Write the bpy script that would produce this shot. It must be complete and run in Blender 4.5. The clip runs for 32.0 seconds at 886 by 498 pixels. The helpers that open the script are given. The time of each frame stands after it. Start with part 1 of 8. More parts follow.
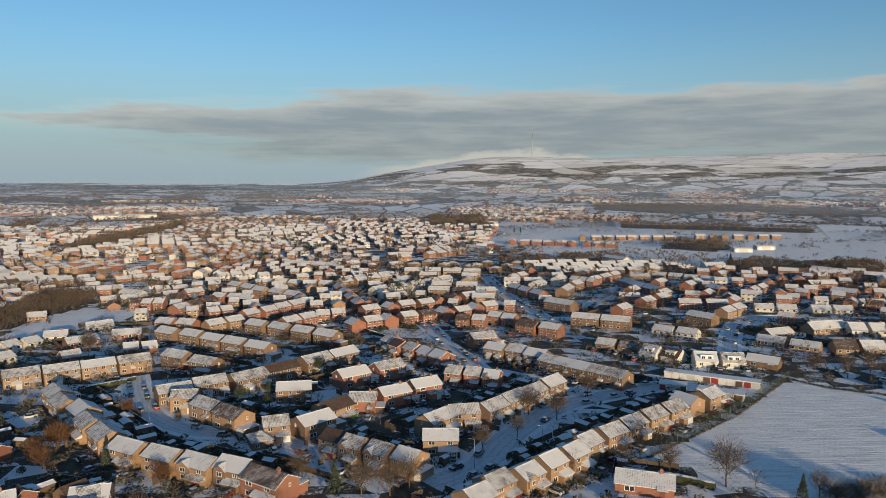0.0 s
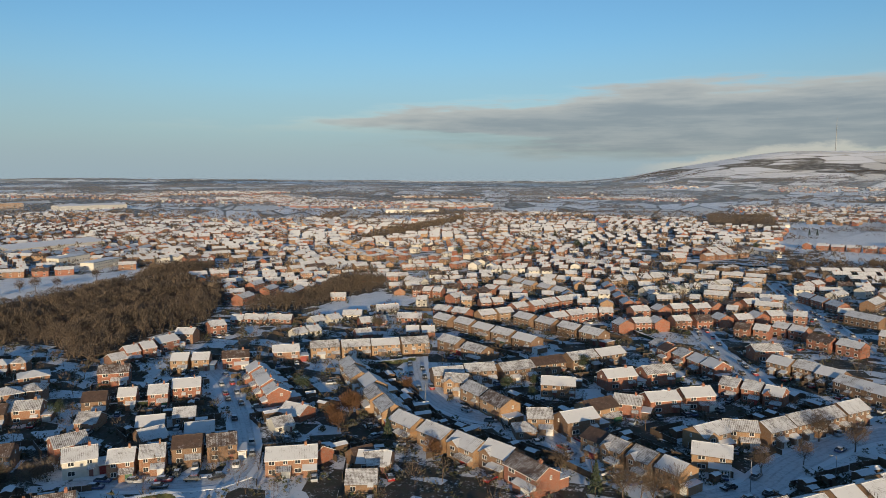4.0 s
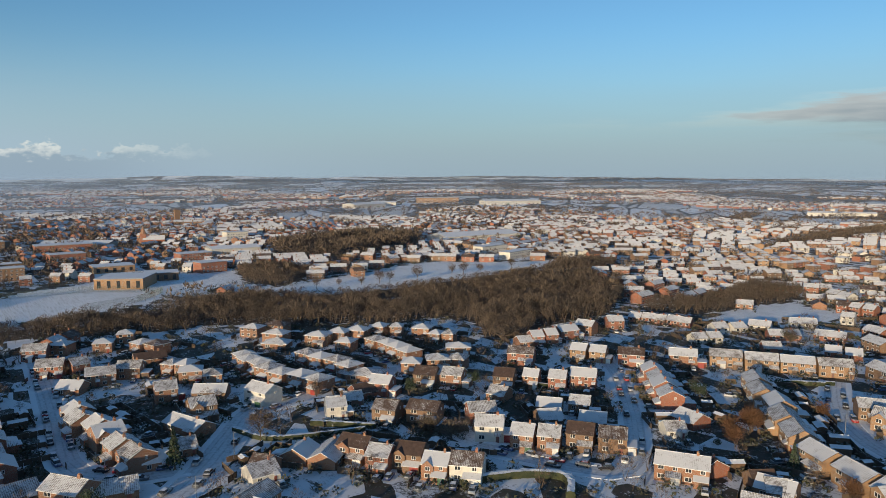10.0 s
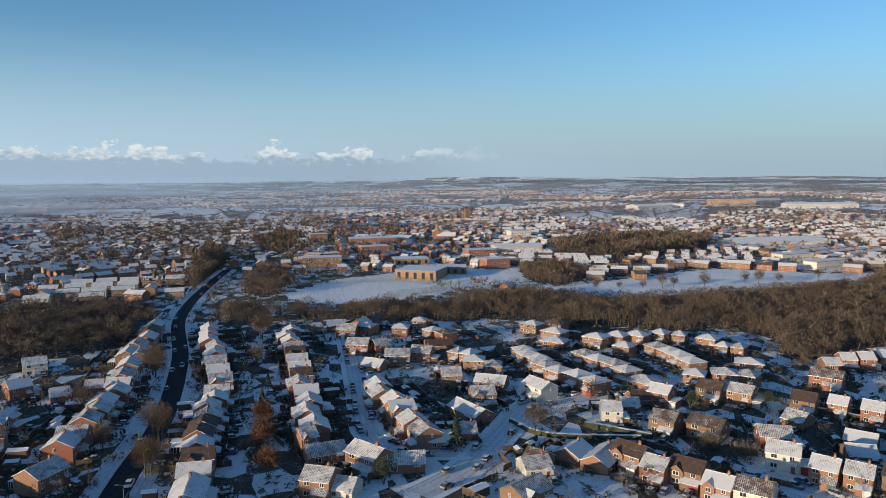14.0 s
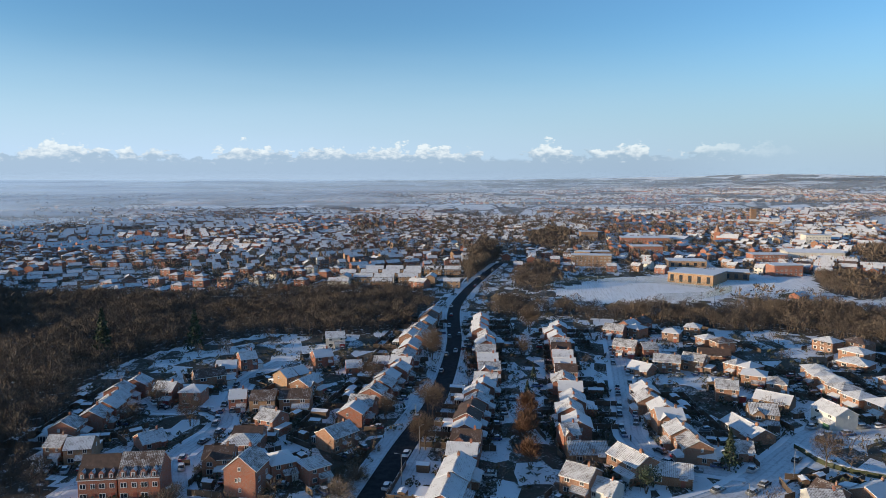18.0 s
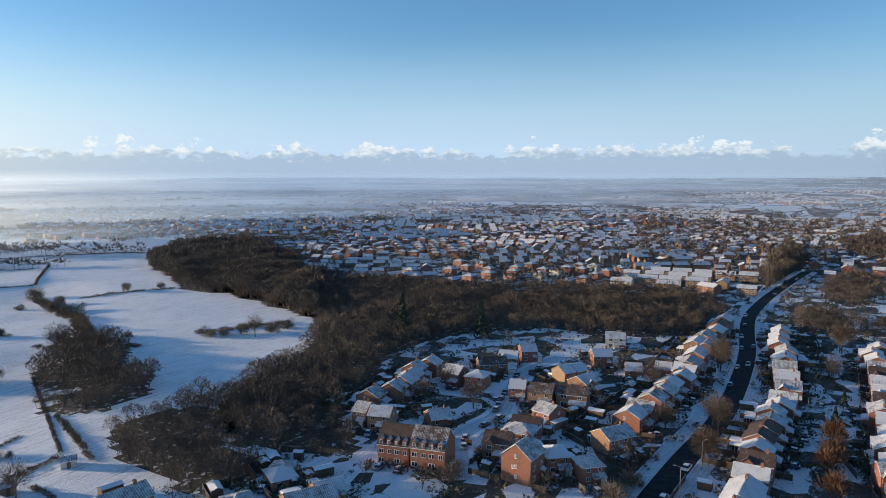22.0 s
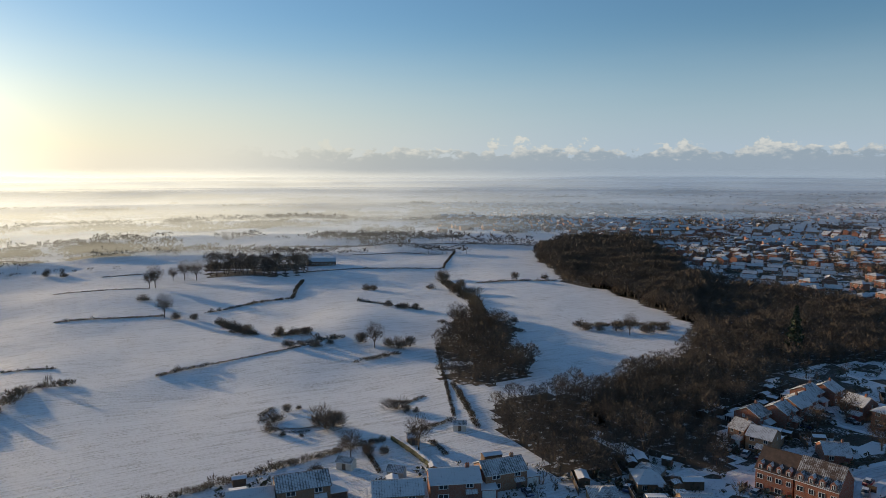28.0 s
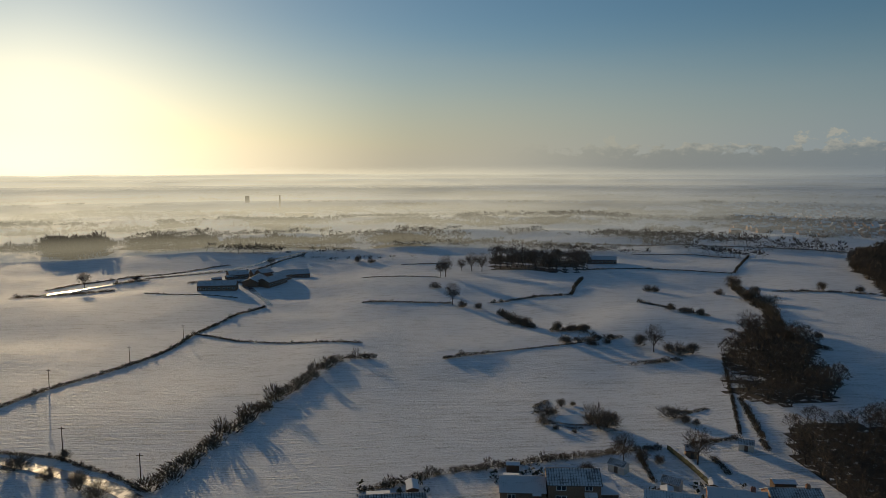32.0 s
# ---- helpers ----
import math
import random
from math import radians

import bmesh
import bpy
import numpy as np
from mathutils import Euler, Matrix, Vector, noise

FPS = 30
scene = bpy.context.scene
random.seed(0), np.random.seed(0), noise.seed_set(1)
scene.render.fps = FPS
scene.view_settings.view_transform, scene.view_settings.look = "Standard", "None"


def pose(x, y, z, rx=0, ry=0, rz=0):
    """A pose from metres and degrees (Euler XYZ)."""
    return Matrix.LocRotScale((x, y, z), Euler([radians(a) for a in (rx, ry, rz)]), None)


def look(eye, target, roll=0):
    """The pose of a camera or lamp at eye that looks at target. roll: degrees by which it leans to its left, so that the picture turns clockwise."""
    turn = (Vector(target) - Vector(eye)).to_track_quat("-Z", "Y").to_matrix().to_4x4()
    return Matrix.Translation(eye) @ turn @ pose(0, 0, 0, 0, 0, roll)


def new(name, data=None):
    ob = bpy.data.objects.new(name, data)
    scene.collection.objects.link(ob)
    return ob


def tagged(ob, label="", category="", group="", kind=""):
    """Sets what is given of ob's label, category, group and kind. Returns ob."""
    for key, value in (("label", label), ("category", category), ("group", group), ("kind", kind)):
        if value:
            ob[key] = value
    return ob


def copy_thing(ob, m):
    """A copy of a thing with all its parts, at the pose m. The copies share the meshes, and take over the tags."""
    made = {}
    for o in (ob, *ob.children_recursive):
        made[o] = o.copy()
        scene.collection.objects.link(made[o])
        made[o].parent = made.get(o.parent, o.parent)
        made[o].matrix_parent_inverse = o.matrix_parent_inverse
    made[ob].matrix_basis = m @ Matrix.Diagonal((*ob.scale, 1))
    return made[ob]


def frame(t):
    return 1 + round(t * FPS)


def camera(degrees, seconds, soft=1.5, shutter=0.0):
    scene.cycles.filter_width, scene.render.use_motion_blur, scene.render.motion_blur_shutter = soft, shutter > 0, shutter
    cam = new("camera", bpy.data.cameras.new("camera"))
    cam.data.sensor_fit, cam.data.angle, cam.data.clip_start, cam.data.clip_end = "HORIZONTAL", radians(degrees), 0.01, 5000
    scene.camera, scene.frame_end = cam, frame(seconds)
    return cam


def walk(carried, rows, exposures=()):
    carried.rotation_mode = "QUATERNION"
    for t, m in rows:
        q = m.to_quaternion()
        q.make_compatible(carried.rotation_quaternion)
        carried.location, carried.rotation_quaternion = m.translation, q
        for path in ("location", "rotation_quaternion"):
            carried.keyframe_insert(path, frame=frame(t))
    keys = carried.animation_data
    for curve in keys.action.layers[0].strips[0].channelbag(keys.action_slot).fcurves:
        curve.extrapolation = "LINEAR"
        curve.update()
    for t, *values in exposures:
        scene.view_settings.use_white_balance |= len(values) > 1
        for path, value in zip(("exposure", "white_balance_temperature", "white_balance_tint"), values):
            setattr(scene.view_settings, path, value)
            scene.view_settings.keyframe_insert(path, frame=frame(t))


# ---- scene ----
import collections
import functools
import itertools

cam = camera(64.48, 32.0, soft=0.6)
EYE_Z = 76.0
ROWS = [
    (0.0, 84.37, 0.02, 0.00),
    (0.5, 84.34, 0.02, 2.73),
    (1.0, 84.28, 0.03, 5.54),
    (1.5, 84.24, 0.03, 8.36),
    (2.0, 84.20, 0.03, 11.12),
    (2.5, 84.16, 0.04, 13.88),
    (3.0, 84.17, 0.07, 16.68),
    (3.5, 84.16, 0.08, 19.27),
    (5.5, 84.19, 0.13, 29.58),
    (6.0, 84.20, 0.13, 32.24),
    (6.5, 84.17, 0.12, 34.91),
    (7.0, 84.16, 0.09, 37.59),
    (7.5, 84.12, 0.06, 40.26),
    (8.0, 84.10, 0.04, 42.92),
    (8.5, 84.07, 0.02, 45.59),
    (9.0, 84.06, 0.01, 48.23),
    (9.5, 84.05, 0.02, 51.02),
    (10.0, 84.05, 0.03, 53.91),
    (10.5, 84.02, 0.05, 56.77),
    (11.0, 84.03, 0.07, 59.63),
    (11.5, 84.05, 0.10, 62.50),
    (12.0, 84.08, 0.13, 65.35),
    (12.5, 84.11, 0.17, 68.16),
    (13.0, 84.13, 0.20, 71.01),
    (13.5, 84.15, 0.22, 73.83),
    (14.0, 84.15, 0.20, 76.62),
    (14.5, 84.16, 0.17, 79.40),
    (16.5, 84.13, 0.12, 89.56),
    (17.0, 84.10, 0.11, 92.56),
    (17.5, 84.08, 0.12, 95.49),
    (18.0, 84.01, 0.16, 98.47),
    (18.5, 83.96, 0.21, 101.43),
    (19.0, 83.92, 0.24, 104.40),
    (19.5, 83.89, 0.26, 107.27),
    (20.0, 83.91, 0.24, 109.91),
    (20.5, 83.91, 0.21, 112.80),
    (21.0, 83.90, 0.19, 115.66),
    (21.5, 83.89, 0.18, 118.52),
    (22.0, 83.89, 0.17, 121.40),
    (22.5, 83.86, 0.15, 124.31),
    (23.0, 83.87, 0.15, 127.28),
    (23.5, 83.87, 0.15, 130.21),
    (24.0, 83.86, 0.15, 133.15),
    (24.5, 83.84, 0.15, 135.96),
    (25.0, 83.82, 0.14, 138.41),
    (25.5, 83.84, 0.12, 140.39),
    (27.5, 83.84, 0.05, 148.83),
    (28.0, 83.84, 0.04, 151.84),
    (28.5, 83.83, 0.03, 154.88),
    (29.0, 83.76, 0.05, 157.81),
    (29.5, 83.69, 0.08, 160.81),
    (30.0, 83.63, 0.12, 163.65),
    (30.5, 83.59, 0.14, 166.39),
    (31.0, 83.59, 0.15, 169.08),
    (31.5, 83.61, 0.15, 171.80),
    (32.0, 83.65, 0.14, 174.55),
]
walk(cam, [(t, pose(0, 0, EYE_Z, rx, ry, rz)) for t, rx, ry, rz in ROWS],
     exposures=[(0, 0.27, 7100, 5.5), (8, 0.27, 6850, 5), (14, 0.45, 6550, 6), (20, 0.70, 6400, 7.5), (25, 0.42, 6650, 9), (28, 0.12, 7150, 9), (30, -0.3, 7400, 7), (32, -0.8, 7600, 6)])

# ---- light ----
SUN_YAW, SUN_UP = 204.0, 7.6          # degrees; yaw turns left from +y
world = bpy.data.worlds.new("world")
scene.world = world
world.use_nodes = True
wn, wl = world.node_tree.nodes, world.node_tree.links
sky = wn.new("ShaderNodeTexSky")
sky.sky_type, sky.sun_disc = "NISHITA", False
sky.sun_elevation, sky.sun_rotation = radians(SUN_UP), radians(-SUN_YAW)
sky.altitude, sky.air_density, sky.dust_density, sky.ozone_density = 100, 1.0, 0.4, 4.0
wl.new(sky.outputs[0], wn["Background"].inputs[0])
wn["Background"].inputs[1].default_value = 0.15

sun = new("sun", bpy.data.lights.new("sun", "SUN"))
sun.data.energy, sun.data.angle, sun.data.color = 5.0, radians(0.6), (1.0, 0.78, 0.53)
sun_way = Vector((-math.sin(radians(SUN_YAW)), math.cos(radians(SUN_YAW)), math.tan(radians(SUN_UP))))
sun.matrix_world = look(sun_way * 100, (0, 0, 0))

# ---- materials ----
class Nodes:
    """A small helper to wire a node material."""

    def __init__(self, name):
        self.mat = bpy.data.materials.new(name)
        self.mat.use_nodes = True
        self.n, self.l = self.mat.node_tree.nodes, self.mat.node_tree.links
        self.bsdf = self.n["Principled BSDF"]
        self.out = self.n["Material Output"]
        self.coord = self.n.new("ShaderNodeTexCoord")
        self.geo = self.n.new("ShaderNodeNewGeometry")
        self.info = self.n.new("ShaderNodeObjectInfo")
        self.where = self.geo.outputs["Position"]
        self.local = self.coord.outputs["Object"]

    def put(self, value, socket):
        if hasattr(value, "is_output"):
            self.l.new(value, socket)
        else:
            socket.default_value = value

    def noise(self, scale, detail=4, rough=0.6, at=None):
        x = self.n.new("ShaderNodeTexNoise")
        x.inputs["Scale"].default_value, x.inputs["Detail"].default_value, x.inputs["Roughness"].default_value = scale, detail, rough
        self.l.new(at or self.where, x.inputs["Vector"])
        return x.outputs["Fac"]

    def stretch(self, at, sx, sy, sz, rot=0):
        m = self.n.new("ShaderNodeMapping")
        m.inputs["Scale"].default_value, m.inputs["Rotation"].default_value = (sx, sy, sz), (0, 0, radians(rot))
        self.l.new(at, m.inputs["Vector"])
        return m.outputs[0]

    def ramp(self, fac, a, b, lo=0.0, hi=1.0):
        x = self.n.new("ShaderNodeMapRange")
        x.interpolation_type = "SMOOTHSTEP"
        for k, v in (("From Min", a), ("From Max", b), ("To Min", lo), ("To Max", hi)):
            x.inputs[k].default_value = v
        self.put(fac, x.inputs["Value"])
        return x.outputs[0]

    def math(self, op, a, b=0.0):
        x = self.n.new("ShaderNodeMath")
        x.operation = op
        self.put(a, x.inputs[0]), self.put(b, x.inputs[1])
        return x.outputs[0]

    def mix(self, fac, a, b):
        x = self.n.new("ShaderNodeMix")
        x.data_type = "RGBA"
        self.put(fac, x.inputs[0])
        self.put(a if hasattr(a, "is_output") else (*a, 1), x.inputs[6])
        self.put(b if hasattr(b, "is_output") else (*b, 1), x.inputs[7])
        return x.outputs[2]

    def split(self, vec):
        x = self.n.new("ShaderNodeSeparateXYZ")
        self.l.new(vec, x.inputs[0])
        return x.outputs

    def done(self, colour, rough=0.8, height=None, strength=0.3, dist=0.05, metal=0.0):
        self.put(colour if hasattr(colour, "is_output") else (*colour, 1), self.bsdf.inputs["Base Color"])
        self.put(rough, self.bsdf.inputs["Roughness"])
        self.bsdf.inputs["Metallic"].default_value = metal
        if height is not None:
            b = self.n.new("ShaderNodeBump")
            b.inputs["Strength"].default_value, b.inputs["Distance"].default_value = strength, dist
            self.l.new(height, b.inputs["Height"])
            self.l.new(b.outputs[0], self.bsdf.inputs["Normal"])
        return self.mat


SNOW = (0.73, 0.735, 0.75)


def ground_material():
    """Snow with ploughed lines and thin grass showing through; far off a patchwork of walled pasture, stubble and heath."""
    m = Nodes("snowy_ground")
    fine, mid = m.noise(1.2, 5, 0.7), m.noise(0.12, 4)
    x, y, z = m.split(m.where)
    lines = m.noise(0.5, 4, 0.65, m.stretch(m.where, 0.12, 2.2, 1, 35))
    thin = m.ramp(m.math("ADD", m.math("MULTIPLY", fine, 0.55), m.math("MULTIPLY", lines, 0.6)), 0.52, 0.72)
    thin = m.math("MULTIPLY", thin, m.ramp(mid, 0.32, 0.66, 0.25, 0.85))
    thin = m.math("MULTIPLY", thin, m.ramp(m.noise(3.2, 3, 0.7), 0.36, 0.58, 0.3, 1.0))
    col = m.mix(m.math("MULTIPLY", thin, 0.85), (0.86, 0.86, 0.87), (0.19, 0.165, 0.10))
    r = m.math("SQRT", m.math("ADD", m.math("MULTIPLY", x, x), m.math("MULTIPLY", y, y)))
    far = m.ramp(r, 900, 1500)
    # field pattern stretched to fit the camera's view: across by bearing, up by distance and height
    c = m.n.new("ShaderNodeCombineXYZ")
    m.l.new(m.math("MULTIPLY", m.math("ARCTAN2", x, y), 3200.0), c.inputs[0])
    m.l.new(m.math("ADD", m.math("MULTIPLY", r, 0.42), m.math("MULTIPLY", z, 5.0)), c.inputs[1])
    wob = m.noise(0.004, 3, 0.5, c.outputs[0])
    at = m.stretch(c.outputs[0], 1.0, 1.0, 1.0, 14)
    vor, rim = m.n.new("ShaderNodeTexVoronoi"), m.n.new("ShaderNodeTexVoronoi")
    rim.feature = "DISTANCE_TO_EDGE"
    for v in (vor, rim):
        v.inputs["Scale"].default_value = 0.0068
        m.l.new(at, v.inputs["Vector"])
    tone = m.split(vor.outputs["Color"])
    heath = m.math("SUBTRACT", m.ramp(z, 120.0, 190.0, 0.0, 0.34), m.math("MULTIPLY", m.ramp(z, 34.0, 60.0), 0.15))
    rough = m.math("ADD", m.math("MULTIPLY", tone[0], 0.75), m.math("MULTIPLY", wob, 0.5))
    dark = m.ramp(m.math("SUBTRACT", rough, heath), 0.79, 0.86)
    dark = m.math("MULTIPLY", dark, m.ramp(m.noise(0.03, 5, 0.65, c.outputs[0]), 0.32, 0.55, 0.45, 1.0))
    snow = m.mix(m.ramp(tone[1], 0.3, 0.95), (0.86, 0.86, 0.87), (0.68, 0.66, 0.62))
    snow = m.mix(m.ramp(m.noise(0.05, 4, 0.7, c.outputs[0]), 0.58, 0.76, 0.0, 0.5), snow, (0.26, 0.24, 0.20))
    land = m.mix(dark, snow, m.mix(tone[2], (0.085, 0.08, 0.07), (0.15, 0.13, 0.10)))
    wall = m.math("MULTIPLY", m.ramp(rim.outputs["Distance"], 0.055, 0.02), m.ramp(m.noise(0.02, 3, 0.6, c.outputs[0]), 0.36, 0.5, 0.25, 0.95))
    wall = m.math("MULTIPLY", wall, m.ramp(z, 40.0, 90.0, 1.0, 0.3))
    land = m.mix(wall, land, (0.075, 0.068, 0.055))
    col = m.mix(far, col, land)
    return m.done(col, 0.75, m.math("ADD", fine, m.math("MULTIPLY", lines, 1.6)), 1.0, 0.3)


def garden_ground_material():
    """Garden soil, lawn and slabs under patchy snow."""
    m = Nodes("garden_ground")
    a, b = m.noise(0.16, 5, 0.65), m.noise(1.1, 5, 0.7)
    cells = m.n.new("ShaderNodeTexVoronoi")
    cells.inputs["Scale"].default_value = 0.10
    m.l.new(m.stretch(m.where, 1.0, 1.5, 0.0, 28), cells.inputs["Vector"])
    plot = m.split(cells.outputs["Color"])[1]
    bare = m.math("ADD", m.math("MULTIPLY", a, 0.45), m.math("MULTIPLY", b, 0.55))
    bare = m.math("ADD", bare, m.ramp(plot, 0.3, 0.7, -0.10, 0.10))
    bare = m.ramp(bare, 0.43, 0.56)
    soil = m.mix(m.ramp(m.noise(0.4), 0.4, 0.6), (0.042, 0.042, 0.026), (0.070, 0.052, 0.038))
    return m.done(m.mix(bare, SNOW, soil), 0.85, b, 0.5, 0.1)


def brick_material(name, a, b, mortar):
    m = Nodes(name)
    x, y, z = m.split(m.local)
    c = m.n.new("ShaderNodeCombineXYZ")
    m.l.new(m.math("ADD", x, y), c.inputs[0]), m.l.new(z, c.inputs[1])
    t = m.n.new("ShaderNodeTexBrick")
    t.inputs["Scale"].default_value = 1.0
    for k, v in (("Mortar Size", 0.01), ("Brick Width", 0.225), ("Row Height", 0.075), ("Bias", 0.0)):
        t.inputs[k].default_value = v
    m.l.new(c.outputs[0], t.inputs["Vector"])
    one = m.mix(m.info.outputs["Random"], a, b)
    two = m.mix(m.ramp(m.noise(0.5, 4, 0.6), 0.3, 0.7), one, m.mix(0.5, a, (0.08, 0.05, 0.035)))
    m.l.new(m.mix(m.ramp(m.noise(1.6, 3), 0.35, 0.7), one, two), t.inputs["Color1"])
    m.l.new(two, t.inputs["Color2"])
    t.inputs["Mortar"].default_value = (*mortar, 1)
    return m.done(t.outputs["Color"], 0.85, t.outputs["Fac"], 0.15, 0.01)


def roof_material(name, tile_a, tile_b, lo, hi):
    """Concrete tiles in courses with snow lying on them; lo..hi is the range of melt, house by house."""
    m = Nodes(name)
    x, y, z = m.split(m.local)
    course = m.math("FRACT", m.math("DIVIDE", z, 0.19))
    column = m.math("FRACT", m.math("DIVIDE", x, 0.42))
    line = m.math("MAXIMUM", m.math("MULTIPLY", m.ramp(course, 0.70, 0.98), 0.8), m.math("MULTIPLY", m.ramp(column, 0.62, 0.9), 0.7))
    patch = m.noise(0.45, 5, 0.7, m.stretch(m.where, 1, 1, 1.6))
    fine = m.noise(3.0, 4, 0.7)
    melt = m.math("ADD", m.math("ADD", m.math("MULTIPLY", patch, 0.52), m.math("MULTIPLY", fine, 0.30)), 0.075)
    melt = m.math("ADD", melt, m.math("MULTIPLY", line, 0.17))
    level = m.ramp(m.info.outputs["Random"], 0.0, 1.0, lo, hi)
    bare = m.ramp(m.math("ADD", melt, level), 0.57, 0.75)
    tile = m.mix(m.ramp(m.noise(0.9, 4), 0.3, 0.7), tile_a, tile_b)
    return m.done(m.mix(bare, (0.61, 0.615, 0.63), tile), 0.8, m.math("SUBTRACT", m.math("MULTIPLY", line, -0.5), bare), 0.5, 0.04)


def plain(name, a, b, rough=0.7, scale=1.0, metal=0.0, bump=0.2):
    m = Nodes(name)
    k = m.noise(scale, 5, 0.65)
    base = m.mix(m.ramp(k, 0.3, 0.7), a, b)
    return m.done(base, rough, m.noise(scale * 6, 3), bump, 0.03, metal)


def snowed(name, a, b, amount=0.5, scale=0.6):
    """A surface dusted with snow on its upward sides."""
    m = Nodes(name)
    up = m.split(m.geo.outputs["Normal"])[2]
    k = m.noise(scale, 5, 0.7)
    fac = m.math("MULTIPLY", m.ramp(up, 0.35, 0.8), m.ramp(k, 0.62 - amount * 0.4, 0.72 - amount * 0.4))
    tint = m.mix(m.ramp(m.noise(scale * 0.4, 3), 0.35, 0.65), a, b)
    return m.done(m.mix(fac, tint, SNOW), 0.85, k, 0.3, 0.05)


def car_material(name="car_paint", each=False):
    m = Nodes(name)
    r = m.n.new("ShaderNodeValToRGB")
    r.color_ramp.interpolation = "CONSTANT"
    for i, (p, c) in enumerate(((0, (0.02, 0.02, 0.025)), (0.25, (0.10, 0.11, 0.12)), (0.45, (0.35, 0.36, 0.38)), (0.6, (0.03, 0.05, 0.14)),
                                (0.75, (0.30, 0.02, 0.02)), (0.86, (0.6, 0.6, 0.6)))):
        e = r.color_ramp.elements[i] if i < 2 else r.color_ramp.elements.new(p)
        e.position, e.color = p, (*c, 1)
    m.l.new(m.geo.outputs["Random Per Island"] if each else m.info.outputs["Random"], r.inputs[0])
    up = m.split(m.geo.outputs["Normal"])[2]
    frost = m.math("MULTIPLY", m.ramp(up, 0.5, 0.9), m.ramp(m.noise(1.3, 4), 0.35, 0.6))
    return m.done(m.mix(frost, r.outputs[0], SNOW), 0.35)


def leaf_material(name, a, b, frost=0.0, patch=0.0):
    m = Nodes(name)
    k = m.geo.outputs["Random Per Island"]
    col = m.mix(k, a, b)
    if patch:                       # whole crowns differ, too
        col = m.mix(m.ramp(m.noise(patch, 2), 0.3, 0.7, 0.0, 0.6), col, (0.070, 0.056, 0.044))
    if frost:
        up = m.split(m.geo.outputs["Normal"])[2]
        col = m.mix(m.math("MULTIPLY", m.ramp(m.math("ABSOLUTE", up), 0.5, 0.9), frost), col, SNOW)
    return m.done(col, 0.85)


M_GROUND = ground_material()
M_GARDEN = garden_ground_material()
M_BRICK = {
    "tan": brick_material("tan_brick", (0.40, 0.215, 0.095), (0.32, 0.17, 0.08), (0.30, 0.26, 0.22)),
    "orange": brick_material("orange_brick", (0.34, 0.135, 0.060), (0.24, 0.09, 0.047), (0.30, 0.25, 0.20)),
    "red": brick_material("red_brick", (0.36, 0.10, 0.045), (0.29, 0.085, 0.045), (0.26, 0.21, 0.18)),
    "brown": brick_material("brown_brick", (0.25, 0.13, 0.063), (0.19, 0.10, 0.055), (0.22, 0.18, 0.15)),
    "white": plain("white_render", (0.62, 0.59, 0.52), (0.52, 0.49, 0.44), 0.85, 0.7),
}
M_ROOF = {
    "snow": roof_material("snowy_roof", (0.085, 0.065, 0.055), (0.13, 0.10, 0.085), -0.05, 0.13),
    "bare": roof_material("thawed_roof", (0.060, 0.037, 0.028), (0.10, 0.062, 0.046), 0.20, 0.32),
}
M_FRAME = plain("white_window_plastic", (0.80, 0.80, 0.79), (0.70, 0.70, 0.69), 0.4, 2)
M_BOARD = plain("dark_fascia_board", (0.10, 0.07, 0.05), (0.16, 0.12, 0.09), 0.6, 2)
M_GLASS = plain("window_glass", (0.02, 0.025, 0.03), (0.05, 0.055, 0.06), 0.06, 0.8, 0.0, 0.02)
M_DOOR = plain("painted_door", (0.25, 0.06, 0.04), (0.12, 0.10, 0.09), 0.5, 0.1)


def garage_door_material():
    m = Nodes("garage_door_paint")
    r = m.n.new("ShaderNodeValToRGB")
    r.color_ramp.interpolation = "CONSTANT"
    for i, (p, c) in enumerate(((0, (0.68, 0.68, 0.66)), (0.5, (0.10, 0.06, 0.04)), (0.7, (0.28, 0.03, 0.025)), (0.82, (0.03, 0.10, 0.05)), (0.9, (0.5, 0.5, 0.48)))):
        e = r.color_ramp.elements[i] if i < 2 else r.color_ramp.elements.new(p)
        e.position, e.color = p, (*c, 1)
    m.l.new(m.info.outputs["Random"], r.inputs[0])
    x, y, z = m.split(m.local)
    rib = m.ramp(m.math("FRACT", m.math("DIVIDE", x, 0.16)), 0.7, 1.0)
    return m.done(m.mix(m.ramp(m.noise(2.0, 4), 0.4, 0.8, 0.0, 0.3), r.outputs[0], (0.25, 0.22, 0.2)), 0.5, rib, 0.4, 0.02)


M_GARAGE = garage_door_material()
M_FENCE = snowed("weathered_fence_timber", (0.11, 0.075, 0.05), (0.07, 0.052, 0.04), 0.5, 1.0)
M_SNOWCAP = plain("lying_snow", SNOW, (0.74, 0.76, 0.79), 0.8, 0.8)
M_ASPHALT = plain("wet_asphalt", (0.022, 0.023, 0.025), (0.042, 0.042, 0.045), 0.9, 0.5)
M_ASPHALT.node_tree.nodes["Principled BSDF"].inputs["Specular IOR Level"].default_value = 0.12
M_CAR = car_material()
M_TYRE = plain("tyre_rubber", (0.02, 0.02, 0.02), (0.035, 0.035, 0.035), 0.8, 3)
M_BARK = plain("winter_bark", (0.085, 0.062, 0.045), (0.13, 0.10, 0.075), 0.9, 0.8)
M_TWIG = leaf_material("bare_twigs", (0.070, 0.048, 0.033), (0.15, 0.105, 0.07))
M_BUSH = leaf_material("pale_bush_twigs", (0.10, 0.078, 0.056), (0.21, 0.16, 0.115))
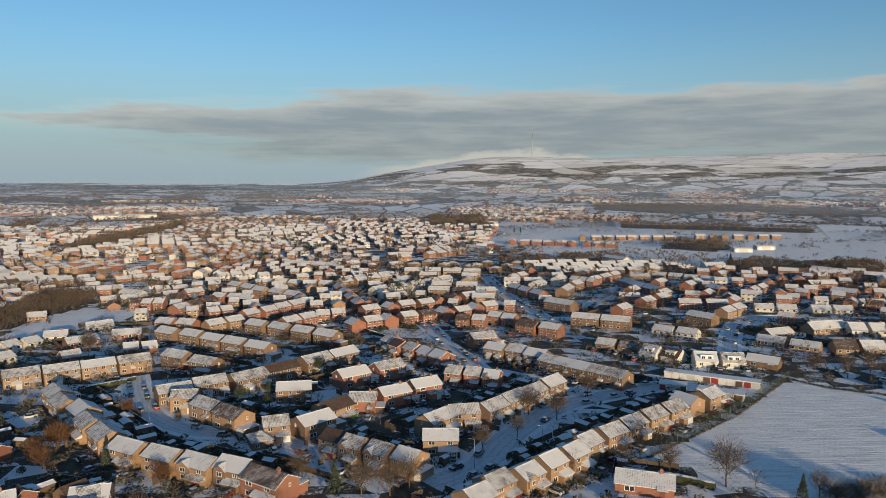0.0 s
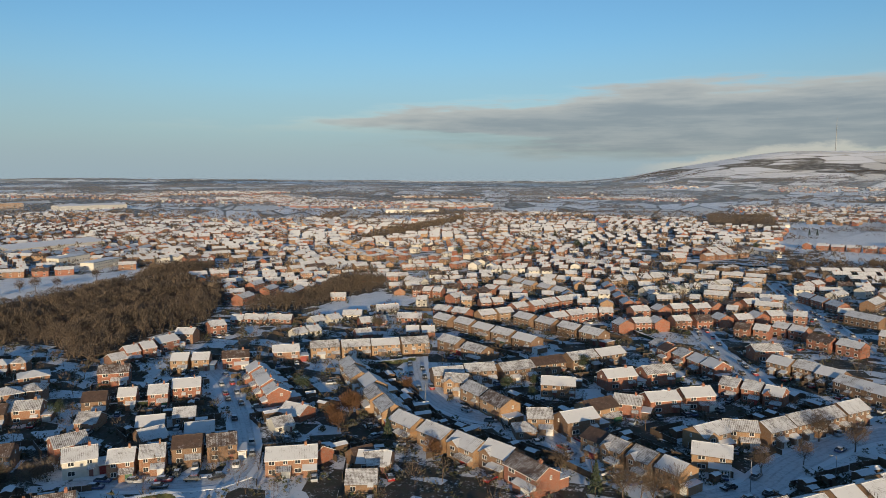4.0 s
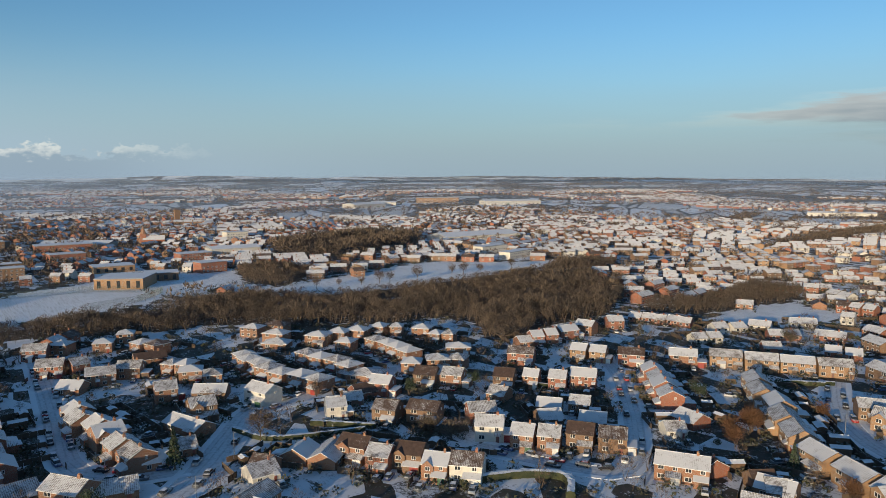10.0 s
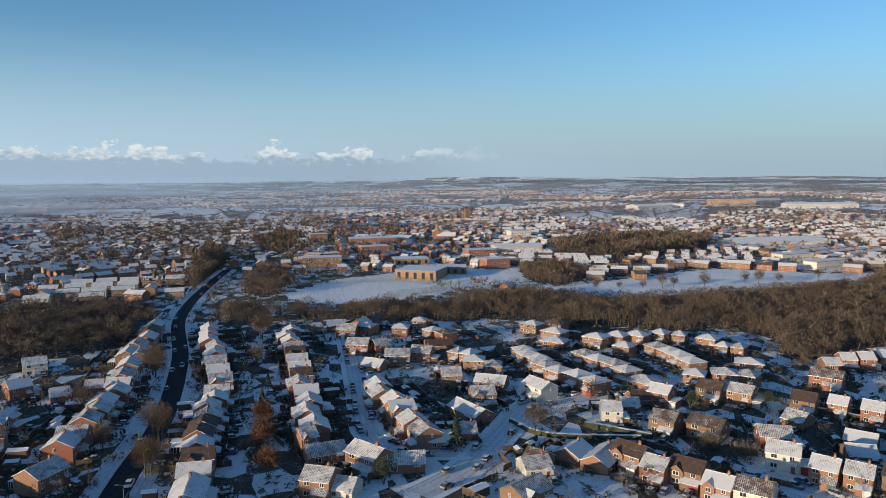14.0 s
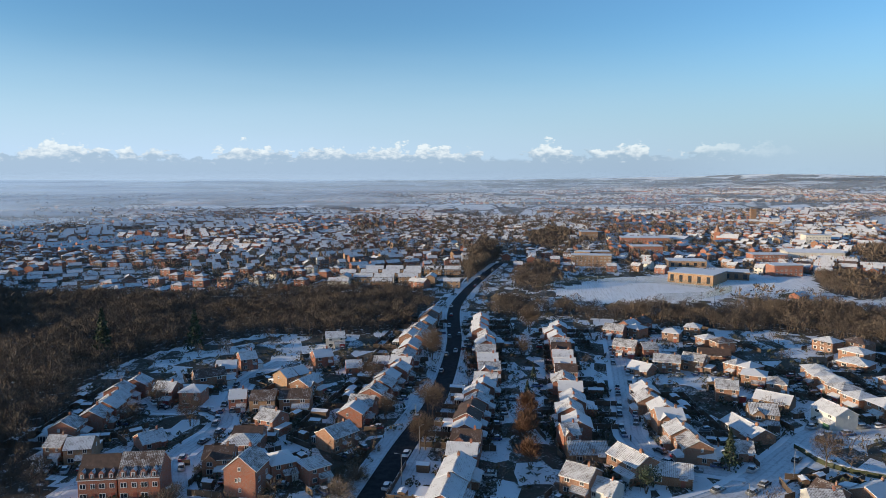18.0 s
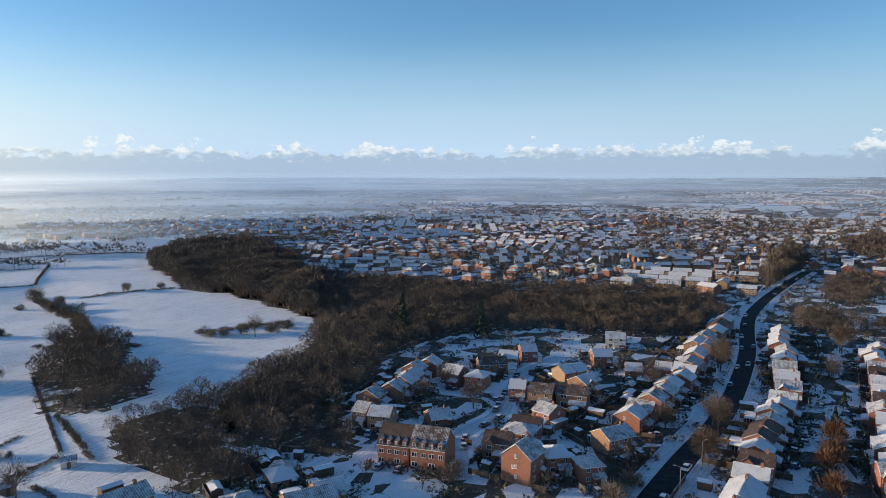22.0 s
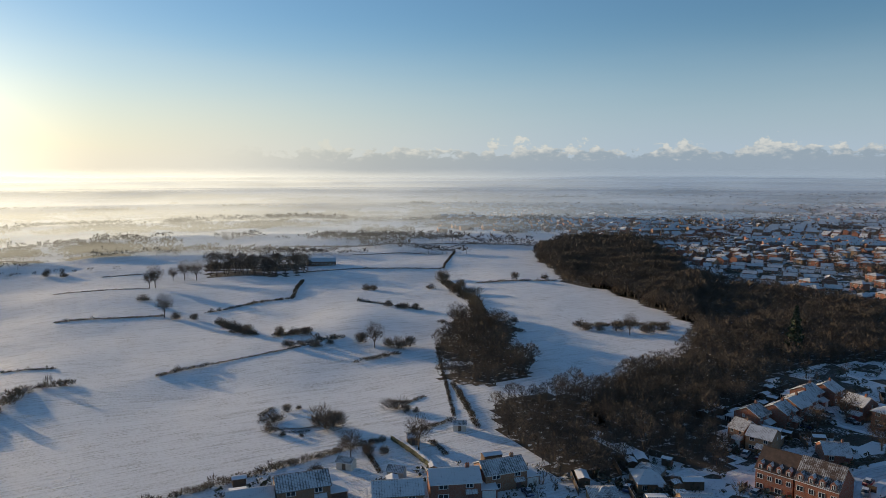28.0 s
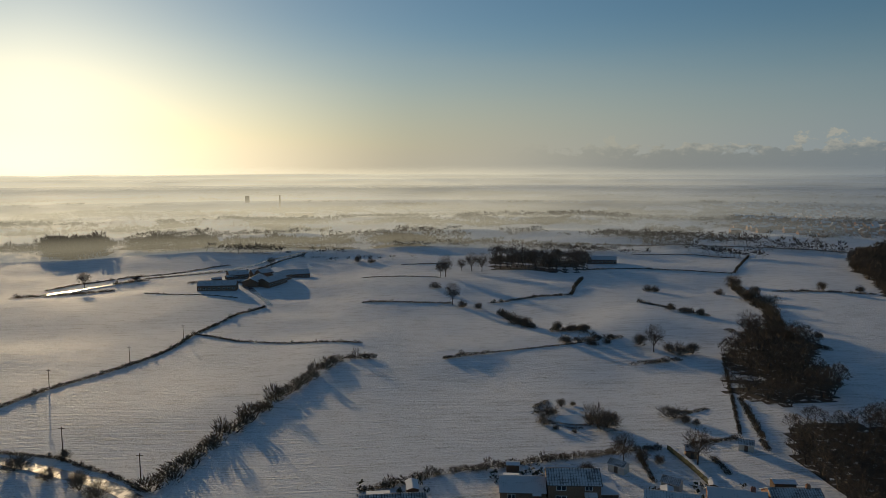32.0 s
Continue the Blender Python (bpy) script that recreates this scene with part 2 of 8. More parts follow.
M_WOOD = leaf_material("woodland_twigs", (0.062, 0.048, 0.038), (0.180, 0.130, 0.090), 0.0, 0.05)
M_CONIFER = leaf_material("conifer_needles", (0.018, 0.032, 0.016), (0.040, 0.060, 0.028), 0.12)
M_HEDGE = leaf_material("hedge_leaves", (0.040, 0.045, 0.020), (0.095, 0.075, 0.040), 0.10)
M_SHRUB = leaf_material("garden_shrubs", (0.026, 0.040, 0.016), (0.085, 0.066, 0.036), 0.14)
M_AUTUMN = leaf_material("russet_leaves", (0.15, 0.07, 0.032), (0.085, 0.045, 0.024))
M_POLE = plain("galvanised_steel", (0.22, 0.23, 0.24), (0.30, 0.31, 0.32), 0.45, 2, 0.6)
M_POST = plain("weathered_pole_timber", (0.09, 0.065, 0.045), (0.14, 0.10, 0.07), 0.9, 2)


def street_material():
    """A side street under trodden snow with two pairs of wheel tracks; the mesh lies with u along its width."""
    m = Nodes("snow_covered_street")
    uv = m.split(m.coord.outputs["UV"])
    u = m.math("ABSOLUTE", m.math("SUBTRACT", m.math("FRACT", m.math("MULTIPLY", m.math("ADD", uv[0], m.math("MULTIPLY", m.noise(0.05, 2), 0.10)), 2.0)), 0.5))
    track = m.math("MULTIPLY", m.ramp(m.math("ABSOLUTE", m.math("SUBTRACT", u, 0.24)), 0.10, 0.02), m.ramp(m.noise(0.25, 4), 0.35, 0.65, 0.05, 0.5))
    k = m.noise(0.9, 5, 0.7)
    base = m.mix(m.ramp(k, 0.45, 0.75), (0.60, 0.615, 0.64), (0.36, 0.365, 0.38))
    return m.done(m.mix(track, base, (0.24, 0.245, 0.26)), 0.6, k, 0.4, 0.05)


M_STREET = street_material()


def haze_sheet_material(a, b):
    """Sheets standing in for mist and haze: seen through, thicker in banks, outward and sunward."""
    m = Nodes("haze_sheet")
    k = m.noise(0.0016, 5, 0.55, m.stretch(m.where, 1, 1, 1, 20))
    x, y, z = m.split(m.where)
    # painted haze: alpha grows with distance from the eye and towards the sun
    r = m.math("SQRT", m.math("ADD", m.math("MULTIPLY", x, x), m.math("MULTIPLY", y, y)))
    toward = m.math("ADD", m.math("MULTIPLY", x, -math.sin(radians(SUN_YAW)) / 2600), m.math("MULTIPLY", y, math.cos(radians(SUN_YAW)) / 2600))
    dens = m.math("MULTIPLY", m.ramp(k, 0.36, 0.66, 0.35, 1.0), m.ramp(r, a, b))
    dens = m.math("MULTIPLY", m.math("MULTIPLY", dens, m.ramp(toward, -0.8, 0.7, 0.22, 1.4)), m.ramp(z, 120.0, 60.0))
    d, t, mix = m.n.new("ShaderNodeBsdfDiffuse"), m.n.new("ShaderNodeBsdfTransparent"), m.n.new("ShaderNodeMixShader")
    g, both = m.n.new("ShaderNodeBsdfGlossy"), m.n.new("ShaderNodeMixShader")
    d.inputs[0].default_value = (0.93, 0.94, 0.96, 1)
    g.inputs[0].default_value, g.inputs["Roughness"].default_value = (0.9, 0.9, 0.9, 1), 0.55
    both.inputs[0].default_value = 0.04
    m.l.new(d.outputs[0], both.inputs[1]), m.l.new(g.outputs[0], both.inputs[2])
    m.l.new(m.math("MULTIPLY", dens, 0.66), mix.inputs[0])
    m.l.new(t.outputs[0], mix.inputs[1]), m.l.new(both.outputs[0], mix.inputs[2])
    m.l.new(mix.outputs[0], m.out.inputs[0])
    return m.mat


def litter_material():
    m = Nodes("woodland_floor_litter")
    k = m.noise(0.35, 5, 0.7)
    return m.done(m.mix(m.ramp(k, 0.54, 0.68), m.mix(m.ramp(m.noise(1.5), 0.3, 0.7), (0.045, 0.033, 0.022), (0.075, 0.056, 0.038)), SNOW), 0.9, k, 0.5, 0.1)


M_LITTER = litter_material()


def backdrop_material():
    """Sky haze low on the horizon, a long bank of cloud over the moor and a line of small cumulus; sun glow and cloud
    shading are painted into the emission.
    """
    m = Nodes("horizon_haze_and_cloud")
    x, y, z = m.split(m.local)
    yaw = m.math("MULTIPLY", m.math("ARCTAN2", m.math("MULTIPLY", x, -1.0), y), 57.2958)
    yaw = m.math("MODULO", m.math("ADD", yaw, 450.0), 360.0)           # 90 is straight ahead at the start
    up = m.math("MULTIPLY", m.math("DIVIDE", m.math("SUBTRACT", z, EYE_Z), 4850.0), 57.2958)
    c = m.n.new("ShaderNodeCombineXYZ")
    m.l.new(yaw, c.inputs[0]), m.l.new(up, c.inputs[1])
    at = c.outputs[0]
    # haze
    wob = m.noise(0.22, 3, 0.5, m.stretch(at, 0.3, 2.0, 1))
    haze = m.ramp(m.math("ADD", up, m.math("MULTIPLY", wob, 1.2)), -0.2, 13.0, 0.97, 0.0)
    haze = m.math("MULTIPLY", haze, m.math("MAXIMUM", m.ramp(yaw, 256.0, 290.0, 1.0, 0.6), m.ramp(up, 1.0, 6.0, 1.0, 0.0)))          # the bright sky round the sun shows through
    warm = m.ramp(yaw, 222.0, 292.0)
    blue = m.ramp(yaw, 140.0, 215.0)
    tone = m.mix(blue, (0.34, 0.455, 0.575), (0.48, 0.63, 0.84))
    # painted glow: the haze's emission warms and brightens towards the sun
    tone = m.mix(warm, tone, (1.22, 1.13, 0.92))
    tone = m.mix(m.ramp(yaw, 266.0, 296.0), tone, (3.2, 2.9, 2.35))
    # the long bank of stratus
    left = m.ramp(yaw, 92.0, 132.0)
    top = m.math("SUBTRACT", 7.6, m.math("MULTIPLY", left, 3.1))
    low = m.math("ADD", m.math("MULTIPLY", left, 2.6), 0.9)
    n1 = m.noise(1.0, 6, 0.55, m.stretch(at, 0.10, 0.75, 1))
    edge = m.math("MULTIPLY", m.math("SUBTRACT", n1, 0.5), 4.0)
    body = m.math("MULTIPLY", m.ramp(m.math("SUBTRACT", m.math("ADD", top, edge), up), 0.0, 1.1), m.ramp(m.math("SUBTRACT", up, m.math("SUBTRACT", low, edge)), -0.3, 1.6))
    body = m.math("MULTIPLY", body, m.ramp(yaw, 142.0, 116.0, 0.0, 1.0))
    body = m.math("MULTIPLY", body, m.ramp(yaw, 10.0, 40.0))
    crest = m.ramp(m.math("SUBTRACT", m.math("ADD", top, edge), up), 2.6, 0.0)
    grey = m.mix(m.ramp(m.noise(1.0, 5, 0.6, m.stretch(at, 0.16, 1.3, 1)), 0.35, 0.7), (0.27, 0.32, 0.39), (0.36, 0.40, 0.46))
    grey = m.mix(m.math("MULTIPLY", crest, 0.75), grey, (0.66, 0.66, 0.66))
    # cap on the moor
    n2 = m.noise(1.0, 6, 0.6, m.stretch(at, 0.35, 0.9, 1))
    hump = m.math("SUBTRACT", 2.75, m.math("MULTIPLY", m.math("ABSOLUTE", m.math("SUBTRACT", yaw, 84.0)), 0.14))
    cap = m.ramp(m.math("SUBTRACT", m.math("ADD", hump, m.math("MULTIPLY", m.math("SUBTRACT", n2, 0.5), 1.6)), up), 0.0, 0.5)
    cap = m.math("MULTIPLY", cap, m.ramp(yaw, 68.0, 76.0))
    cap = m.math("MULTIPLY", cap, m.ramp(yaw, 98.0, 92.0))
    # cumulus: a close line of small heads on a grey-blue base
    n3 = m.noise(1.0, 8, 0.6, m.stretch(at, 0.62, 0.95, 1))
    n4 = m.noise(1.0, 2, 0.5, m.stretch(at, 0.16, 0.0, 1))
    peak = m.math("ADD", 1.4, m.math("ADD", m.math("MULTIPLY", m.ramp(n4, 0.3, 0.7), 1.3), m.math("MULTIPLY", m.math("SUBTRACT", n3, 0.5), 5.2)))
    base = m.math("ADD", 1.0, m.math("MULTIPLY", n3, 0.9))
    puff = m.math("MULTIPLY", m.ramp(m.math("SUBTRACT", m.math("MAXIMUM", peak, base), up), 0.0, 0.35), m.ramp(yaw, 160.0, 174.0))
    puff = m.math("MULTIPLY", puff, m.ramp(yaw, 262.0, 246.0))
    n5 = m.noise(1.0, 6, 0.6, m.stretch(at, 0.9, 1.6, 1))
    lit = m.mix(m.ramp(m.math("ADD", up, m.math("MULTIPLY", m.math("SUBTRACT", n5, 0.5), 3.2)), 1.2, 2.3), m.mix(0.75, tone, (0.27, 0.36, 0.49)), (0.80, 0.83, 0.86))
    shade = m.mix(m.math("MULTIPLY", warm, 0.6), lit, (1.0, 0.94, 0.78))
    col = m.mix(body, tone, grey)
    col = m.mix(m.math("MULTIPLY", cap, 0.9), col, (0.58, 0.58, 0.58))
    col = m.mix(m.math("MULTIPLY", puff, 0.85), col, shade)
    alpha = m.math("MAXIMUM", m.math("MAXIMUM", haze, m.math("MULTIPLY", body, 0.93)), m.math("MAXIMUM", m.math("MULTIPLY", puff, 0.9), m.math("MULTIPLY", cap, 0.9)))
    e, t, mix = m.n.new("ShaderNodeEmission"), m.n.new("ShaderNodeBsdfTransparent"), m.n.new("ShaderNodeMixShader")
    m.l.new(col, e.inputs[0])
    e.inputs[1].default_value = 0.76
    m.l.new(alpha, mix.inputs[0]), m.l.new(t.outputs[0], mix.inputs[1]), m.l.new(e.outputs[0], mix.inputs[2])
    m.l.new(mix.outputs[0], m.out.inputs[0])
    return m.mat


def haze_shell_material(top, most, start):
    """A far mist bank as see-through painted haze; its emission imitates the low sun behind it."""
    m = Nodes("haze_glow_shell")
    x, y, z = m.split(m.local)
    yaw = m.math("MODULO", m.math("ADD", m.math("MULTIPLY", m.math("ARCTAN2", m.math("MULTIPLY", x, -1.0), y), 57.2958), 450.0), 360.0)
    k = m.noise(0.0035, 4, 0.55, m.stretch(m.where, 1, 1, 9))
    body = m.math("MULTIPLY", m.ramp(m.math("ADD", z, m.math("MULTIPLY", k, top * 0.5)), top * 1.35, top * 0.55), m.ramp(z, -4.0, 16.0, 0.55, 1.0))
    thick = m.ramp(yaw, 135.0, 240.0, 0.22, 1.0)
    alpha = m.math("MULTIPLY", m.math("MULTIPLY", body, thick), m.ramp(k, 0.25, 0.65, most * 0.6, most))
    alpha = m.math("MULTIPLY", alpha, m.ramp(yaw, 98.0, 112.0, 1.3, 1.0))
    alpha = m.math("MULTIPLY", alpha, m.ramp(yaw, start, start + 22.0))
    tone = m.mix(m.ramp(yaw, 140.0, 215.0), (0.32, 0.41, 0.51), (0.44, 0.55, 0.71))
    # sunlit glow put into the emission, brightest at the sun's bearing
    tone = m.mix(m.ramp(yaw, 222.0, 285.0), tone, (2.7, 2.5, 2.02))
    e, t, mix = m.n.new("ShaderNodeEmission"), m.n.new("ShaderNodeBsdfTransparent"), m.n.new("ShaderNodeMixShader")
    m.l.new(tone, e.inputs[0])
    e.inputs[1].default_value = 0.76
    m.l.new(alpha, mix.inputs[0]), m.l.new(t.outputs[0], mix.inputs[1]), m.l.new(e.outputs[0], mix.inputs[2])
    m.l.new(mix.outputs[0], m.out.inputs[0])
    return m.mat


M_CLIPPED = snowed("clipped_evergreen_hedge", (0.022, 0.032, 0.013), (0.05, 0.055, 0.022), 0.75, 1.6)

M_BRUSH = leaf_material("hedgerow_twigs", (0.055, 0.042, 0.028), (0.15, 0.11, 0.065))


def lane_material():
    m = Nodes("icy_wet_lane")
    k = m.noise(0.3, 4)
    return m.done(m.mix(m.ramp(k, 0.35, 0.65), (0.07, 0.07, 0.075), (0.30, 0.31, 0.33)), m.ramp(k, 0.3, 0.7, 0.16, 0.4), m.noise(2.0, 3), 0.1, 0.01)


M_LANE = lane_material()
M_TIMBER = plain("fresh_sawn_timber", (0.42, 0.27, 0.13), (0.34, 0.21, 0.10), 0.7, 1.5)

# ---- building blocks ----
def mesh_of(name, verts, faces, mats, index=None, smooth=False):
    me = bpy.data.meshes.new(name)
    me.from_pydata([tuple(v) for v in verts], [], faces)
    for m in mats:
        me.materials.append(m)
    if index is not None:
        me.polygons.foreach_set("material_index", index)
    if smooth:
        me.polygons.foreach_set("use_smooth", [True] * len(me.polygons))
    me.update()
    return me


class Shape:
    """Verts and faces of one part, each face with a material slot."""

    def __init__(self):
        self.v, self.f, self.m = [], [], []

    def add(self, verts, faces, slot=0):
        k = len(self.v)
        self.v += verts
        self.f += [tuple(i + k for i in f) for f in faces]
        self.m += [slot] * len(faces)
        return self

    def box(self, x0, y0, z0, x1, y1, z1, slot=0):
        v = [(x, y, z) for z in (z0, z1) for x, y in ((x0, y0), (x1, y0), (x1, y1), (x0, y1))]
        return self.add(v, [(3, 2, 1, 0), (4, 5, 6, 7), (0, 1, 5, 4), (1, 2, 6, 5), (2, 3, 7, 6), (3, 0, 4, 7)], slot)

    def tube(self, x, y, z0, z1, r0, r1, n=8, slot=0):
        v = [(x + r * math.cos(2 * math.pi * i / n), y + r * math.sin(2 * math.pi * i / n), z) for z, r in ((z0, r0), (z1, r1)) for i in range(n)]
        return self.add(v, [(i, (i + 1) % n, n + (i + 1) % n, n + i) for i in range(n)] + [tuple(range(n - 1, -1, -1)), tuple(range(n, 2 * n))], slot)

    def limb(self, a, b, r0, r1, n=4, slot=0):
        a, b = Vector(a), Vector(b)
        d = (b - a).normalized()
        u = d.orthogonal().normalized()
        w = d.cross(u)
        v = [tuple(c + (u * math.cos(2 * math.pi * i / n) + w * math.sin(2 * math.pi * i / n)) * r) for c, r in ((a, r0), (b, r1)) for i in range(n)]
        return self.add(v, [(i, (i + 1) % n, n + (i + 1) % n, n + i) for i in range(n)], slot)

    def mesh(self, name, *mats):
        return mesh_of(name, self.v, self.f, mats, self.m)


def part(name, shape, mats, parent, label=""):
    """Links a shape as one mesh object under its thing."""
    ob = new(name, shape.mesh(name, *(mats if isinstance(mats, (list, tuple)) else (mats,))))
    ob.parent = parent
    if label:
        tagged(ob, label)
    return ob


def rise(x, y):
    """Height of the land: level near by, rising to low hills and one long moor far off."""
    r = math.hypot(x, y)
    yaw = math.degrees(math.atan2(-x, y))
    swell = 0.0
    if r > 170 and (yaw > 140 or yaw < -120):        # pasture that rolls a little
        k = min(1.0, (r - 170) / 110) * min(1.0, ((yaw - 140) if yaw > 0 else 40) / 9) * max(0.0, min(1.0, (1500 - r) / 500))
        swell = k * (2.6 * noise.noise((x * 0.0062, y * 0.0062, 5.0)) + 4.2 * noise.noise((x * 0.0115, y * 0.0115, 9.0)) + 1.5 * noise.noise((x * 0.026, y * 0.026, 2.0)))
    if r < 1100:
        return swell
    s = min(1.0, (r - 1100) / 3700)
    z = 44 * s ** 1.6 * (1 + 0.35 * noise.noise((x * 0.0011, y * 0.0011, 3.0))) + 5 * s * noise.noise((x * 0.004, y * 0.004, 7.0))
    low = max(0.0, min(1.0, (yaw - 78) / 30)) if yaw > 0 else 0.0
    z *= 1 - 0.12 * low
    if 18 < yaw < 95:                                 # upland pasture
        k = min(1.0, (yaw - 18) / 18) * min(1.0, (95 - yaw) / 22)
        z += 24 * s * k * (1 + 0.3 * noise.noise((x * 0.0014, y * 0.0014, 12.0)))
    if -75 < yaw < 14:
        up = max(0.0, min(1.0, (12 - yaw) / 17))
        up = up * up * (3 - 2 * up)
        up *= 1 - max(0.0, min(1.0, (-36 - yaw) / 38)) * 0.7
        back = max(0.0, min(1.0, (r - 2700) / 1900))
        back = back * back * (3 - 2 * back)
        z += 178 * up * back * (1 + 0.10 * noise.noise((x * 0.0016, y * 0.0016, 1.0)))
    return z + swell


def inside(x, y, poly):
    hit = False
    j = len(poly) - 1
    for i in range(len(poly)):
        (xi, yi), (xj, yj) = poly[i], poly[j]
        if (yi > y) != (yj > y) and x < (xj - xi) * (y - yi) / (yj - yi) + xi:
            hit = not hit
        j = i
    return hit


# ---- the land ----
def build_ground():
    rings = [0, 60, 110] + [140 + 12 * i for i in range(60)] + [860 + 24 * i for i in range(10)] + [1100 + 74 * i for i in range(51)]
    n = 420
    v, f = [(0, 0, 0)], []
    for r in rings[1:]:
        for i in range(n):
            a = 2 * math.pi * i / n
            x, y = -r * math.sin(a), r * math.cos(a)
            v.append((x, y, rise(x, y)))
    f += [(0, 1 + i, 1 + (i + 1) % n) for i in range(n)]
    for k in range(len(rings) - 2):
        b, c = 1 + k * n, 1 + (k + 1) * n
        f += [(b + i, c + i, c + (i + 1) % n, b + (i + 1) % n) for i in range(n)]
    ob = new("ground", mesh_of("ground", v, f, [M_GROUND], smooth=True))
    tagged(ob, "snow-covered fields and gardens running to low hills", "ground", kind="structure")


build_ground()


def build_backdrop():
    n = 180
    v = [(-4850 * math.sin(2 * math.pi * i / n), 4850 * math.cos(2 * math.pi * i / n), z) for z in (-120, 300, 1400) for i in range(n)]
    f = [(k * n + i, k * n + (i + 1) % n, (k + 1) * n + (i + 1) % n, (k + 1) * n + i) for k in range(2) for i in range(n)]
    tagged(new("backdrop", mesh_of("backdrop", v, f, [backdrop_material()])), "pale horizon haze with a grey cloud bank and cumulus", "sky", kind="structure")


build_backdrop()

def build_haze_sheets():
    """Sheets that follow the land and stand in for mist and haze with distance."""
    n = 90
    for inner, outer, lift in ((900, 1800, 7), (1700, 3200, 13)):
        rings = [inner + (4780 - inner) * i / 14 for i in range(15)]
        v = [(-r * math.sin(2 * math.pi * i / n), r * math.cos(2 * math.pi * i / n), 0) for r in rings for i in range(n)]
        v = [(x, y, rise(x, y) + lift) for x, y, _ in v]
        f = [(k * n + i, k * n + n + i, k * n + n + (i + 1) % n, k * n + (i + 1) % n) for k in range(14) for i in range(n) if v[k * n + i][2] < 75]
        ob = new("mist", mesh_of("mist", v, f, [haze_sheet_material(inner, outer)], smooth=True))
        tagged(ob, "see-through sheet standing in for distant haze and mist", "mist", kind="structure")


build_haze_sheets()


def build_haze_shells():
    n = 180
    # emissive rings round the eye, added as haze over the distance
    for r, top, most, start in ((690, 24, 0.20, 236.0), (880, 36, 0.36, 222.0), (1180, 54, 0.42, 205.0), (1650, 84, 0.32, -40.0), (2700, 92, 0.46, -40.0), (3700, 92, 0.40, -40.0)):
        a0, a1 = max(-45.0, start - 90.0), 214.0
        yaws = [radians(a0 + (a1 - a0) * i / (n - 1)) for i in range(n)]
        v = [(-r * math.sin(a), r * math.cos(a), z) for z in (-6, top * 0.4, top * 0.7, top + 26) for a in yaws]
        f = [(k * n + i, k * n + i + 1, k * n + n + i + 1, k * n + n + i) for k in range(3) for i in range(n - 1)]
        tagged(new("backdrop", mesh_of("backdrop", v, f, [haze_shell_material(top, most, start)])), "glowing see-through shell standing in for far mist and haze", "mist", kind="structure")


build_haze_shells()

PLACED = collections.defaultdict(list)      # ground that is taken, in cells of 20 m


def take(x, y, r):
    PLACED[(int(x // 20), int(y // 20))].append((x, y, r))


def is_free(x, y, r):
    i, j = int(x // 20), int(y // 20)
    for a, b in itertools.product((i - 1, i, i + 1), (j - 1, j, j + 1)):
        for px, py, pr in PLACED.get((a, b), ()):
            if math.hypot(px - x, py - y) < pr + r:
                return False
    return True


def ribbon(pts, width, z, step=6.0):
    """A smooth strip along points of a road's middle line, with u across it."""
    p = [Vector((*q, 0)) for q in pts]
    p = [p[0] * 2 - p[1]] + p + [p[-1] * 2 - p[-2]]
    line = []
    for i in range(1, len(p) - 2):
        n = max(2, int((p[i + 1] - p[i]).length / step))
        for k in range(n):
            t = k / n
            line.append(0.5 * (2 * p[i] + (p[i + 1] - p[i - 1]) * t + (2 * p[i - 1] - 5 * p[i] + 4 * p[i + 1] - p[i + 2]) * t * t
                               + (3 * p[i] - p[i - 1] - 3 * p[i + 1] + p[i + 2]) * t ** 3))
    line.append(p[-2])
    return line


def strip(name, line, lo, hi, z, mat, label, category, drop=0.0):
    v, f, side = [], [], []
    for i, c in enumerate(line):
        d = (line[min(i + 1, len(line) - 1)] - line[max(i - 1, 0)]).normalized()
        w = Vector((-d.y, d.x, 0))
        for o, zz in ((lo, z - drop), (lo, z), (hi, z), (hi, z - drop)):
            v.append(tuple(c + w * o + Vector((0, 0, zz + rise(c.x, c.y)))))
    for i in range(len(line) - 1):
        a, b = 4 * i, 4 * i + 4
        f += [(a + k, b + k, b + k + 1, a + k + 1) for k in range(3)]
    me = mesh_of(name, v, f, [mat])
    uv = me.uv_layers.new(name="UVMap")
    uv.data.foreach_set("uv", [c for l in me.loops for c in ((0.0 if l.vertex_index % 4 < 2 else 1.0), (l.vertex_index // 4) * 0.3)])
    ob = new(name, me)
    return tagged(ob, label, category, kind="structure")


ROADS = []


def road(name, width, *pts):
    line = ribbon(pts, width, 0.0)
    k = 0.003 * len(ROADS)
    ROADS.append((line, width, name))
    if name == "main_road":
        strip("road", line, -width / 2, width / 2, 0.06, M_ASPHALT, "dark wet asphalt main road cleared of snow", "road", 0.05)
        for s in (-1, 1):
            a, b = sorted((s * (width / 2), s * (width / 2 + 4.5)))
            strip("pavement", line, a, b, 0.17, M_STREET, "snow-covered pavement and verge beside the main road", "pavement", 0.16)
    else:
        lane = name == "lane"
        strip("road", line, -width / 2, width / 2, 0.075 + k, M_LANE if lane else M_STREET, "narrow icy wet lane between fields" if lane else "side street under trodden snow with wheel tracks", "road", 0.07)
        if name == "street":
            for s in (-1, 1):
                a, b = sorted((s * (width / 2), s * (width / 2 + 1.8)))
                strip("pavement", line, a, b, 0.19 + k, M_SNOWCAP, "snow-covered pavement along a side street", "pavement", 0.18)
    for c in line:
        take(c.x, c.y, width / 2 + 1)


CLEAR, WOODS = [], []


def clear(*pts):
    CLEAR.append(pts)


def wood(spacing, height, *poly):
    WOODS.append((spacing, height, poly))



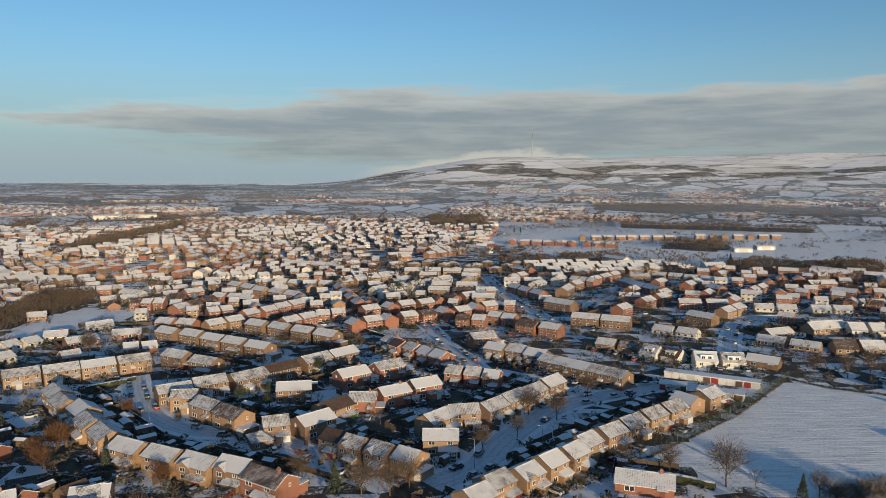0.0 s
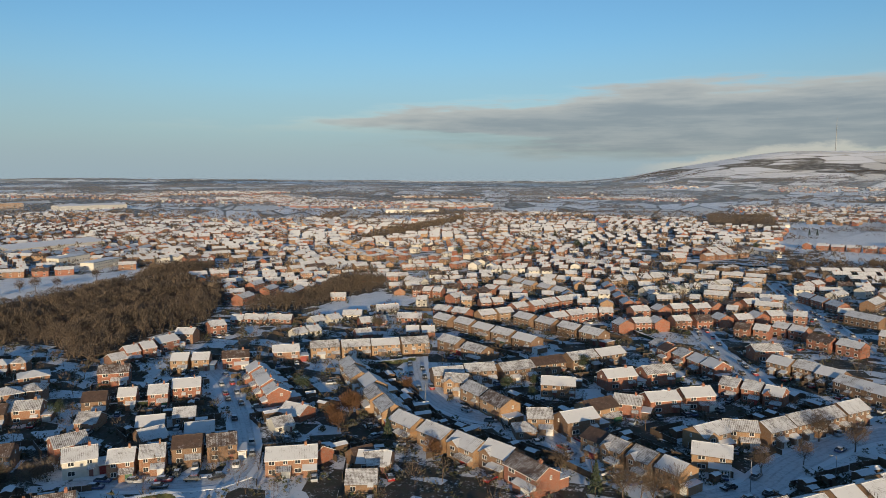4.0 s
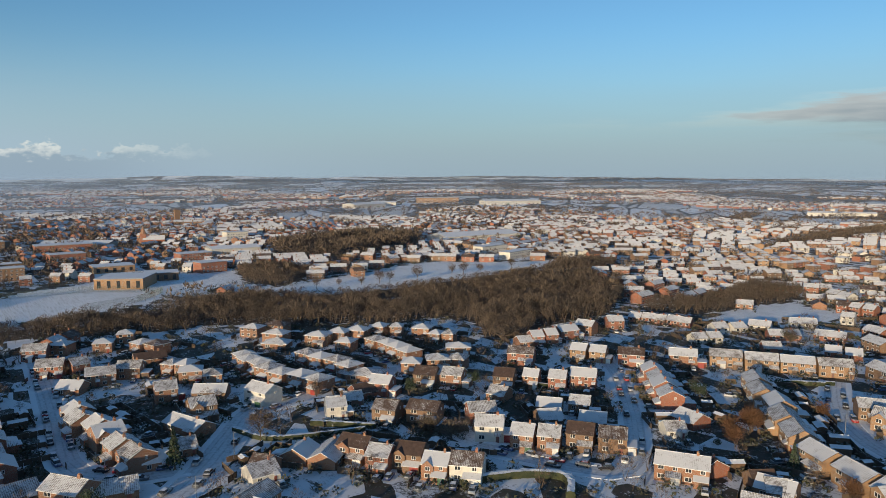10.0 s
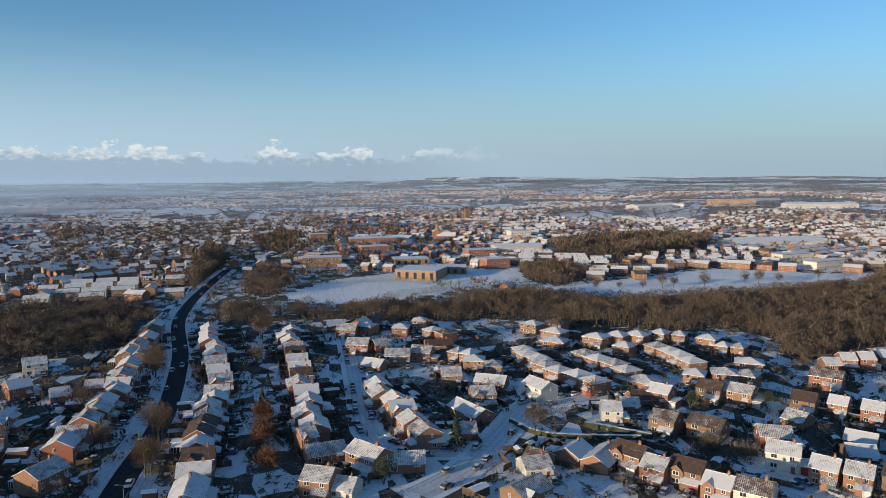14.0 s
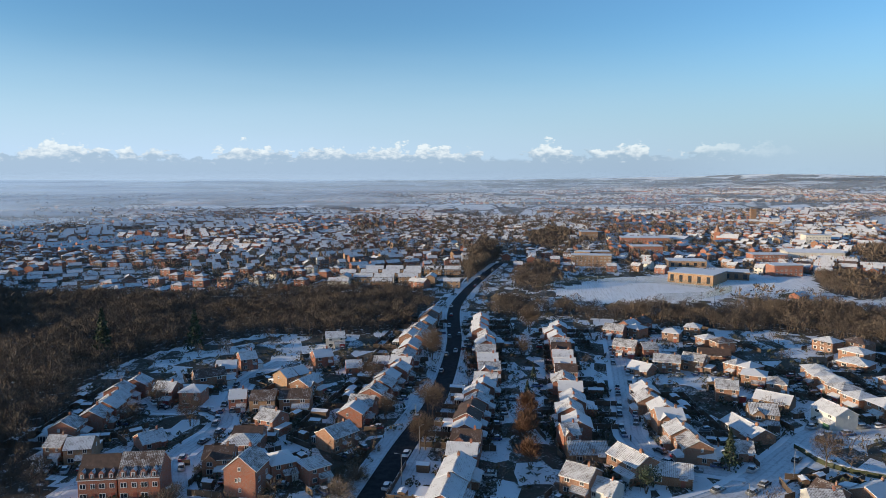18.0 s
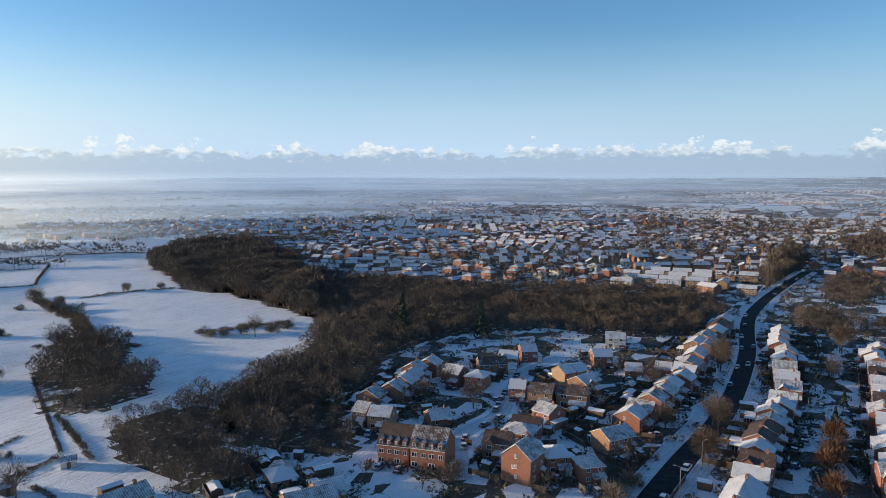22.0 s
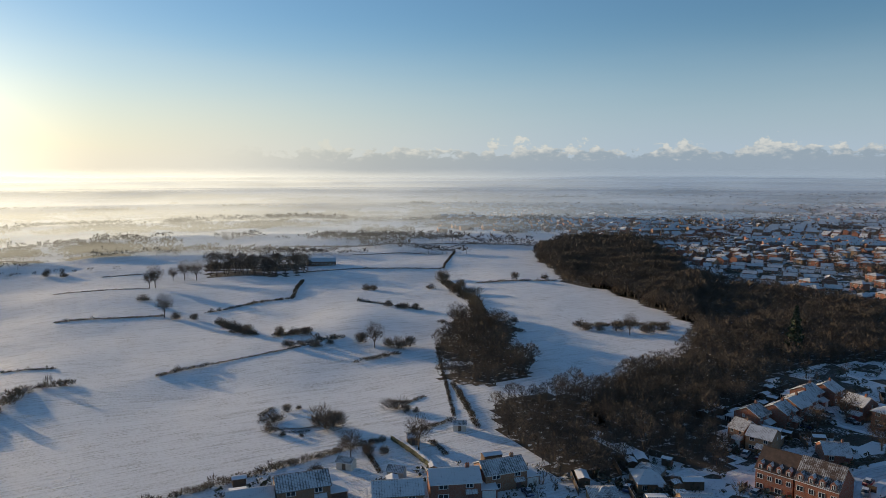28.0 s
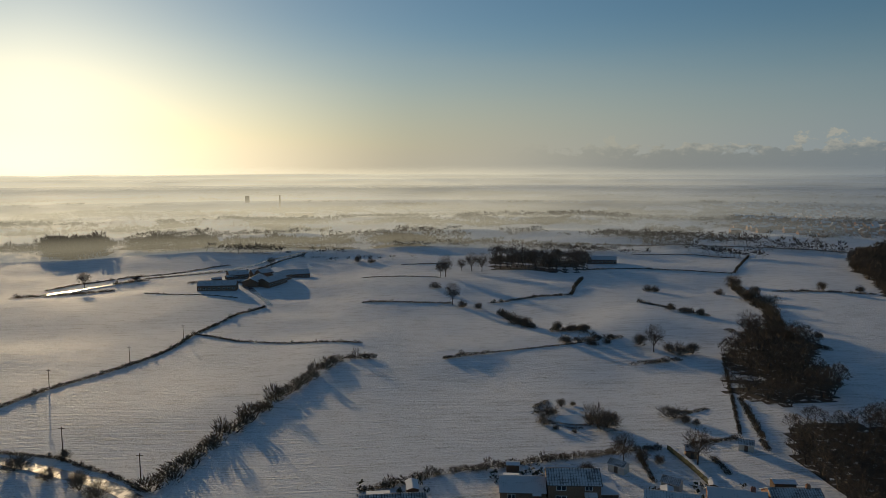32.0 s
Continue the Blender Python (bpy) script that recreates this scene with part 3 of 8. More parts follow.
# ---- houses ----
SHAPES = {  # length along the ridge, depth, eaves, pitch, hipped, dwellings
    "detached": (8.0, 7.7, 4.55, 28, False, 1), "semi": (13.0, 7.8, 4.55, 28, False, 2), "terrace": (6.6, 7.8, 4.55, 28, False, 1),
    "bungalow": (10.0, 7.6, 2.5, 28, False, 1), "hip": (8.4, 8.0, 4.6, 21, True, 1), "hipbung": (10.0, 8.5, 2.5, 22, True, 1),
    "dormer": (11.0, 8.4, 2.7, 36, False, 1), "townhouse": (9.6, 9.0, 5.8, 42, False, 2), "tall": (10.0, 8.0, 6.6, 38, False, 1),
    "barn": (16.0, 10.0, 3.4, 26, False, 0), "shed": (4.2, 3.4, 2.1, 25, False, 0),
}
WORDS = {"tan": "tan brick", "orange": "orange brick", "red": "red brick", "brown": "brown brick", "white": "white rendered"}
KINDS = {"detached": "two-storey detached house", "semi": "semi-detached pair of houses", "terrace": "two-storey terraced house", "bungalow": "low gabled bungalow",
         "hip": "two-storey hip-roofed house", "hipbung": "hip-roofed bungalow", "dormer": "flat-dormered bungalow",
         "townhouse": "dormered townhouse block", "tall": "three-storey gabled house", "barn": "long farm barn", "shed": "small garden outbuilding"}


def walls_shape(L, W, E, top, hip):
    a, b = L / 2, W / 2
    s = Shape()
    if hip:
        return s.box(-a, -b, -0.2, a, b, E)
    v = [(-a, -b, -0.2), (a, -b, -0.2), (a, b, -0.2), (-a, b, -0.2), (-a, -b, E), (a, -b, E), (a, b, E), (-a, b, E), (-a, 0, top - 0.05), (a, 0, top - 0.05)]
    return s.add(v, [(0, 1, 5, 4), (2, 3, 7, 6), (1, 2, 6, 9, 5), (3, 0, 4, 8, 7), (3, 2, 1, 0), (4, 5, 9, 8), (6, 7, 8, 9)])


def roof_shape(L, W, E, tan, hip, over=0.4, thick=0.16):
    a, b = L / 2 + (over if hip else 0.2), W / 2 + over
    lo, hi = E - over * tan + 0.02, E + W / 2 * tan
    s = Shape()
    c = max(0.15, a - b) if hip else a
    for z, flip in ((thick, False), (0, True)):
        v = [(-a, -b, lo + z), (a, -b, lo + z), (a, b, lo + z), (-a, b, lo + z), (-c, 0, hi + z), (c, 0, hi + z)]
        f = [(0, 1, 5, 4), (2, 3, 4, 5)] + ([(1, 2, 5), (3, 0, 4)] if hip else [])
        s.add(v, [g[::-1] if flip else g for g in f], 1 if flip else 0)
    s.f += [(0, 6, 7, 1), (2, 8, 9, 3)]
    s.m += [1, 1]
    if hip:
        s.f += [(1, 7, 8, 2), (3, 9, 6, 0)]
    else:
        s.f += [(1, 7, 11, 5), (5, 11, 8, 2), (3, 9, 10, 4), (4, 10, 6, 0)]
    s.m += [1] * (len(s.f) - len(s.m))
    s.box(-c, -0.13, hi + thick - 0.07, c, 0.13, hi + thick + 0.07, 0)
    return s, hi


def window_shape(w, h):
    """A casement, seen from -y: a white frame with a mullion round dark panes set back in it."""
    a, t = w / 2, 0.09
    xs, zs = (-a, -a + t, -t / 2, t / 2, a - t, a), (0, t, h - t, h)
    v = [(x, -0.05, z) for z in zs for x in xs] + [(x, 0.04, z) for z in (0, h) for x in (-a, a)]
    f, m = [], []
    for j, i in itertools.product(range(3), range(5)):
        k = j * 6 + i
        if j == 1 and i in (1, 3):
            continue
        f.append((k, k + 1, k + 7, k + 6)), m.append(0)
    f += [(24, 25, 5, 4, 3, 2, 1, 0), (18, 19, 20, 21, 22, 23, 27, 26), (0, 6, 12, 18, 26, 24), (5, 25, 27, 23, 17, 11)]
    m += [0] * 4
    s = Shape().add(v, [])
    s.f, s.m = f, m
    for i in (1, 3):               # panes set back, joined to the frame by their reveals
        k = len(s.v)
        s.v += [(xs[i], 0.0, t), (xs[i + 1], 0.0, t), (xs[i + 1], 0.0, h - t), (xs[i], 0.0, h - t)]
        o = (6 + i, 7 + i, 13 + i, 12 + i)
        s.f.append((k, k + 1, k + 2, k + 3)), s.m.append(1)
        for q in range(4):
            s.f.append((o[q], o[(q + 1) % 4], k + (q + 1) % 4, k + q)), s.m.append(0)
    return s


WINDOWS = {}


def window(house, w, h, x, y, z, turn):
    key = (w, h)
    if key not in WINDOWS:
        WINDOWS[key] = window_shape(w, h).mesh("window", M_FRAME, M_GLASS)
    ob = new("window", WINDOWS[key])
    ob.parent = house
    ob.matrix_basis = pose(x, y, z, 0, 0, turn)


def house(shape, brick, roof, variant, full=True):
    """One house as a thing with its parts; its front is on -y."""
    L, W, E, pitch, hip, units = SHAPES[shape]
    tan = math.tan(radians(pitch))
    ob = new("outbuilding" if shape == "shed" else "barn" if shape == "barn" else "house")
    rs, top = roof_shape(L, W, E, tan, hip)
    part("wall", walls_shape(L, W, E, top, hip), M_BRICK[brick], ob)
    part("roof", rs, [M_ROOF[roof], M_BOARD if brick in ("tan", "brown") else M_FRAME], ob, "roof with thin snow over dark tiles" if roof == "snow" else "dark brown tiled roof with traces of snow")
    b, a = W / 2, L / 2
    if shape in ("barn", "shed"):
        part("door", Shape().box(-0.9 if shape == "barn" else -0.5, -b - 0.05, 0, 0.9 if shape == "barn" else 0.5, -b + 0.02, 2.4 if shape == "barn" else 1.9), M_BOARD, ob)
        return ob
    for k in range(units):
        c = -a + (k + 0.5) * L / units
        u = L / units
        storeys = 2 if E > 4 else 1
        for s in range(storeys):
            z = 0.8 + 2.45 * s
            for x, w in ((c - u * 0.25, 1.7 if s == 0 else 1.5), (c + u * 0.27, 1.2)):
                if s == 0 and x > c and full:
                    continue
                window(ob, w, 1.25, x, -b - 0.02, z, 0)
            window(ob, 1.8, 1.25, c - u * 0.2, b + 0.02, z, 180)
            if s or not full:
                window(ob, 1.2, 1.25, c + u * 0.25, b + 0.02, z, 180)
        dx = c + u * 0.30
        part("door", Shape().box(dx - 0.48, -b - 0.07, 0, dx + 0.48, -b + 0.02, 2.05), M_DOOR, ob)
        if shape in ("detached", "semi", "hip") and variant != 1:      # the garage and porch run along the front under one lean-to roof
            x0, x1 = c - u * 0.06, c + u * 0.49
            lean = part("front_extension", Shape().box(x0, -b - 1.7, -0.2, x1, -b + 0.01, 2.15), M_BRICK[brick], ob)
            p = Shape().add([(x0 - 0.15, -b - 2.0, 2.12), (x1 + 0.05, -b - 2.0, 2.12), (x1 + 0.05, -b, 2.95), (x0 - 0.15, -b, 2.95),
                             (x0 - 0.15, -b - 2.0, 2.0), (x1 + 0.05, -b - 2.0, 2.0), (x1 + 0.05, -b, 2.0), (x0 - 0.15, -b, 2.0)],
                            [(0, 1, 2, 3), (4, 5, 1, 0), (5, 6, 2, 1), (7, 4, 0, 3)])
            part("lean_to_roof", p, M_ROOF["snow"], lean)
            part("garage_door", Shape().box(x1 - 2.35, -b - 1.76, 0.0, x1 - 0.2, -b - 1.69, 1.98), M_GARAGE, lean)
        elif shape != "townhouse":
            p = Shape()
            p.add([(dx - 0.9, -b - 1.1, 2.3), (dx + 1.0, -b - 1.1, 2.3), (dx + 1.0, -b, 2.9), (dx - 0.9, -b, 2.9),
                   (dx - 0.9, -b - 1.1, 2.15), (dx + 1.0, -b - 1.1, 2.15), (dx + 1.0, -b, 2.15), (dx - 0.9, -b, 2.15)],
                  [(0, 1, 2, 3), (4, 5, 1, 0), (5, 6, 2, 1), (7, 4, 0, 3), (7, 6, 5, 4)])
            part("porch_roof", p, M_ROOF[roof], ob)
    if shape not in ("hipbung", "dormer"):
        if E > 4:
            for sx in (-1, 1):
                if units == 1:
                    window(ob, 0.7, 1.0, sx * (a + 0.02), 0.8, 3.5, 90 * sx)
    if brick in ("red", "orange", "white") and shape in ("semi", "terrace", "detached", "bungalow") or shape == "tall":
        ch = Shape().box(a * 0.55 - 0.32, -0.3, top - 0.9, a * 0.55 + 0.32, 0.3, top + 0.95)
        ch.tube(a * 0.55 - 0.13, 0, top + 0.95, top + 1.25, 0.11, 0.09, 6, 1), ch.tube(a * 0.55 + 0.15, 0, top + 0.95, top + 1.2, 0.11, 0.09, 6, 1)
        part("chimney", ch, [M_BRICK["red" if brick == "white" else brick], M_BRICK["orange"]], ob, "brick chimney with clay pots")
    if variant in (1, 2) and shape in ("detached", "semi", "hip", "bungalow", "terrace"):     # a glazed conservatory behind
        x0, d, h = -a * 0.45, 3.2, 2.2
        c = part("conservatory", Shape().box(x0 - 1.8, b, 0, x0 + 1.8, b + d, 0.6), M_BRICK[brick], ob, "white-framed conservatory with a snowy roof")
        g = Shape().box(x0 - 1.72, b + 0.02, 0.6, x0 + 1.72, b + d - 0.08, h)
        part("glazing", g, M_GLASS, c)
        fr = Shape()
        for i in range(5):
            fr.box(x0 - 1.8 + 0.9 * i - (0.08 if i == 4 else 0), b + d - 0.1, 0.6, x0 - 1.72 + 0.9 * i - (0.08 if i == 4 else 0), b + d, h)
        fr.box(x0 - 1.85, b + d - 0.12, h, x0 + 1.85, b + d + 0.04, h + 0.12)
        for sx in (-1.8, 1.72):
            for i in range(4):
                fr.box(x0 + sx, b + 0.05 + i * 0.8, 0.6, x0 + sx + 0.08, b + 0.13 + i * 0.8, h)
        part("conservatory_frame", fr, M_FRAME, c)
        part("conservatory_roof", Shape().add([(x0 - 1.9, b, h + 0.75), (x0 + 1.9, b, h + 0.75), (x0 + 1.9, b + d + 0.1, h + 0.1), (x0 - 1.9, b + d + 0.1, h + 0.1),
                                               (x0 - 1.9, b, h + 0.02), (x0 + 1.9, b, h + 0.02), (x0 + 1.9, b + d + 0.1, h + 0.02), (x0 - 1.9, b + d + 0.1, h + 0.02)],
                                              [(3, 2, 1, 0), (4, 5, 6, 7), (2, 3, 7, 6), (1, 2, 6, 5), (3, 0, 4, 7)]), M_SNOWCAP, c)
    if variant == 2 and shape in ("detached", "semi", "hip"):           # a flat-roofed extension
        e = part("extension", Shape().box(a * 0.1, b, -0.2, a * 0.9, b + 3.6, 2.4), M_BRICK[brick], ob)
        part("extension_roof", Shape().box(a * 0.1 - 0.15, b, 2.4, a * 0.9 + 0.15, b + 3.75, 2.58), M_SNOWCAP, e, "flat extension roof under snow")
    if shape == "detached" and variant == 0:        # a cross gable over the front bedroom
        w, z0 = 1.7, E - 0.1
        x0, y0, ht = -a * 0.45, -b - 0.5, 1.3
        t = ht / tan
        g = Shape().add([(x0 - w, y0, 2.3), (x0 + w, y0, 2.3), (x0 + w, y0, z0), (x0, y0, z0 + ht), (x0 - w, y0, z0), (x0 - w, -b, 2.3), (x0 + w, -b, 2.3), (x0 + w, -b, z0), (x0 - w, -b, z0)],
                        [(0, 1, 2, 3, 4), (1, 6, 7, 2), (0, 4, 8, 5), (0, 5, 6, 1)])
        gb = part("front_gable", g, M_BRICK[brick], ob)
        q = 0.25
        r2 = Shape().add([(x0 - w - q, y0 - q, z0 - q * 0.7), (x0, y0 - q, z0 + ht + 0.14), (x0 + w + q, y0 - q, z0 - q * 0.7),
                          (x0 - w - q, -b + 0.6, z0 - q * 0.7), (x0, -b + t + 0.6, z0 + ht + 0.14), (x0 + w + q, -b + 0.6, z0 - q * 0.7)], [(0, 1, 4, 3), (1, 2, 5, 4)])
        part("gable_roof", r2, M_ROOF[roof], gb)
        window(ob, 1.5, 1.15, x0, y0 - 0.02, 3.0, 0)
    if shape == "detached" and variant == 1:        # a single-storey garage on one end
        g = Shape().box(a, -b + 0.4, -0.2, a + 2.7, b - 1.6, 2.3)
        gar = part("garage", g, M_BRICK[brick], ob)
        rs2 = Shape().box(a - 0.02, -b + 0.2, 2.3, a + 2.85, b - 1.45, 2.48)
        part("garage_roof", rs2, M_SNOWCAP, gar, "flat garage roof under snow")
        part("garage_door", Shape().box(a + 0.25, -b + 0.34, 0, a + 2.45, -b + 0.4, 2.05), M_GARAGE, gar, "pale up-and-over garage door")
    if shape == "dormer":
        d = Shape().box(-a * 0.55, -b + 0.9, E + 0.2, a * 0.55, 0, E + 2.2)
        dm = part("dormer", d, M_FRAME, ob, "white boarded dormer")
        part("dormer_roof", Shape().box(-a * 0.55 - 0.2, -b + 0.7, E + 2.2, a * 0.55 + 0.2, 0.1, E + 2.38), M_SNOWCAP, dm)
        for x in (-a * 0.28, a * 0.28):
            window(ob, 1.8, 1.25, x, -b + 0.88, E + 0.65, 0)
    if shape == "townhouse":
        for i in range(4):
            x = -a + (i + 0.5) * L / 4
            d = Shape()
            y0, z0 = -b - 0.05, E - 0.3
            d.add([(x - 0.7, y0, z0), (x + 0.7, y0, z0), (x + 0.7, y0, z0 + 1.5), (x, y0, z0 + 2.2), (x - 0.7, y0, z0 + 1.5),
                   (x - 0.7, y0 + 2.2, z0 + 1.5), (x, y0 + 2.9, z0 + 2.2), (x + 0.7, y0 + 2.2, z0 + 1.5), (x - 0.7, y0 + 0.4, z0), (x + 0.7, y0 + 0.4, z0)],
                  [(0, 1, 2, 3, 4)], 0)
            d.f += [(2, 7, 6, 3), (3, 6, 5, 4), (1, 9, 7, 2), (0, 4, 5, 8)]
            d.m += [1, 1, 0, 0]
            part("dormer", d, [M_BRICK[brick], M_ROOF["snow"]], ob)
            window(ob, 0.8, 1.2, x, y0 - 0.02, z0 + 0.2, 0)
    if shape == "tall":
        for s in range(3):
            window(ob, 0.7, 1.0, -a - 0.02, 0, 1.2 + 2.5 * s, -90)
    return ob


PROTO = {}
NEAR = []            # houses that stand near enough to be things of their own
FAR = []             # the others, joined
rng = random.Random(5)


def row(shape, brick, x0, y0, x1, y1, n, turn=0, roof="snow"):
    """n houses between the two ends of a line of ridges; turn is the angle of their ridges to it."""
    d = math.hypot(x1 - x0, y1 - y0)
    ang = math.degrees(math.atan2(y1 - y0, x1 - x0))
    L, W = SHAPES[shape][:2]
    step = d / n
    for i in range(n):
        t = (i + 0.5) / n
        x, y = x0 + (x1 - x0) * t, y0 + (y1 - y0) * t
        a = ang + turn
        if turn:
            s = (1.0, max(0.6, min(1.05, step * 0.74 / W)))
        else:
            want = step * (1.0 if shape in ("terrace", "townhouse") else 0.93 if shape == "semi" else 1.03 if n == 1 else 0.92 if shape == "hip" else 0.83)
            s = (max(0.62, min(1.5, want / L)), 0.88 if step < 6 else 1.0)
        if n >= 6 and shape == "detached" and not turn and rng.random() < 0.28:      # some stand gable to the street
            a += 90
            s = (1.0, max(0.6, min(1.05, step * 0.8 / W)))
        # the front looks to the eye
        nx, ny = math.sin(radians(a)), -math.cos(radians(a))
        if nx * x + ny * y > 0:
            a += 180
        jog = 0.0 if shape == "terrace" else rng.uniform(-2.4, 2.4) if n >= 6 else rng.uniform(-1.3, 1.3) if n > 1 else 0.0
        x, y = x + nx * jog, y + ny * jog
        r = math.hypot(x, y)
        (NEAR if r < 395 else FAR).append((r, shape, brick, roof if rng.random() < 0.93 or roof == "bare" else "bare", x, y, a + rng.uniform(-1.2, 1.2), s))
        take(x, y, max(L * s[0], W) * 0.5)
        if shape not in ("shed", "barn"):
            yard(x, y, a, max(step, 7.0), r)


YARDS = []


def yard(x, y, a, width, r):
    YARDS.append((x, y, a, width, r))


def raise_houses():
    NEAR.sort()
    FAR.extend(NEAR[300:])
    del NEAR[300:]
    spots = [(q[4], q[5]) for q in NEAR + FAR]
    for r, shape, brick, roof, x, y, a, s in NEAR:
        ca, sa, half = math.cos(radians(a)), math.sin(radians(a)), SHAPES[shape][0] / 2 * s[0]
        gx, gy = x + ca * (half + 2), y + sa * (half + 2)
        room = all(math.hypot(px - gx, py - gy) > 5.5 or (px, py) == (x, y) for px, py in spots)
        bx, by = x - sa * 7.5, y + ca * 7.5
        back = all(math.hypot(px - bx, py - by) > 6.5 or (px, py) == (x, y) for px, py in spots)
        variant = 1 if room and back and rng.random() < 0.6 else 2 if back and rng.random() < 0.5 else 0 if rng.random() < 0.5 else 3
        m = pose(x, y, 0, 0, 0, a) @ Matrix.Diagonal((s[0], s[1], 0.95 + 0.1 * ((x * 7.3) % 1.0), 1))
        key = (shape, brick, roof, variant)
        if key not in PROTO:
            ob = PROTO[key] = house(shape, brick, roof, variant)
            ob.matrix_basis = m
            cover = "with a snowy" if roof == "snow" else "with a thawed brown"
            tagged(ob, f"{WORDS[brick]} {KINDS[shape]} {cover} roof", "outbuilding" if shape == "shed" else "barn" if shape == "barn" else "house",
                   group="farm buildings" if shape == "barn" else "garden outbuildings" if shape == "shed" else "houses of the estate")
        else:
            ob = copy_thing(PROTO[key], Matrix())
            ob.matrix_basis = m


def joined_houses(name, label, items):
    """Far houses in one mesh: walls, thick roofs, window bands and chimneys."""
    V, F, MI = [], [], []
    slots = ["tan", "orange", "red", "brown", "white"]
    for r, shape, brick, roof, x, y, a, s in items:
        L, W, E, pitch, hip, units = SHAPES[shape]
        L, W = L * s[0], W * s[1]
        tan = math.tan(radians(pitch))
        sh = Shape()
        rs, top = roof_shape(L, W, E, tan, hip)
        w = walls_shape(L, W, E, top, hip)
        sh.add(w.v, w.f, slots.index(brick))
        if r > 620:                        # no ridge tiles so far off
            rs.f, rs.m = rs.f[:-6], rs.m[:-6]
        k = len(sh.v)
        sh.v += rs.v
        sh.f += [tuple(i + k for i in f) for f in rs.f]
        sh.m += [5 if m == 0 and roof == "snow" else 6 for m in rs.m]
        nw = max(2, int(L / (3 if r < 620 else 5)))
        for st in range(0 if r > 1150 else 2 if E > 4 else 1):
            for i in range(nw):
                cx = -L / 2 + (i + 0.5) * L / nw
                for y0, q in ((-W / 2 - 0.03, 1), (W / 2 + 0.03, -1)):
                    if r > 620 and (math.sin(radians(a)) * x - math.cos(radians(a)) * y) * q > 0:
                        continue
                    z = 0.9 + 2.5 * st
                    sh.add([(cx - 0.75 * q, y0, z), (cx + 0.75 * q, y0, z), (cx + 0.75 * q, y0, z + 1.3), (cx - 0.75 * q, y0, z + 1.3)], [(0, 1, 2, 3)], 8)
                    y1 = y0 - 0.02 * q
                    sh.add([(cx - 0.6 * q, y1, z + 0.15), (cx + 0.6 * q, y1, z + 0.15), (cx + 0.6 * q, y1, z + 1.15), (cx - 0.6 * q, y1, z + 1.15)], [(0, 1, 2, 3)], 7)
        if brick in ("red", "orange", "white") and shape != "hip" and r < 1000:
            sh.box(L * 0.25 - 0.35, -0.3, top - 0.8, L * 0.25 + 0.35, 0.3, top + 1.0, 2)
        ca, sa, z0 = math.cos(radians(a)), math.sin(radians(a)), rise(x, y)
        k = len(V)
        V += [(x + ca * p[0] - sa * p[1], y + sa * p[0] + ca * p[1], p[2] + z0) for p in sh.v]
        F += [tuple(i + k for i in f) for f in sh.f]
        MI += sh.m
    me = mesh_of(name, V, F, [M_BRICK[b] for b in slots] + [M_ROOF["snow"], M_ROOF["bare"], M_GLASS, M_FRAME], MI)
    tagged(new(name, me), label, "houses", kind="stuff")


def district(yaw0, yaw1, r0, r1, share, bricks, block=120, gate=-1.0):
    """Fills a sector of the town with short streets of houses, leaving out woods, fields and what is built."""
    g = random.Random(int(yaw0 * 10 + r0))
    lim = int(r1 / block) + 1
    for i, j in itertools.product(range(-lim, lim + 1), repeat=2):
        bx, by = i * block + g.uniform(-20, 20), j * block + g.uniform(-20, 20)
        ang = math.degrees(math.atan2(by, bx)) + 90 + g.choice((0, 0, 0, 0, 60, 28, -28)) + g.uniform(-9, 9)
        brick, shape = g.choice(bricks), g.choice(("semi", "semi", "detached", "bungalow", "hip", "terrace"))
        ca, sa = math.cos(radians(ang)), math.sin(radians(ang))
        gap = g.choice((18, 21, 24))
        for v in range(-3, 4):
            u = -block / 2
            while u < block / 2:
                L = SHAPES[shape][0]
                u += L / 2
                x, y = bx + ca * u - sa * v * gap + g.uniform(-1, 1), by + sa * u + ca * v * gap + g.uniform(-1.5, 1.5)
                u += L / 2 + (0 if shape == "terrace" else 2.5)
                r, yaw = math.hypot(x, y), math.degrees(math.atan2(-x, y)) % 360
                yaw = yaw - 360 if yaw > 270 else yaw
                if not (r0 < r < r1 and yaw0 < yaw < yaw1) or g.random() > share or rise(x, y) > 34 or not is_free(x, y, 6.0):
                    continue
                if gate > -1.0 and noise.noise((x * 0.0028, y * 0.0028, 4.0)) < gate:
                    continue
                if any(inside(x, y, p) for p in CLEAR) or any(inside(x, y, p) for _, _, p in WOODS):
                    continue
                take(x, y, 5.0)
                if r < 900:
                    YARDS.append((x, y, ang, 12.0, r))
                FAR.append((r, shape, "white" if g.random() < 0.07 else g.choice(bricks) if g.random() < 0.35 else brick, "snow" if g.random() < 0.93 else "bare", x, y, ang + g.uniform(-3, 3) + (90 if g.random() < 0.12 else 0), (g.uniform(0.85, 1.1), g.uniform(0.85, 1.0))))

# ---- plants ----
def sliver(g, p, d, length, width):
    """A thin tapering twig as one triangle."""
    d = Vector(d).normalized()
    side = d.cross(Vector((g.uniform(-1, 1), g.uniform(-1, 1), g.uniform(-1, 1)))).normalized() * width * 0.5
    p = Vector(p)
    return [tuple(p - side), tuple(p + side), tuple(p + d * length)]


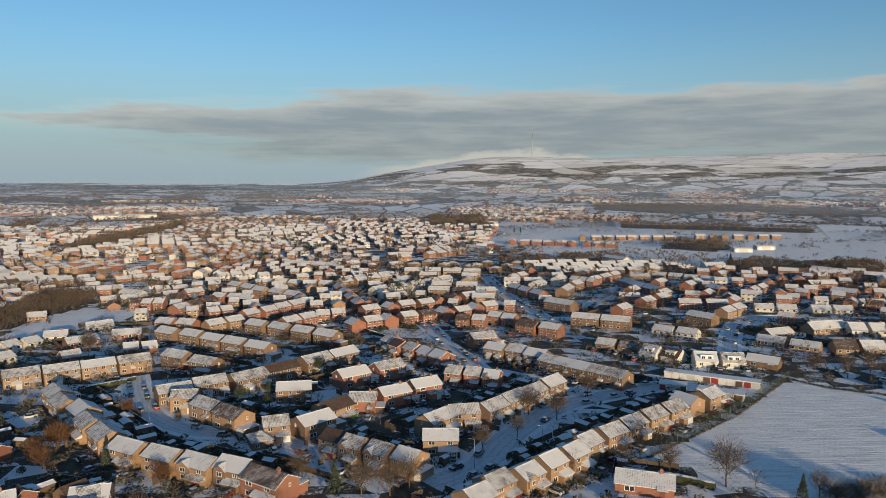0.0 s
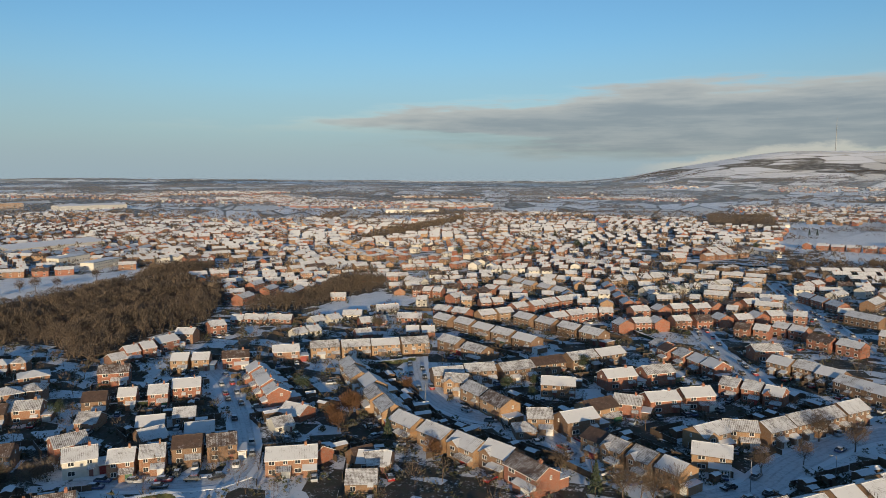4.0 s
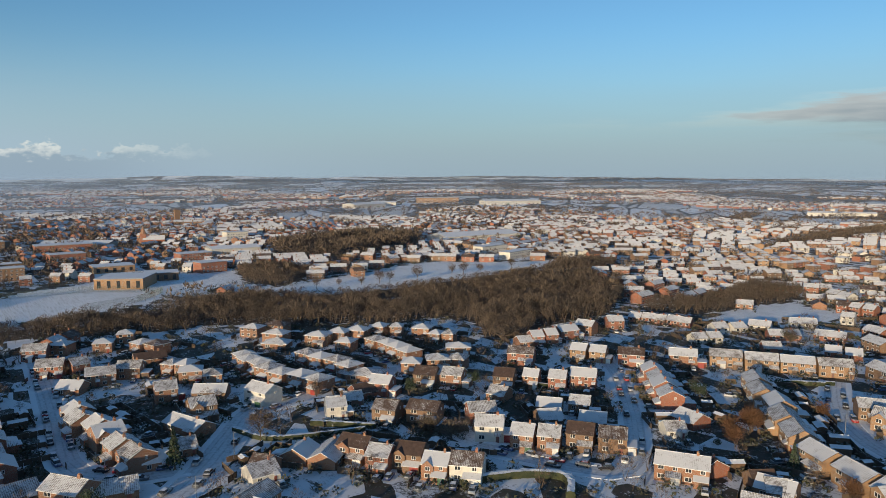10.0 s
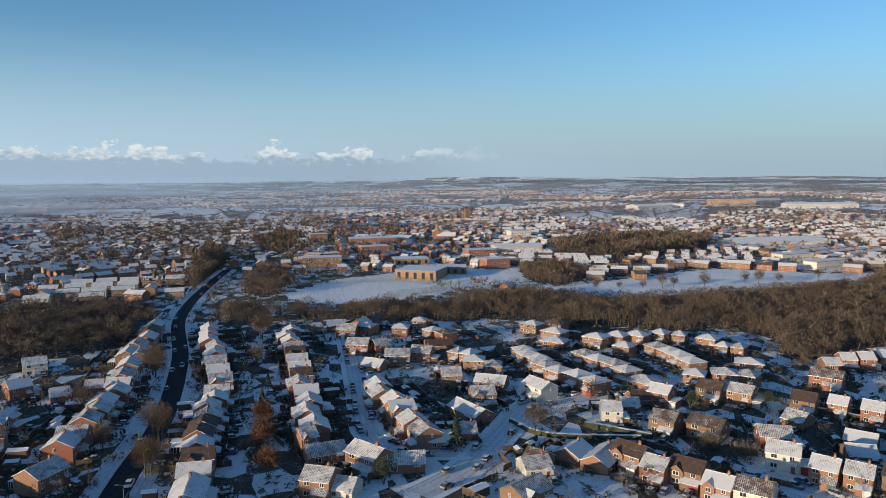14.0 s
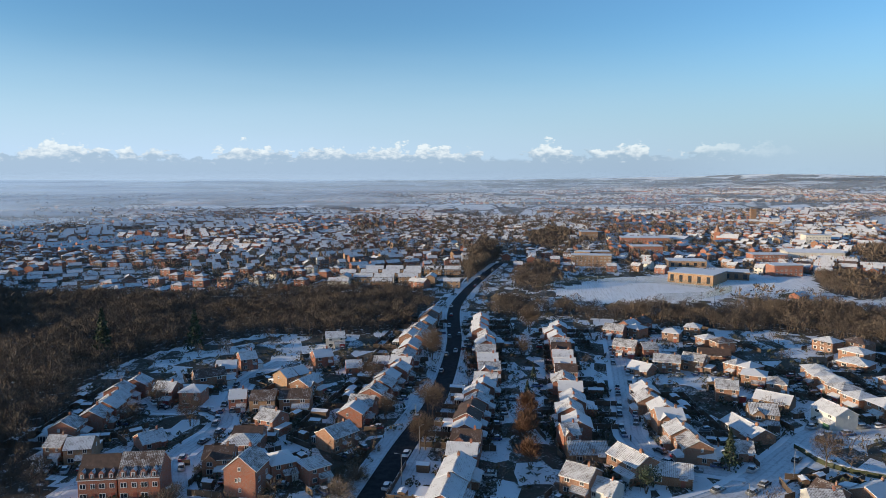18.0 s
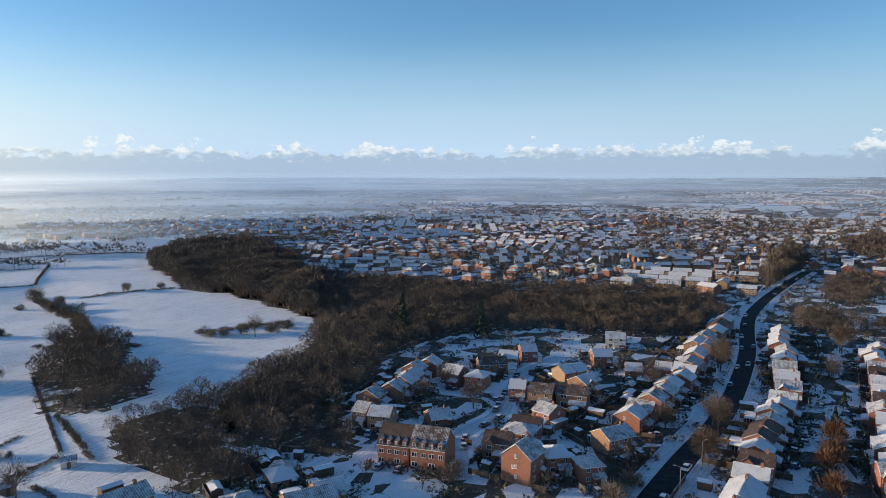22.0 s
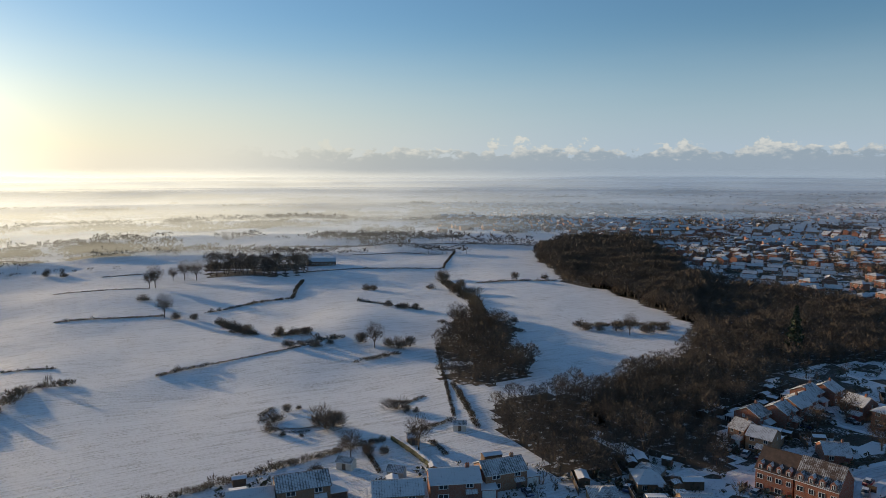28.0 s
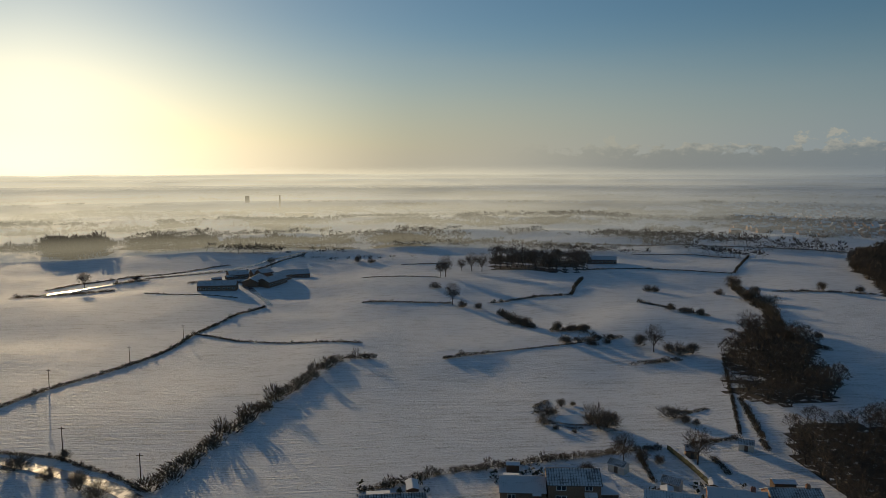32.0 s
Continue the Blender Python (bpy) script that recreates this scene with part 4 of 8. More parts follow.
def bare_tree_shapes(g, h):
    """A winter tree: trunk with limbs and branches, and a crown of fine twigs. Height h."""
    wood, crown = Shape(), Shape()
    tips = []

    def grow(a, d, length, r, level):
        b = a + d * length
        wood.limb(a, b, r, r * 0.62, 5 if level == 0 else 3)
        if level >= 2:
            tips.append((a, b, d))
        if level == 3:
            return
        for k in range((5, 4, 3)[level]):
            t = g.uniform(0.55, 1.0) if level == 0 else g.uniform(0.35, 1.0)
            turn = 2 * math.pi * (k + g.random()) / (5, 4, 3)[level]
            out = Vector((math.cos(turn), math.sin(turn), g.uniform(0.4, 1.1) if level == 0 else g.uniform(0.1, 0.9)))
            grow(a + d * length * t, (d * 0.55 + out.normalized() * 0.75).normalized(), length * (0.86 if level == 0 else 0.70) * g.uniform(0.8, 1.15), r * 0.5, level + 1)

    grow(Vector((0, 0, -0.2)), Vector((g.uniform(-0.05, 0.05), g.uniform(-0.05, 0.05), 1)).normalized(), h * 0.34, h * 0.022, 0)
    for _ in range(1500):              # fine outer twigs fill a rounded head
        n = Vector((g.gauss(0, 1), g.gauss(0, 1), g.gauss(0, 1))).normalized()
        k = g.uniform(0.35, 1.0)
        p = Vector((n.x * 0.36, n.y * 0.36, 0.60 + n.z * 0.36)) * h
        p = Vector((0, 0, h * 0.55)) + (p - Vector((0, 0, h * 0.55))) * k
        crown.add(sliver(g, p, n + Vector((g.uniform(-0.5, 0.5), g.uniform(-0.5, 0.5), g.uniform(0.0, 0.7))), h * g.uniform(0.05, 0.11), 0.06), [(0, 1, 2)])
    for a, b, d in tips:
        for _ in range(10):
            p = a + (b - a) * g.uniform(0.2, 1.0)
            q = (d + Vector((g.uniform(-1, 1), g.uniform(-1, 1), g.uniform(-0.4, 0.9)))).normalized()
            crown.add(sliver(g, p, q, h * g.uniform(0.07, 0.15), 0.055), [(0, 1, 2)])
    return wood, crown


def leaf(g, s, p, size, lift=0.0):
    n = Vector((g.uniform(-1, 1), g.uniform(-1, 1), g.uniform(-0.3, 1))).normalized()
    u = n.orthogonal().normalized()
    w = n.cross(u)
    a = g.uniform(0, 6.28)
    u, w = u * math.cos(a) + w * math.sin(a), w * math.cos(a) - u * math.sin(a)
    p = Vector(p)
    s.add([tuple(p - u * size), tuple(p + w * size * 0.6), tuple(p + u * size), tuple(p - w * size * 0.6)], [(0, 1, 2, 3)])


def leafy_shapes(g, kind, h):
    wood, crown = Shape(), Shape()
    if kind == "conifer":
        wood.limb((0, 0, -0.2), (0, 0, h * 0.95), h * 0.02, 0.02, 6)
        for i in range(900):
            t = g.random() ** 0.8
            tier = 1 + 0.25 * math.sin(t * 38)
            r = h * 0.22 * (1 - t) * tier * math.sqrt(g.uniform(0.3, 1.0)) + 0.05
            a = g.uniform(0, 6.28)
            leaf(g, crown, (r * math.cos(a), r * math.sin(a), h * (0.06 + 0.94 * t)), h * 0.035)
        return wood, crown
    n = {"round": 9, "autumn": 9, "bush": 12}[kind]
    base = 0.0 if kind == "bush" else h * 0.2
    for k in range(4):
        a = 1.57 * k + g.random()
        wood.limb((0, 0, -0.2), (h * 0.2 * math.cos(a), h * 0.2 * math.sin(a), h * 0.55), h * 0.018, 0.03, 4)
    for k in range(n):
        a, q = g.uniform(0, 6.28), g.uniform(0.0, 0.30) * h
        c = Vector((q * math.cos(a), q * math.sin(a), base + h * (g.uniform(0.15, 0.5) if kind == "bush" else g.uniform(0.25, 0.62))))
        rad = h * g.uniform(0.16, 0.27)
        if kind == "bush":             # uneven heads of rising twigs
            c.z, rad = h * g.uniform(0.05, 0.55) * (1.0 - q / h), h * g.uniform(0.14, 0.30)
        for _ in range(80 if kind == "bush" else 130):
            d = Vector((g.gauss(0, 1), g.gauss(0, 1), g.gauss(0, 1))).normalized() * rad * g.random() ** 0.4
            p = c + d
            if p.z > 0.05:
                if kind == "round":
                    leaf(g, crown, p, h * 0.028)
                else:
                    crown.add(sliver(g, p, d + Vector((g.uniform(-0.3, 0.3) * rad, g.uniform(-0.3, 0.3) * rad, rad * 0.7)), h * (0.24 if kind == "bush" else 0.15), h * (0.013 if kind == "bush" else 0.022)), [(0, 1, 2)])
    return wood, crown


TREES = {}
TREE_WORDS = {"bare": ("tree", "bare deciduous tree with brown twigs standing in snow"), "conifer": ("conifer", "dark green conifer with a narrow pointed crown"),
              "round": ("tree", "dense evergreen garden tree with a rounded crown"), "autumn": ("tree", "garden tree still holding russet autumn leaves"),
              "bush": ("bush", "tangled leafless brown bush in the snow")}
TREE_MAT = {"bare": M_TWIG, "conifer": M_CONIFER, "round": M_CONIFER, "autumn": M_AUTUMN, "bush": M_BUSH}
tree_rng = random.Random(11)


def tree(kind, h, x, y):
    h *= 1.25 if kind == "bare" else 1.1
    v = tree_rng.randrange(4 if kind in ("bare", "bush") else 2)
    key = (kind, v)
    wide = tree_rng.uniform(1.3, 2.0) if kind == "bush" else tree_rng.uniform(0.9, 1.1)
    m = pose(x, y, rise(x, y), 0, 0, tree_rng.uniform(0, 360)) @ Matrix.Diagonal((h / 10 * wide, h / 10 * (1.25 if kind == "bush" else 1.0), h / 10, 1))
    if key not in TREES:
        g = random.Random(100 + v)
        wood_s, crown_s = bare_tree_shapes(g, 10) if kind == "bare" else leafy_shapes(g, kind, 10)
        ob = new("bush" if kind == "bush" else "conifer" if kind == "conifer" else "tree")
        part("trunk" if kind != "bush" else "stem", wood_s, M_BARK, ob)
        part("crown", crown_s, TREE_MAT[kind], ob)
        tagged(ob, TREE_WORDS[kind][1], TREE_WORDS[kind][0], group="trees and bushes")
        ob.matrix_basis = m
        TREES[key] = ob
    else:
        copy_thing(TREES[key], Matrix()).matrix_basis = m
    take(x, y, 2.0)


def scatter(name, label, category, mats, protos, spots):
    """Joins many copies of a few low shapes into one mesh. spots: x, y, z, turn, scale across, scale up."""
    vs, fs, mi, k = [], [], [], 0
    data = [(np.array(s.v, dtype=float), np.array(s.f, dtype=int), np.array(s.m, dtype=int)) for s in protos]
    for n, (x, y, z, a, sw, sh) in enumerate(spots):
        v, f, m = data[n % len(data)]
        c, s = math.cos(a) * sw, math.sin(a) * sw
        q = np.empty_like(v)
        q[:, 0], q[:, 1], q[:, 2] = x + c * v[:, 0] - s * v[:, 1], y + s * v[:, 0] + c * v[:, 1], z + v[:, 2] * sh
        vs.append(q), fs.append(f + k), mi.append(m)
        k += len(v)
    if not vs:
        return
    v, f, m = np.concatenate(vs), np.concatenate(fs), np.concatenate(mi)
    me = bpy.data.meshes.new(name)
    me.vertices.add(len(v)), me.loops.add(f.size), me.polygons.add(len(f))
    me.vertices.foreach_set("co", v.ravel()), me.loops.foreach_set("vertex_index", f.ravel())
    me.polygons.foreach_set("loop_start", np.arange(0, f.size, f.shape[1])), me.polygons.foreach_set("loop_total", np.full(len(f), f.shape[1]))
    for one in mats:
        me.materials.append(one)
    me.polygons.foreach_set("material_index", m)
    me.update(calc_edges=True)
    tagged(new(name, me), label, category, kind="stuff")


def twiggy_proto(g, n, length=0.17, width=0.016, trunk=True, flat=1.0):
    """A cheap tree of height 1 made of triangles alone: a stem and a dome of twigs."""
    s = Shape()
    if trunk:
        for k in range(3 if n > 60 else 1):
            a = g.uniform(0, 6.28)
            d = Vector((math.cos(a) * 0.22, math.sin(a) * 0.22, 0.85))
            s.add(sliver(g, (0, 0, -0.02), d, 0.85, 0.035), [(0, 1, 2)])
        for k in range(min(10, n // 8)):
            a, z = g.uniform(0, 6.28), g.uniform(0.25, 0.6)
            s.add(sliver(g, (0, 0, z), (math.cos(a), math.sin(a), g.uniform(0.4, 1.1)), 0.42, 0.02), [(0, 1, 2)])
    for _ in range(n):
        a, u = g.uniform(0, 6.28), g.uniform(-0.3, 1.0)
        q = math.sqrt(max(0.0, 1 - u * u)) * g.uniform(0.55, 1.0)
        p = (0.34 * q * math.cos(a), 0.34 * q * math.sin(a), 0.55 + 0.36 * u * flat * g.uniform(0.6, 1.0))
        d = (math.cos(a) * q + g.uniform(-0.5, 0.5), math.sin(a) * q + g.uniform(-0.5, 0.5), u + g.uniform(-0.1, 0.9))
        s.add(sliver(g, p, d, length * g.uniform(0.6, 1.2), width), [(0, 1, 2)])
    return s


def tuft_proto(g, n, size=0.2):
    """A low leafy clump, one unit high and wide."""
    s = Shape()
    for _ in range(n):
        d = Vector((g.gauss(0, 1), g.gauss(0, 1), g.gauss(0, 1))).normalized()
        p = Vector((0, 0, 0.42)) + Vector((d.x * 0.5, d.y * 0.5, d.z * 0.45)) * g.uniform(0.65, 1.0)
        u = Vector((g.gauss(0, 1), g.gauss(0, 1), g.gauss(0, 1))).normalized() * size
        w = u.cross(d).normalized() * size * 0.8
        s.add([tuple(p - u), tuple(p + u), tuple(p + w + d * 0.08)], [(0, 1, 2)])
    return s


def brush_proto(g, n):
    """A leafless thicket of rising twigs, one unit high and wide."""
    s = Shape()
    for _ in range(n):
        a, q = g.uniform(0, 6.28), 0.5 * math.sqrt(g.random())
        p = (q * math.cos(a), q * math.sin(a), g.uniform(0.0, 0.62) * (1.1 - q))
        d = (math.cos(a) * q * 1.3 + g.uniform(-0.4, 0.4), math.sin(a) * q * 1.3 + g.uniform(-0.4, 0.4), g.uniform(0.3, 1.0))
        s.add(sliver(g, p, d, g.uniform(0.18, 0.38), 0.055), [(0, 1, 2)])
    return s


def plant_woods():
    g = random.Random(21)
    protos = [twiggy_proto(g, 250, 0.13, 0.0185) for _ in range(8)]
    middle = [twiggy_proto(g, 104, 0.14, 0.031) for _ in range(6)]
    simple = [twiggy_proto(g, 34, 0.21, 0.068) for _ in range(6)]
    for spacing, height, poly in WOODS:
        spots = []
        xs, ys = [p[0] for p in poly], [p[1] for p in poly]
        step = spacing * 1.45
        if max(math.hypot(*p) for p in poly) > 900:
            step *= 1.6
        x = min(xs)
        while x < max(xs):
            y = min(ys)
            while y < max(ys):
                px, py = x + g.uniform(-0.5, 0.5) * step, y + g.uniform(-0.5, 0.5) * step
                ex, ey = 7 * noise.noise((px * 0.05, py * 0.05, 1.0)), 7 * noise.noise((px * 0.05, py * 0.05, 8.0))
                if inside(px + ex, py + ey, poly) and is_free(px, py, 1.5):
                    h = height * g.uniform(0.65, 1.25) * (1 + 0.45 * noise.noise((px * 0.035, py * 0.035, 6.0)))
                    spots.append((px, py, rise(px, py), g.uniform(0, 6.28), h * g.uniform(0.9, 1.25), h))
                y += step
            x += step
        floor, cell = Shape(), 3.5
        for i, j in itertools.product(range(int((max(xs) - min(xs)) / cell) + 1), range(int((max(ys) - min(ys)) / cell) + 1)):
            cx, cy = min(xs) + (i + 0.5) * cell, min(ys) + (j + 0.5) * cell
            ex, ey = 7 * noise.noise((cx * 0.05, cy * 0.05, 1.0)), 7 * noise.noise((cx * 0.05, cy * 0.05, 8.0))
            if inside(cx + ex, cy + ey, poly):
                q = [(cx + a * cell / 2, cy + b * cell / 2) for a, b in ((-1, -1), (1, -1), (1, 1), (-1, 1))]
                floor.add([(px, py, rise(px, py) + 0.035) for px, py in q], [(0, 1, 2, 3)])
        if floor.v:
            tagged(new("woodland_floor", floor.mesh("woodland_floor", M_LITTER)), "brown leaf litter with scraps of snow under trees", "woodland floor", kind="structure")
        scatter("woodland", "dense leafless brown woodland in winter", "woodland", [M_WOOD], simple, [q for q in spots if math.hypot(q[0], q[1]) >= 640])
        for kit, lo, hi in ((protos, 0, 260), (middle, 260, 640)):
            scatter("woodland", "dense leafless brown woodland in winter", "woodland", [M_WOOD], kit, [q for q in spots if lo <= math.hypot(q[0], q[1]) < hi])


def hedge(h, w, *pts):
    g = random.Random(int(abs(pts[0][0]) * 7))
    protos = [brush_proto(g, 100) for _ in range(4)]
    spots = []
    for (x0, y0), (x1, y1) in zip(pts, pts[1:]):
        d = math.hypot(x1 - x0, y1 - y0)
        n = max(2, int(d / (w * 0.32)))
        for i in range(n):
            if g.random() < (0.10 if h < 3 else 0.02):
                continue
            t = (i + g.random()) / n
            x, y = x0 + (x1 - x0) * t + g.uniform(-0.25, 0.25) * w, y0 + (y1 - y0) * t + g.uniform(-0.25, 0.25) * w
            s = g.uniform(0.5, 1.15) if g.random() < 0.93 else g.uniform(1.4, 2.0)
            spots.append((x, y, rise(x, y) - 0.05, g.uniform(0, 6.28), w * g.uniform(0.7, 1.0), h * s))
    scatter("hedge", "dark leafless field hedge running through the snow", "hedge", [M_BRUSH], protos, spots)


def clipped_hedge(h, w, *pts):
    """A trimmed garden hedge: one thick ribbon with uneven sides and snow along its top."""
    g = random.Random(int(abs(pts[0][1]) * 3))
    line = ribbon(pts, w, 0.0, 0.9)
    s = Shape()
    ring = ((-0.5, 0.0), (-0.52, 0.5), (-0.42, 0.94), (0.0, 1.0), (0.42, 0.94), (0.52, 0.5), (0.5, 0.0))
    v, f, n = [], [], len(ring)
    for i, c in enumerate(line):
        d = (line[min(i + 1, len(line) - 1)] - line[max(i - 1, 0)]).normalized()
        o = Vector((-d.y, d.x, 0))
        for q, z in ring:
            v.append(tuple(c + o * (q * w + g.uniform(-0.1, 0.1)) + Vector((0, 0, max(0.0, z * h + g.uniform(-0.1, 0.1))))))
    for i in range(len(line) - 1):
        f += [(i * n + k, i * n + k + 1, i * n + n + k + 1, i * n + n + k) for k in range(n - 1)]
    f += [tuple(range(n)), tuple(range(len(v) - 1, len(v) - n - 1, -1))]
    s.add(v, f)
    tagged(new("garden_hedge", s.mesh("garden_hedge", M_CLIPPED)), "trimmed evergreen garden hedge topped with snow", "hedge", group="trimmed hedges")


def pole(h, x, y):
    ob = new("telegraph_pole")
    part("post", Shape().tube(0, 0, -0.3, h, 0.16, 0.10, 7), M_POST, ob)
    part("crossarm", Shape().box(-0.8, -0.05, h - 0.6, 0.8, 0.05, h - 0.48), M_POST, ob)
    ob.location = (x, y, rise(x, y))
    tagged(ob, "weathered wooden telegraph pole standing in a snowy field", "pole", group="telegraph poles")


def street_lamp(h, x, y):
    ob = new("street_lamp")
    part("post", Shape().tube(0, 0, -0.2, h, 0.11, 0.06, 8), M_POLE, ob)
    part("bracket", Shape().limb((0, 0, h - 0.05), (0, -1.1, h + 0.15), 0.04, 0.04, 6), M_POLE, ob)
    part("lantern", Shape().box(-0.14, -1.7, h + 0.08, 0.14, -1.0, h + 0.24), M_POLE, ob)
    ob.matrix_basis = pose(x, y, 0, 0, 0, tree_rng.uniform(0, 360))
    tagged(ob, "tall grey steel street lamp with a single bracket", "street lamp", group="street lamps")

# ---- streets, fields and woods ----
road("main_road", 6.8, (-154.0, -40.6), (-187.9, -39.2), (-216.8, -37.0), (-242.2, -36.9), (-277.4, -38.6), (-316.4, -42.0), (-391.2, -51.9), (-456.9, -51.9), (-532.9, -46.8), (-603.7, -40.4))
road("street", 7, (-353.5, 32.1), (-291.4, 29.6), (-243.9, 27.3), (-204.5, 25.1), (-191.4, 29.6), (-183.7, 39.2), (-182.0, 50.1))
road("street", 8, (-159.2, 31.4), (-167.9, 43.3), (-181.8, 55.4), (-199.4, 68.3), (-215.2, 80.6), (-217.3, 94.7), (-224.6, 113.3), (-234.4, 129.3), (-229.0, 144.6))
road("street", 6, (-149.1, 120.9), (-127.2, 129.5), (-113.8, 141.6), (-130.5, 165.9), (-154.5, 191.5), (-176.9, 212.4), (-202.3, 228.1))
road("street", 7, (-119.7, 266.9), (-105.3, 237.7), (-90.0, 217.1), (-76.6, 207.1), (-65.4, 204.7), (-54.7, 207.2), (-44.3, 196.0), (-31.4, 186.2))
road("street", 7, (-13.9, 387.6), (1.5, 319.8), (10.9, 289.2), (15.9, 271.9))
road("street", 9, (-3.4, 168.7), (9.9, 180.9), (19.4, 201.5), (36.8, 227.2), (52.5, 239.3), (71.1, 249.2), (87.8, 256.3))
road("street", 7, (33.8, 548.8), (43.7, 443.5), (53.6, 395.8), (60.7, 343.8))
road("street", 7, (124.0, 298.6), (143.6, 343.7), (165.9, 379.3), (200.9, 387.2))
road("street", 6, (125.9, 490.5), (99.6, 443.4), (86.3, 413.6))
road("street", 6, (-145.5, -83.7), (-163.1, -95.2), (-174.6, -99.1), (-189.7, -97.3), (-201.8, -99.9), (-209.0, -109.4), (-205.9, -124.1), (-215.4, -136.6))
road("street", 6, (-201.8, -99.9), (-219.8, -105.3), (-242.5, -110.0), (-269.7, -107.1))
road("lane", 4, (102.5, -188.4), (88.6, -182.7), (76.3, -176.4), (66.0, -170.6), (56.6, -162.2))
road("lane", 4, (89.6, -476.8), (66.4, -421.8))
road("lane", 5, (202.6, -446.1), (180.6, -490.1), (151.3, -539.2), (115.1, -579.7), (66.3, -670.5))
road("lane", 3, (91.8, -487.7), (75.9, -447.4), (61.7, -407.7))
clear((-465.0, 0.9), (-527.3, 44.8), (-548.5, 86.8), (-582.0, 96.9), (-548.1, 195.7), (-486.8, 176.1), (-465.8, 129.1), (-436.2, 94.5), (-423.2, 70.3), (-420.4, 42.2), (-426.9, 17.3))
clear((-437.1, 176.3), (-460.3, 215.5), (-478.6, 269.9), (-498.0, 313.5), (-506.6, 354.4), (-446.7, 435.8), (-417.1, 393.1), (-420.6, 359.8), (-412.4, 308.8), (-404.7, 273.4), (-406.8, 229.2), (-416.3, 200.8))
clear((-495.1, 168.1), (-384.8, 153.3), (-351.9, 198.2), (-351.6, 263.3), (-355.9, 314.6), (-360.9, 374.2), (-377.4, 429.8), (-450.5, 496.8), (-459.5, 446.9), (-430.9, 368.5), (-419.4, 236.4), (-457.4, 184.6))
wood(2.8, 5, (-423.5, 168.9), (-404.3, 195.0), (-400.7, 225.8), (-398.9, 260.1), (-403.4, 302.1), (-408.5, 349.4), (-416.8, 405.5), (-441.3, 457.2), (-404.9, 427.7), (-377.0, 366.9), (-371.9, 318.1), (-371.0, 277.9), (-370.3, 241.4), (-373.0, 210.1), (-380.7, 183.5), (-400.3, 163.1))
wood(2.8, 7, (-486.2, 178.1), (-541.9, 191.1), (-571.7, 224.9), (-529.5, 237.9), (-501.3, 239.5), (-465.3, 213.6), (-450.4, 187.8))
wood(3.0, 7, (-475.7, -22.6), (-557.4, -21.9), (-592.9, -0.6), (-548.4, 12.0), (-488.5, 2.9), (-449.7, -7.9))
clear((89.9, 1163.1), (969.7, 1537.5), (394.5, 621.2), (300.1, 621.4), (282.2, 675.6), (180.6, 706.7), (205.7, 832.5), (49.8, 811.4))
clear((56.3, 185.8), (134.5, 265.3), (156.8, 242.4), (192.9, 208.4), (125.0, 132.4), (85.8, 161.1), (71.6, 169.3))
clear((141.6, -171.6), (858.4, -1089.5), (530.9, -1048.1), (-531.0, -684.3), (-117.3, -145.6))
clear((-213.0, 331.8), (-221.8, 364.9), (-217.4, 414.2), (-176.4, 405.0), (-171.8, 379.9), (-196.7, 331.7))
clear((-114.0, -153.3), (-533.0, -689.9), (-555.2, -620.3), (-447.6, -394.4), (-127.4, -115.3))
wood(2.6, 7, (-251.8, -223.7), (-291.7, -273.4), (-309.2, -348.2), (-303.0, -395.4), (-430.6, -558.8), (-439.4, -473.8), (-399.6, -352.6), (-400.7, -234.0), (-435.4, -151.6), (-450.8, -105.5), (-441.5, -77.6), (-424.5, -64.3), (-339.0, -70.6), (-319.7, -88.4), (-313.0, -138.7), (-285.3, -167.2), (-246.4, -171.8), (-202.3, -155.8), (-167.4, -137.6), (-145.8, -113.2), (-134.8, -136.1), (-140.6, -174.2), (-168.8, -187.9), (-208.8, -202.6))
wood(2.6, 7, (-139.9, -269.5), (-190.1, -325.5), (-195.6, -301.1), (-175.5, -260.4), (-152.5, -211.4), (-128.0, -204.7), (-120.5, -218.4))
wood(2.6, 7, (-121.1, -190.8), (-137.7, -191.7), (-157.6, -191.4), (-147.3, -167.3), (-116.2, -129.9), (-106.5, -138.7), (-106.4, -153.7), (-111.2, -172.3))
wood(2.5, 8, (-428.2, -30.0), (-391.5, -0.9), (-398.9, 21.0), (-404.0, 47.2), (-387.7, 64.4), (-398.0, 86.2), (-418.9, 116.1), (-425.6, 155.9), (-394.3, 166.3), (-367.6, 207.2), (-364.4, 237.6), (-373.1, 279.4), (-376.4, 321.9), (-384.9, 374.4), (-423.3, 438.4), (-418.1, 475.5), (-387.6, 465.6), (-377.4, 429.8), (-353.2, 399.2), (-318.6, 386.4), (-268.8, 326.6), (-252.2, 292.5), (-252.4, 262.3), (-245.2, 227.9), (-237.6, 203.5), (-250.7, 204.4), (-276.0, 223.0), (-302.3, 218.8), (-304.4, 191.3), (-318.0, 165.7), (-338.6, 137.6), (-351.6, 112.8), (-357.3, 79.0), (-364.5, 52.9), (-381.9, 1.8), (-372.8, -15.4), (-368.5, -26.4), (-400.0, -31.4))
wood(2.4, 7, (-240.4, 296.7), (-259.4, 340.3), (-243.6, 361.8), (-252.6, 411.5), (-259.7, 457.0), (-235.3, 455.5), (-210.4, 431.4), (-214.5, 416.5), (-222.4, 374.8), (-219.5, 358.6), (-232.4, 330.1), (-249.5, 317.7))
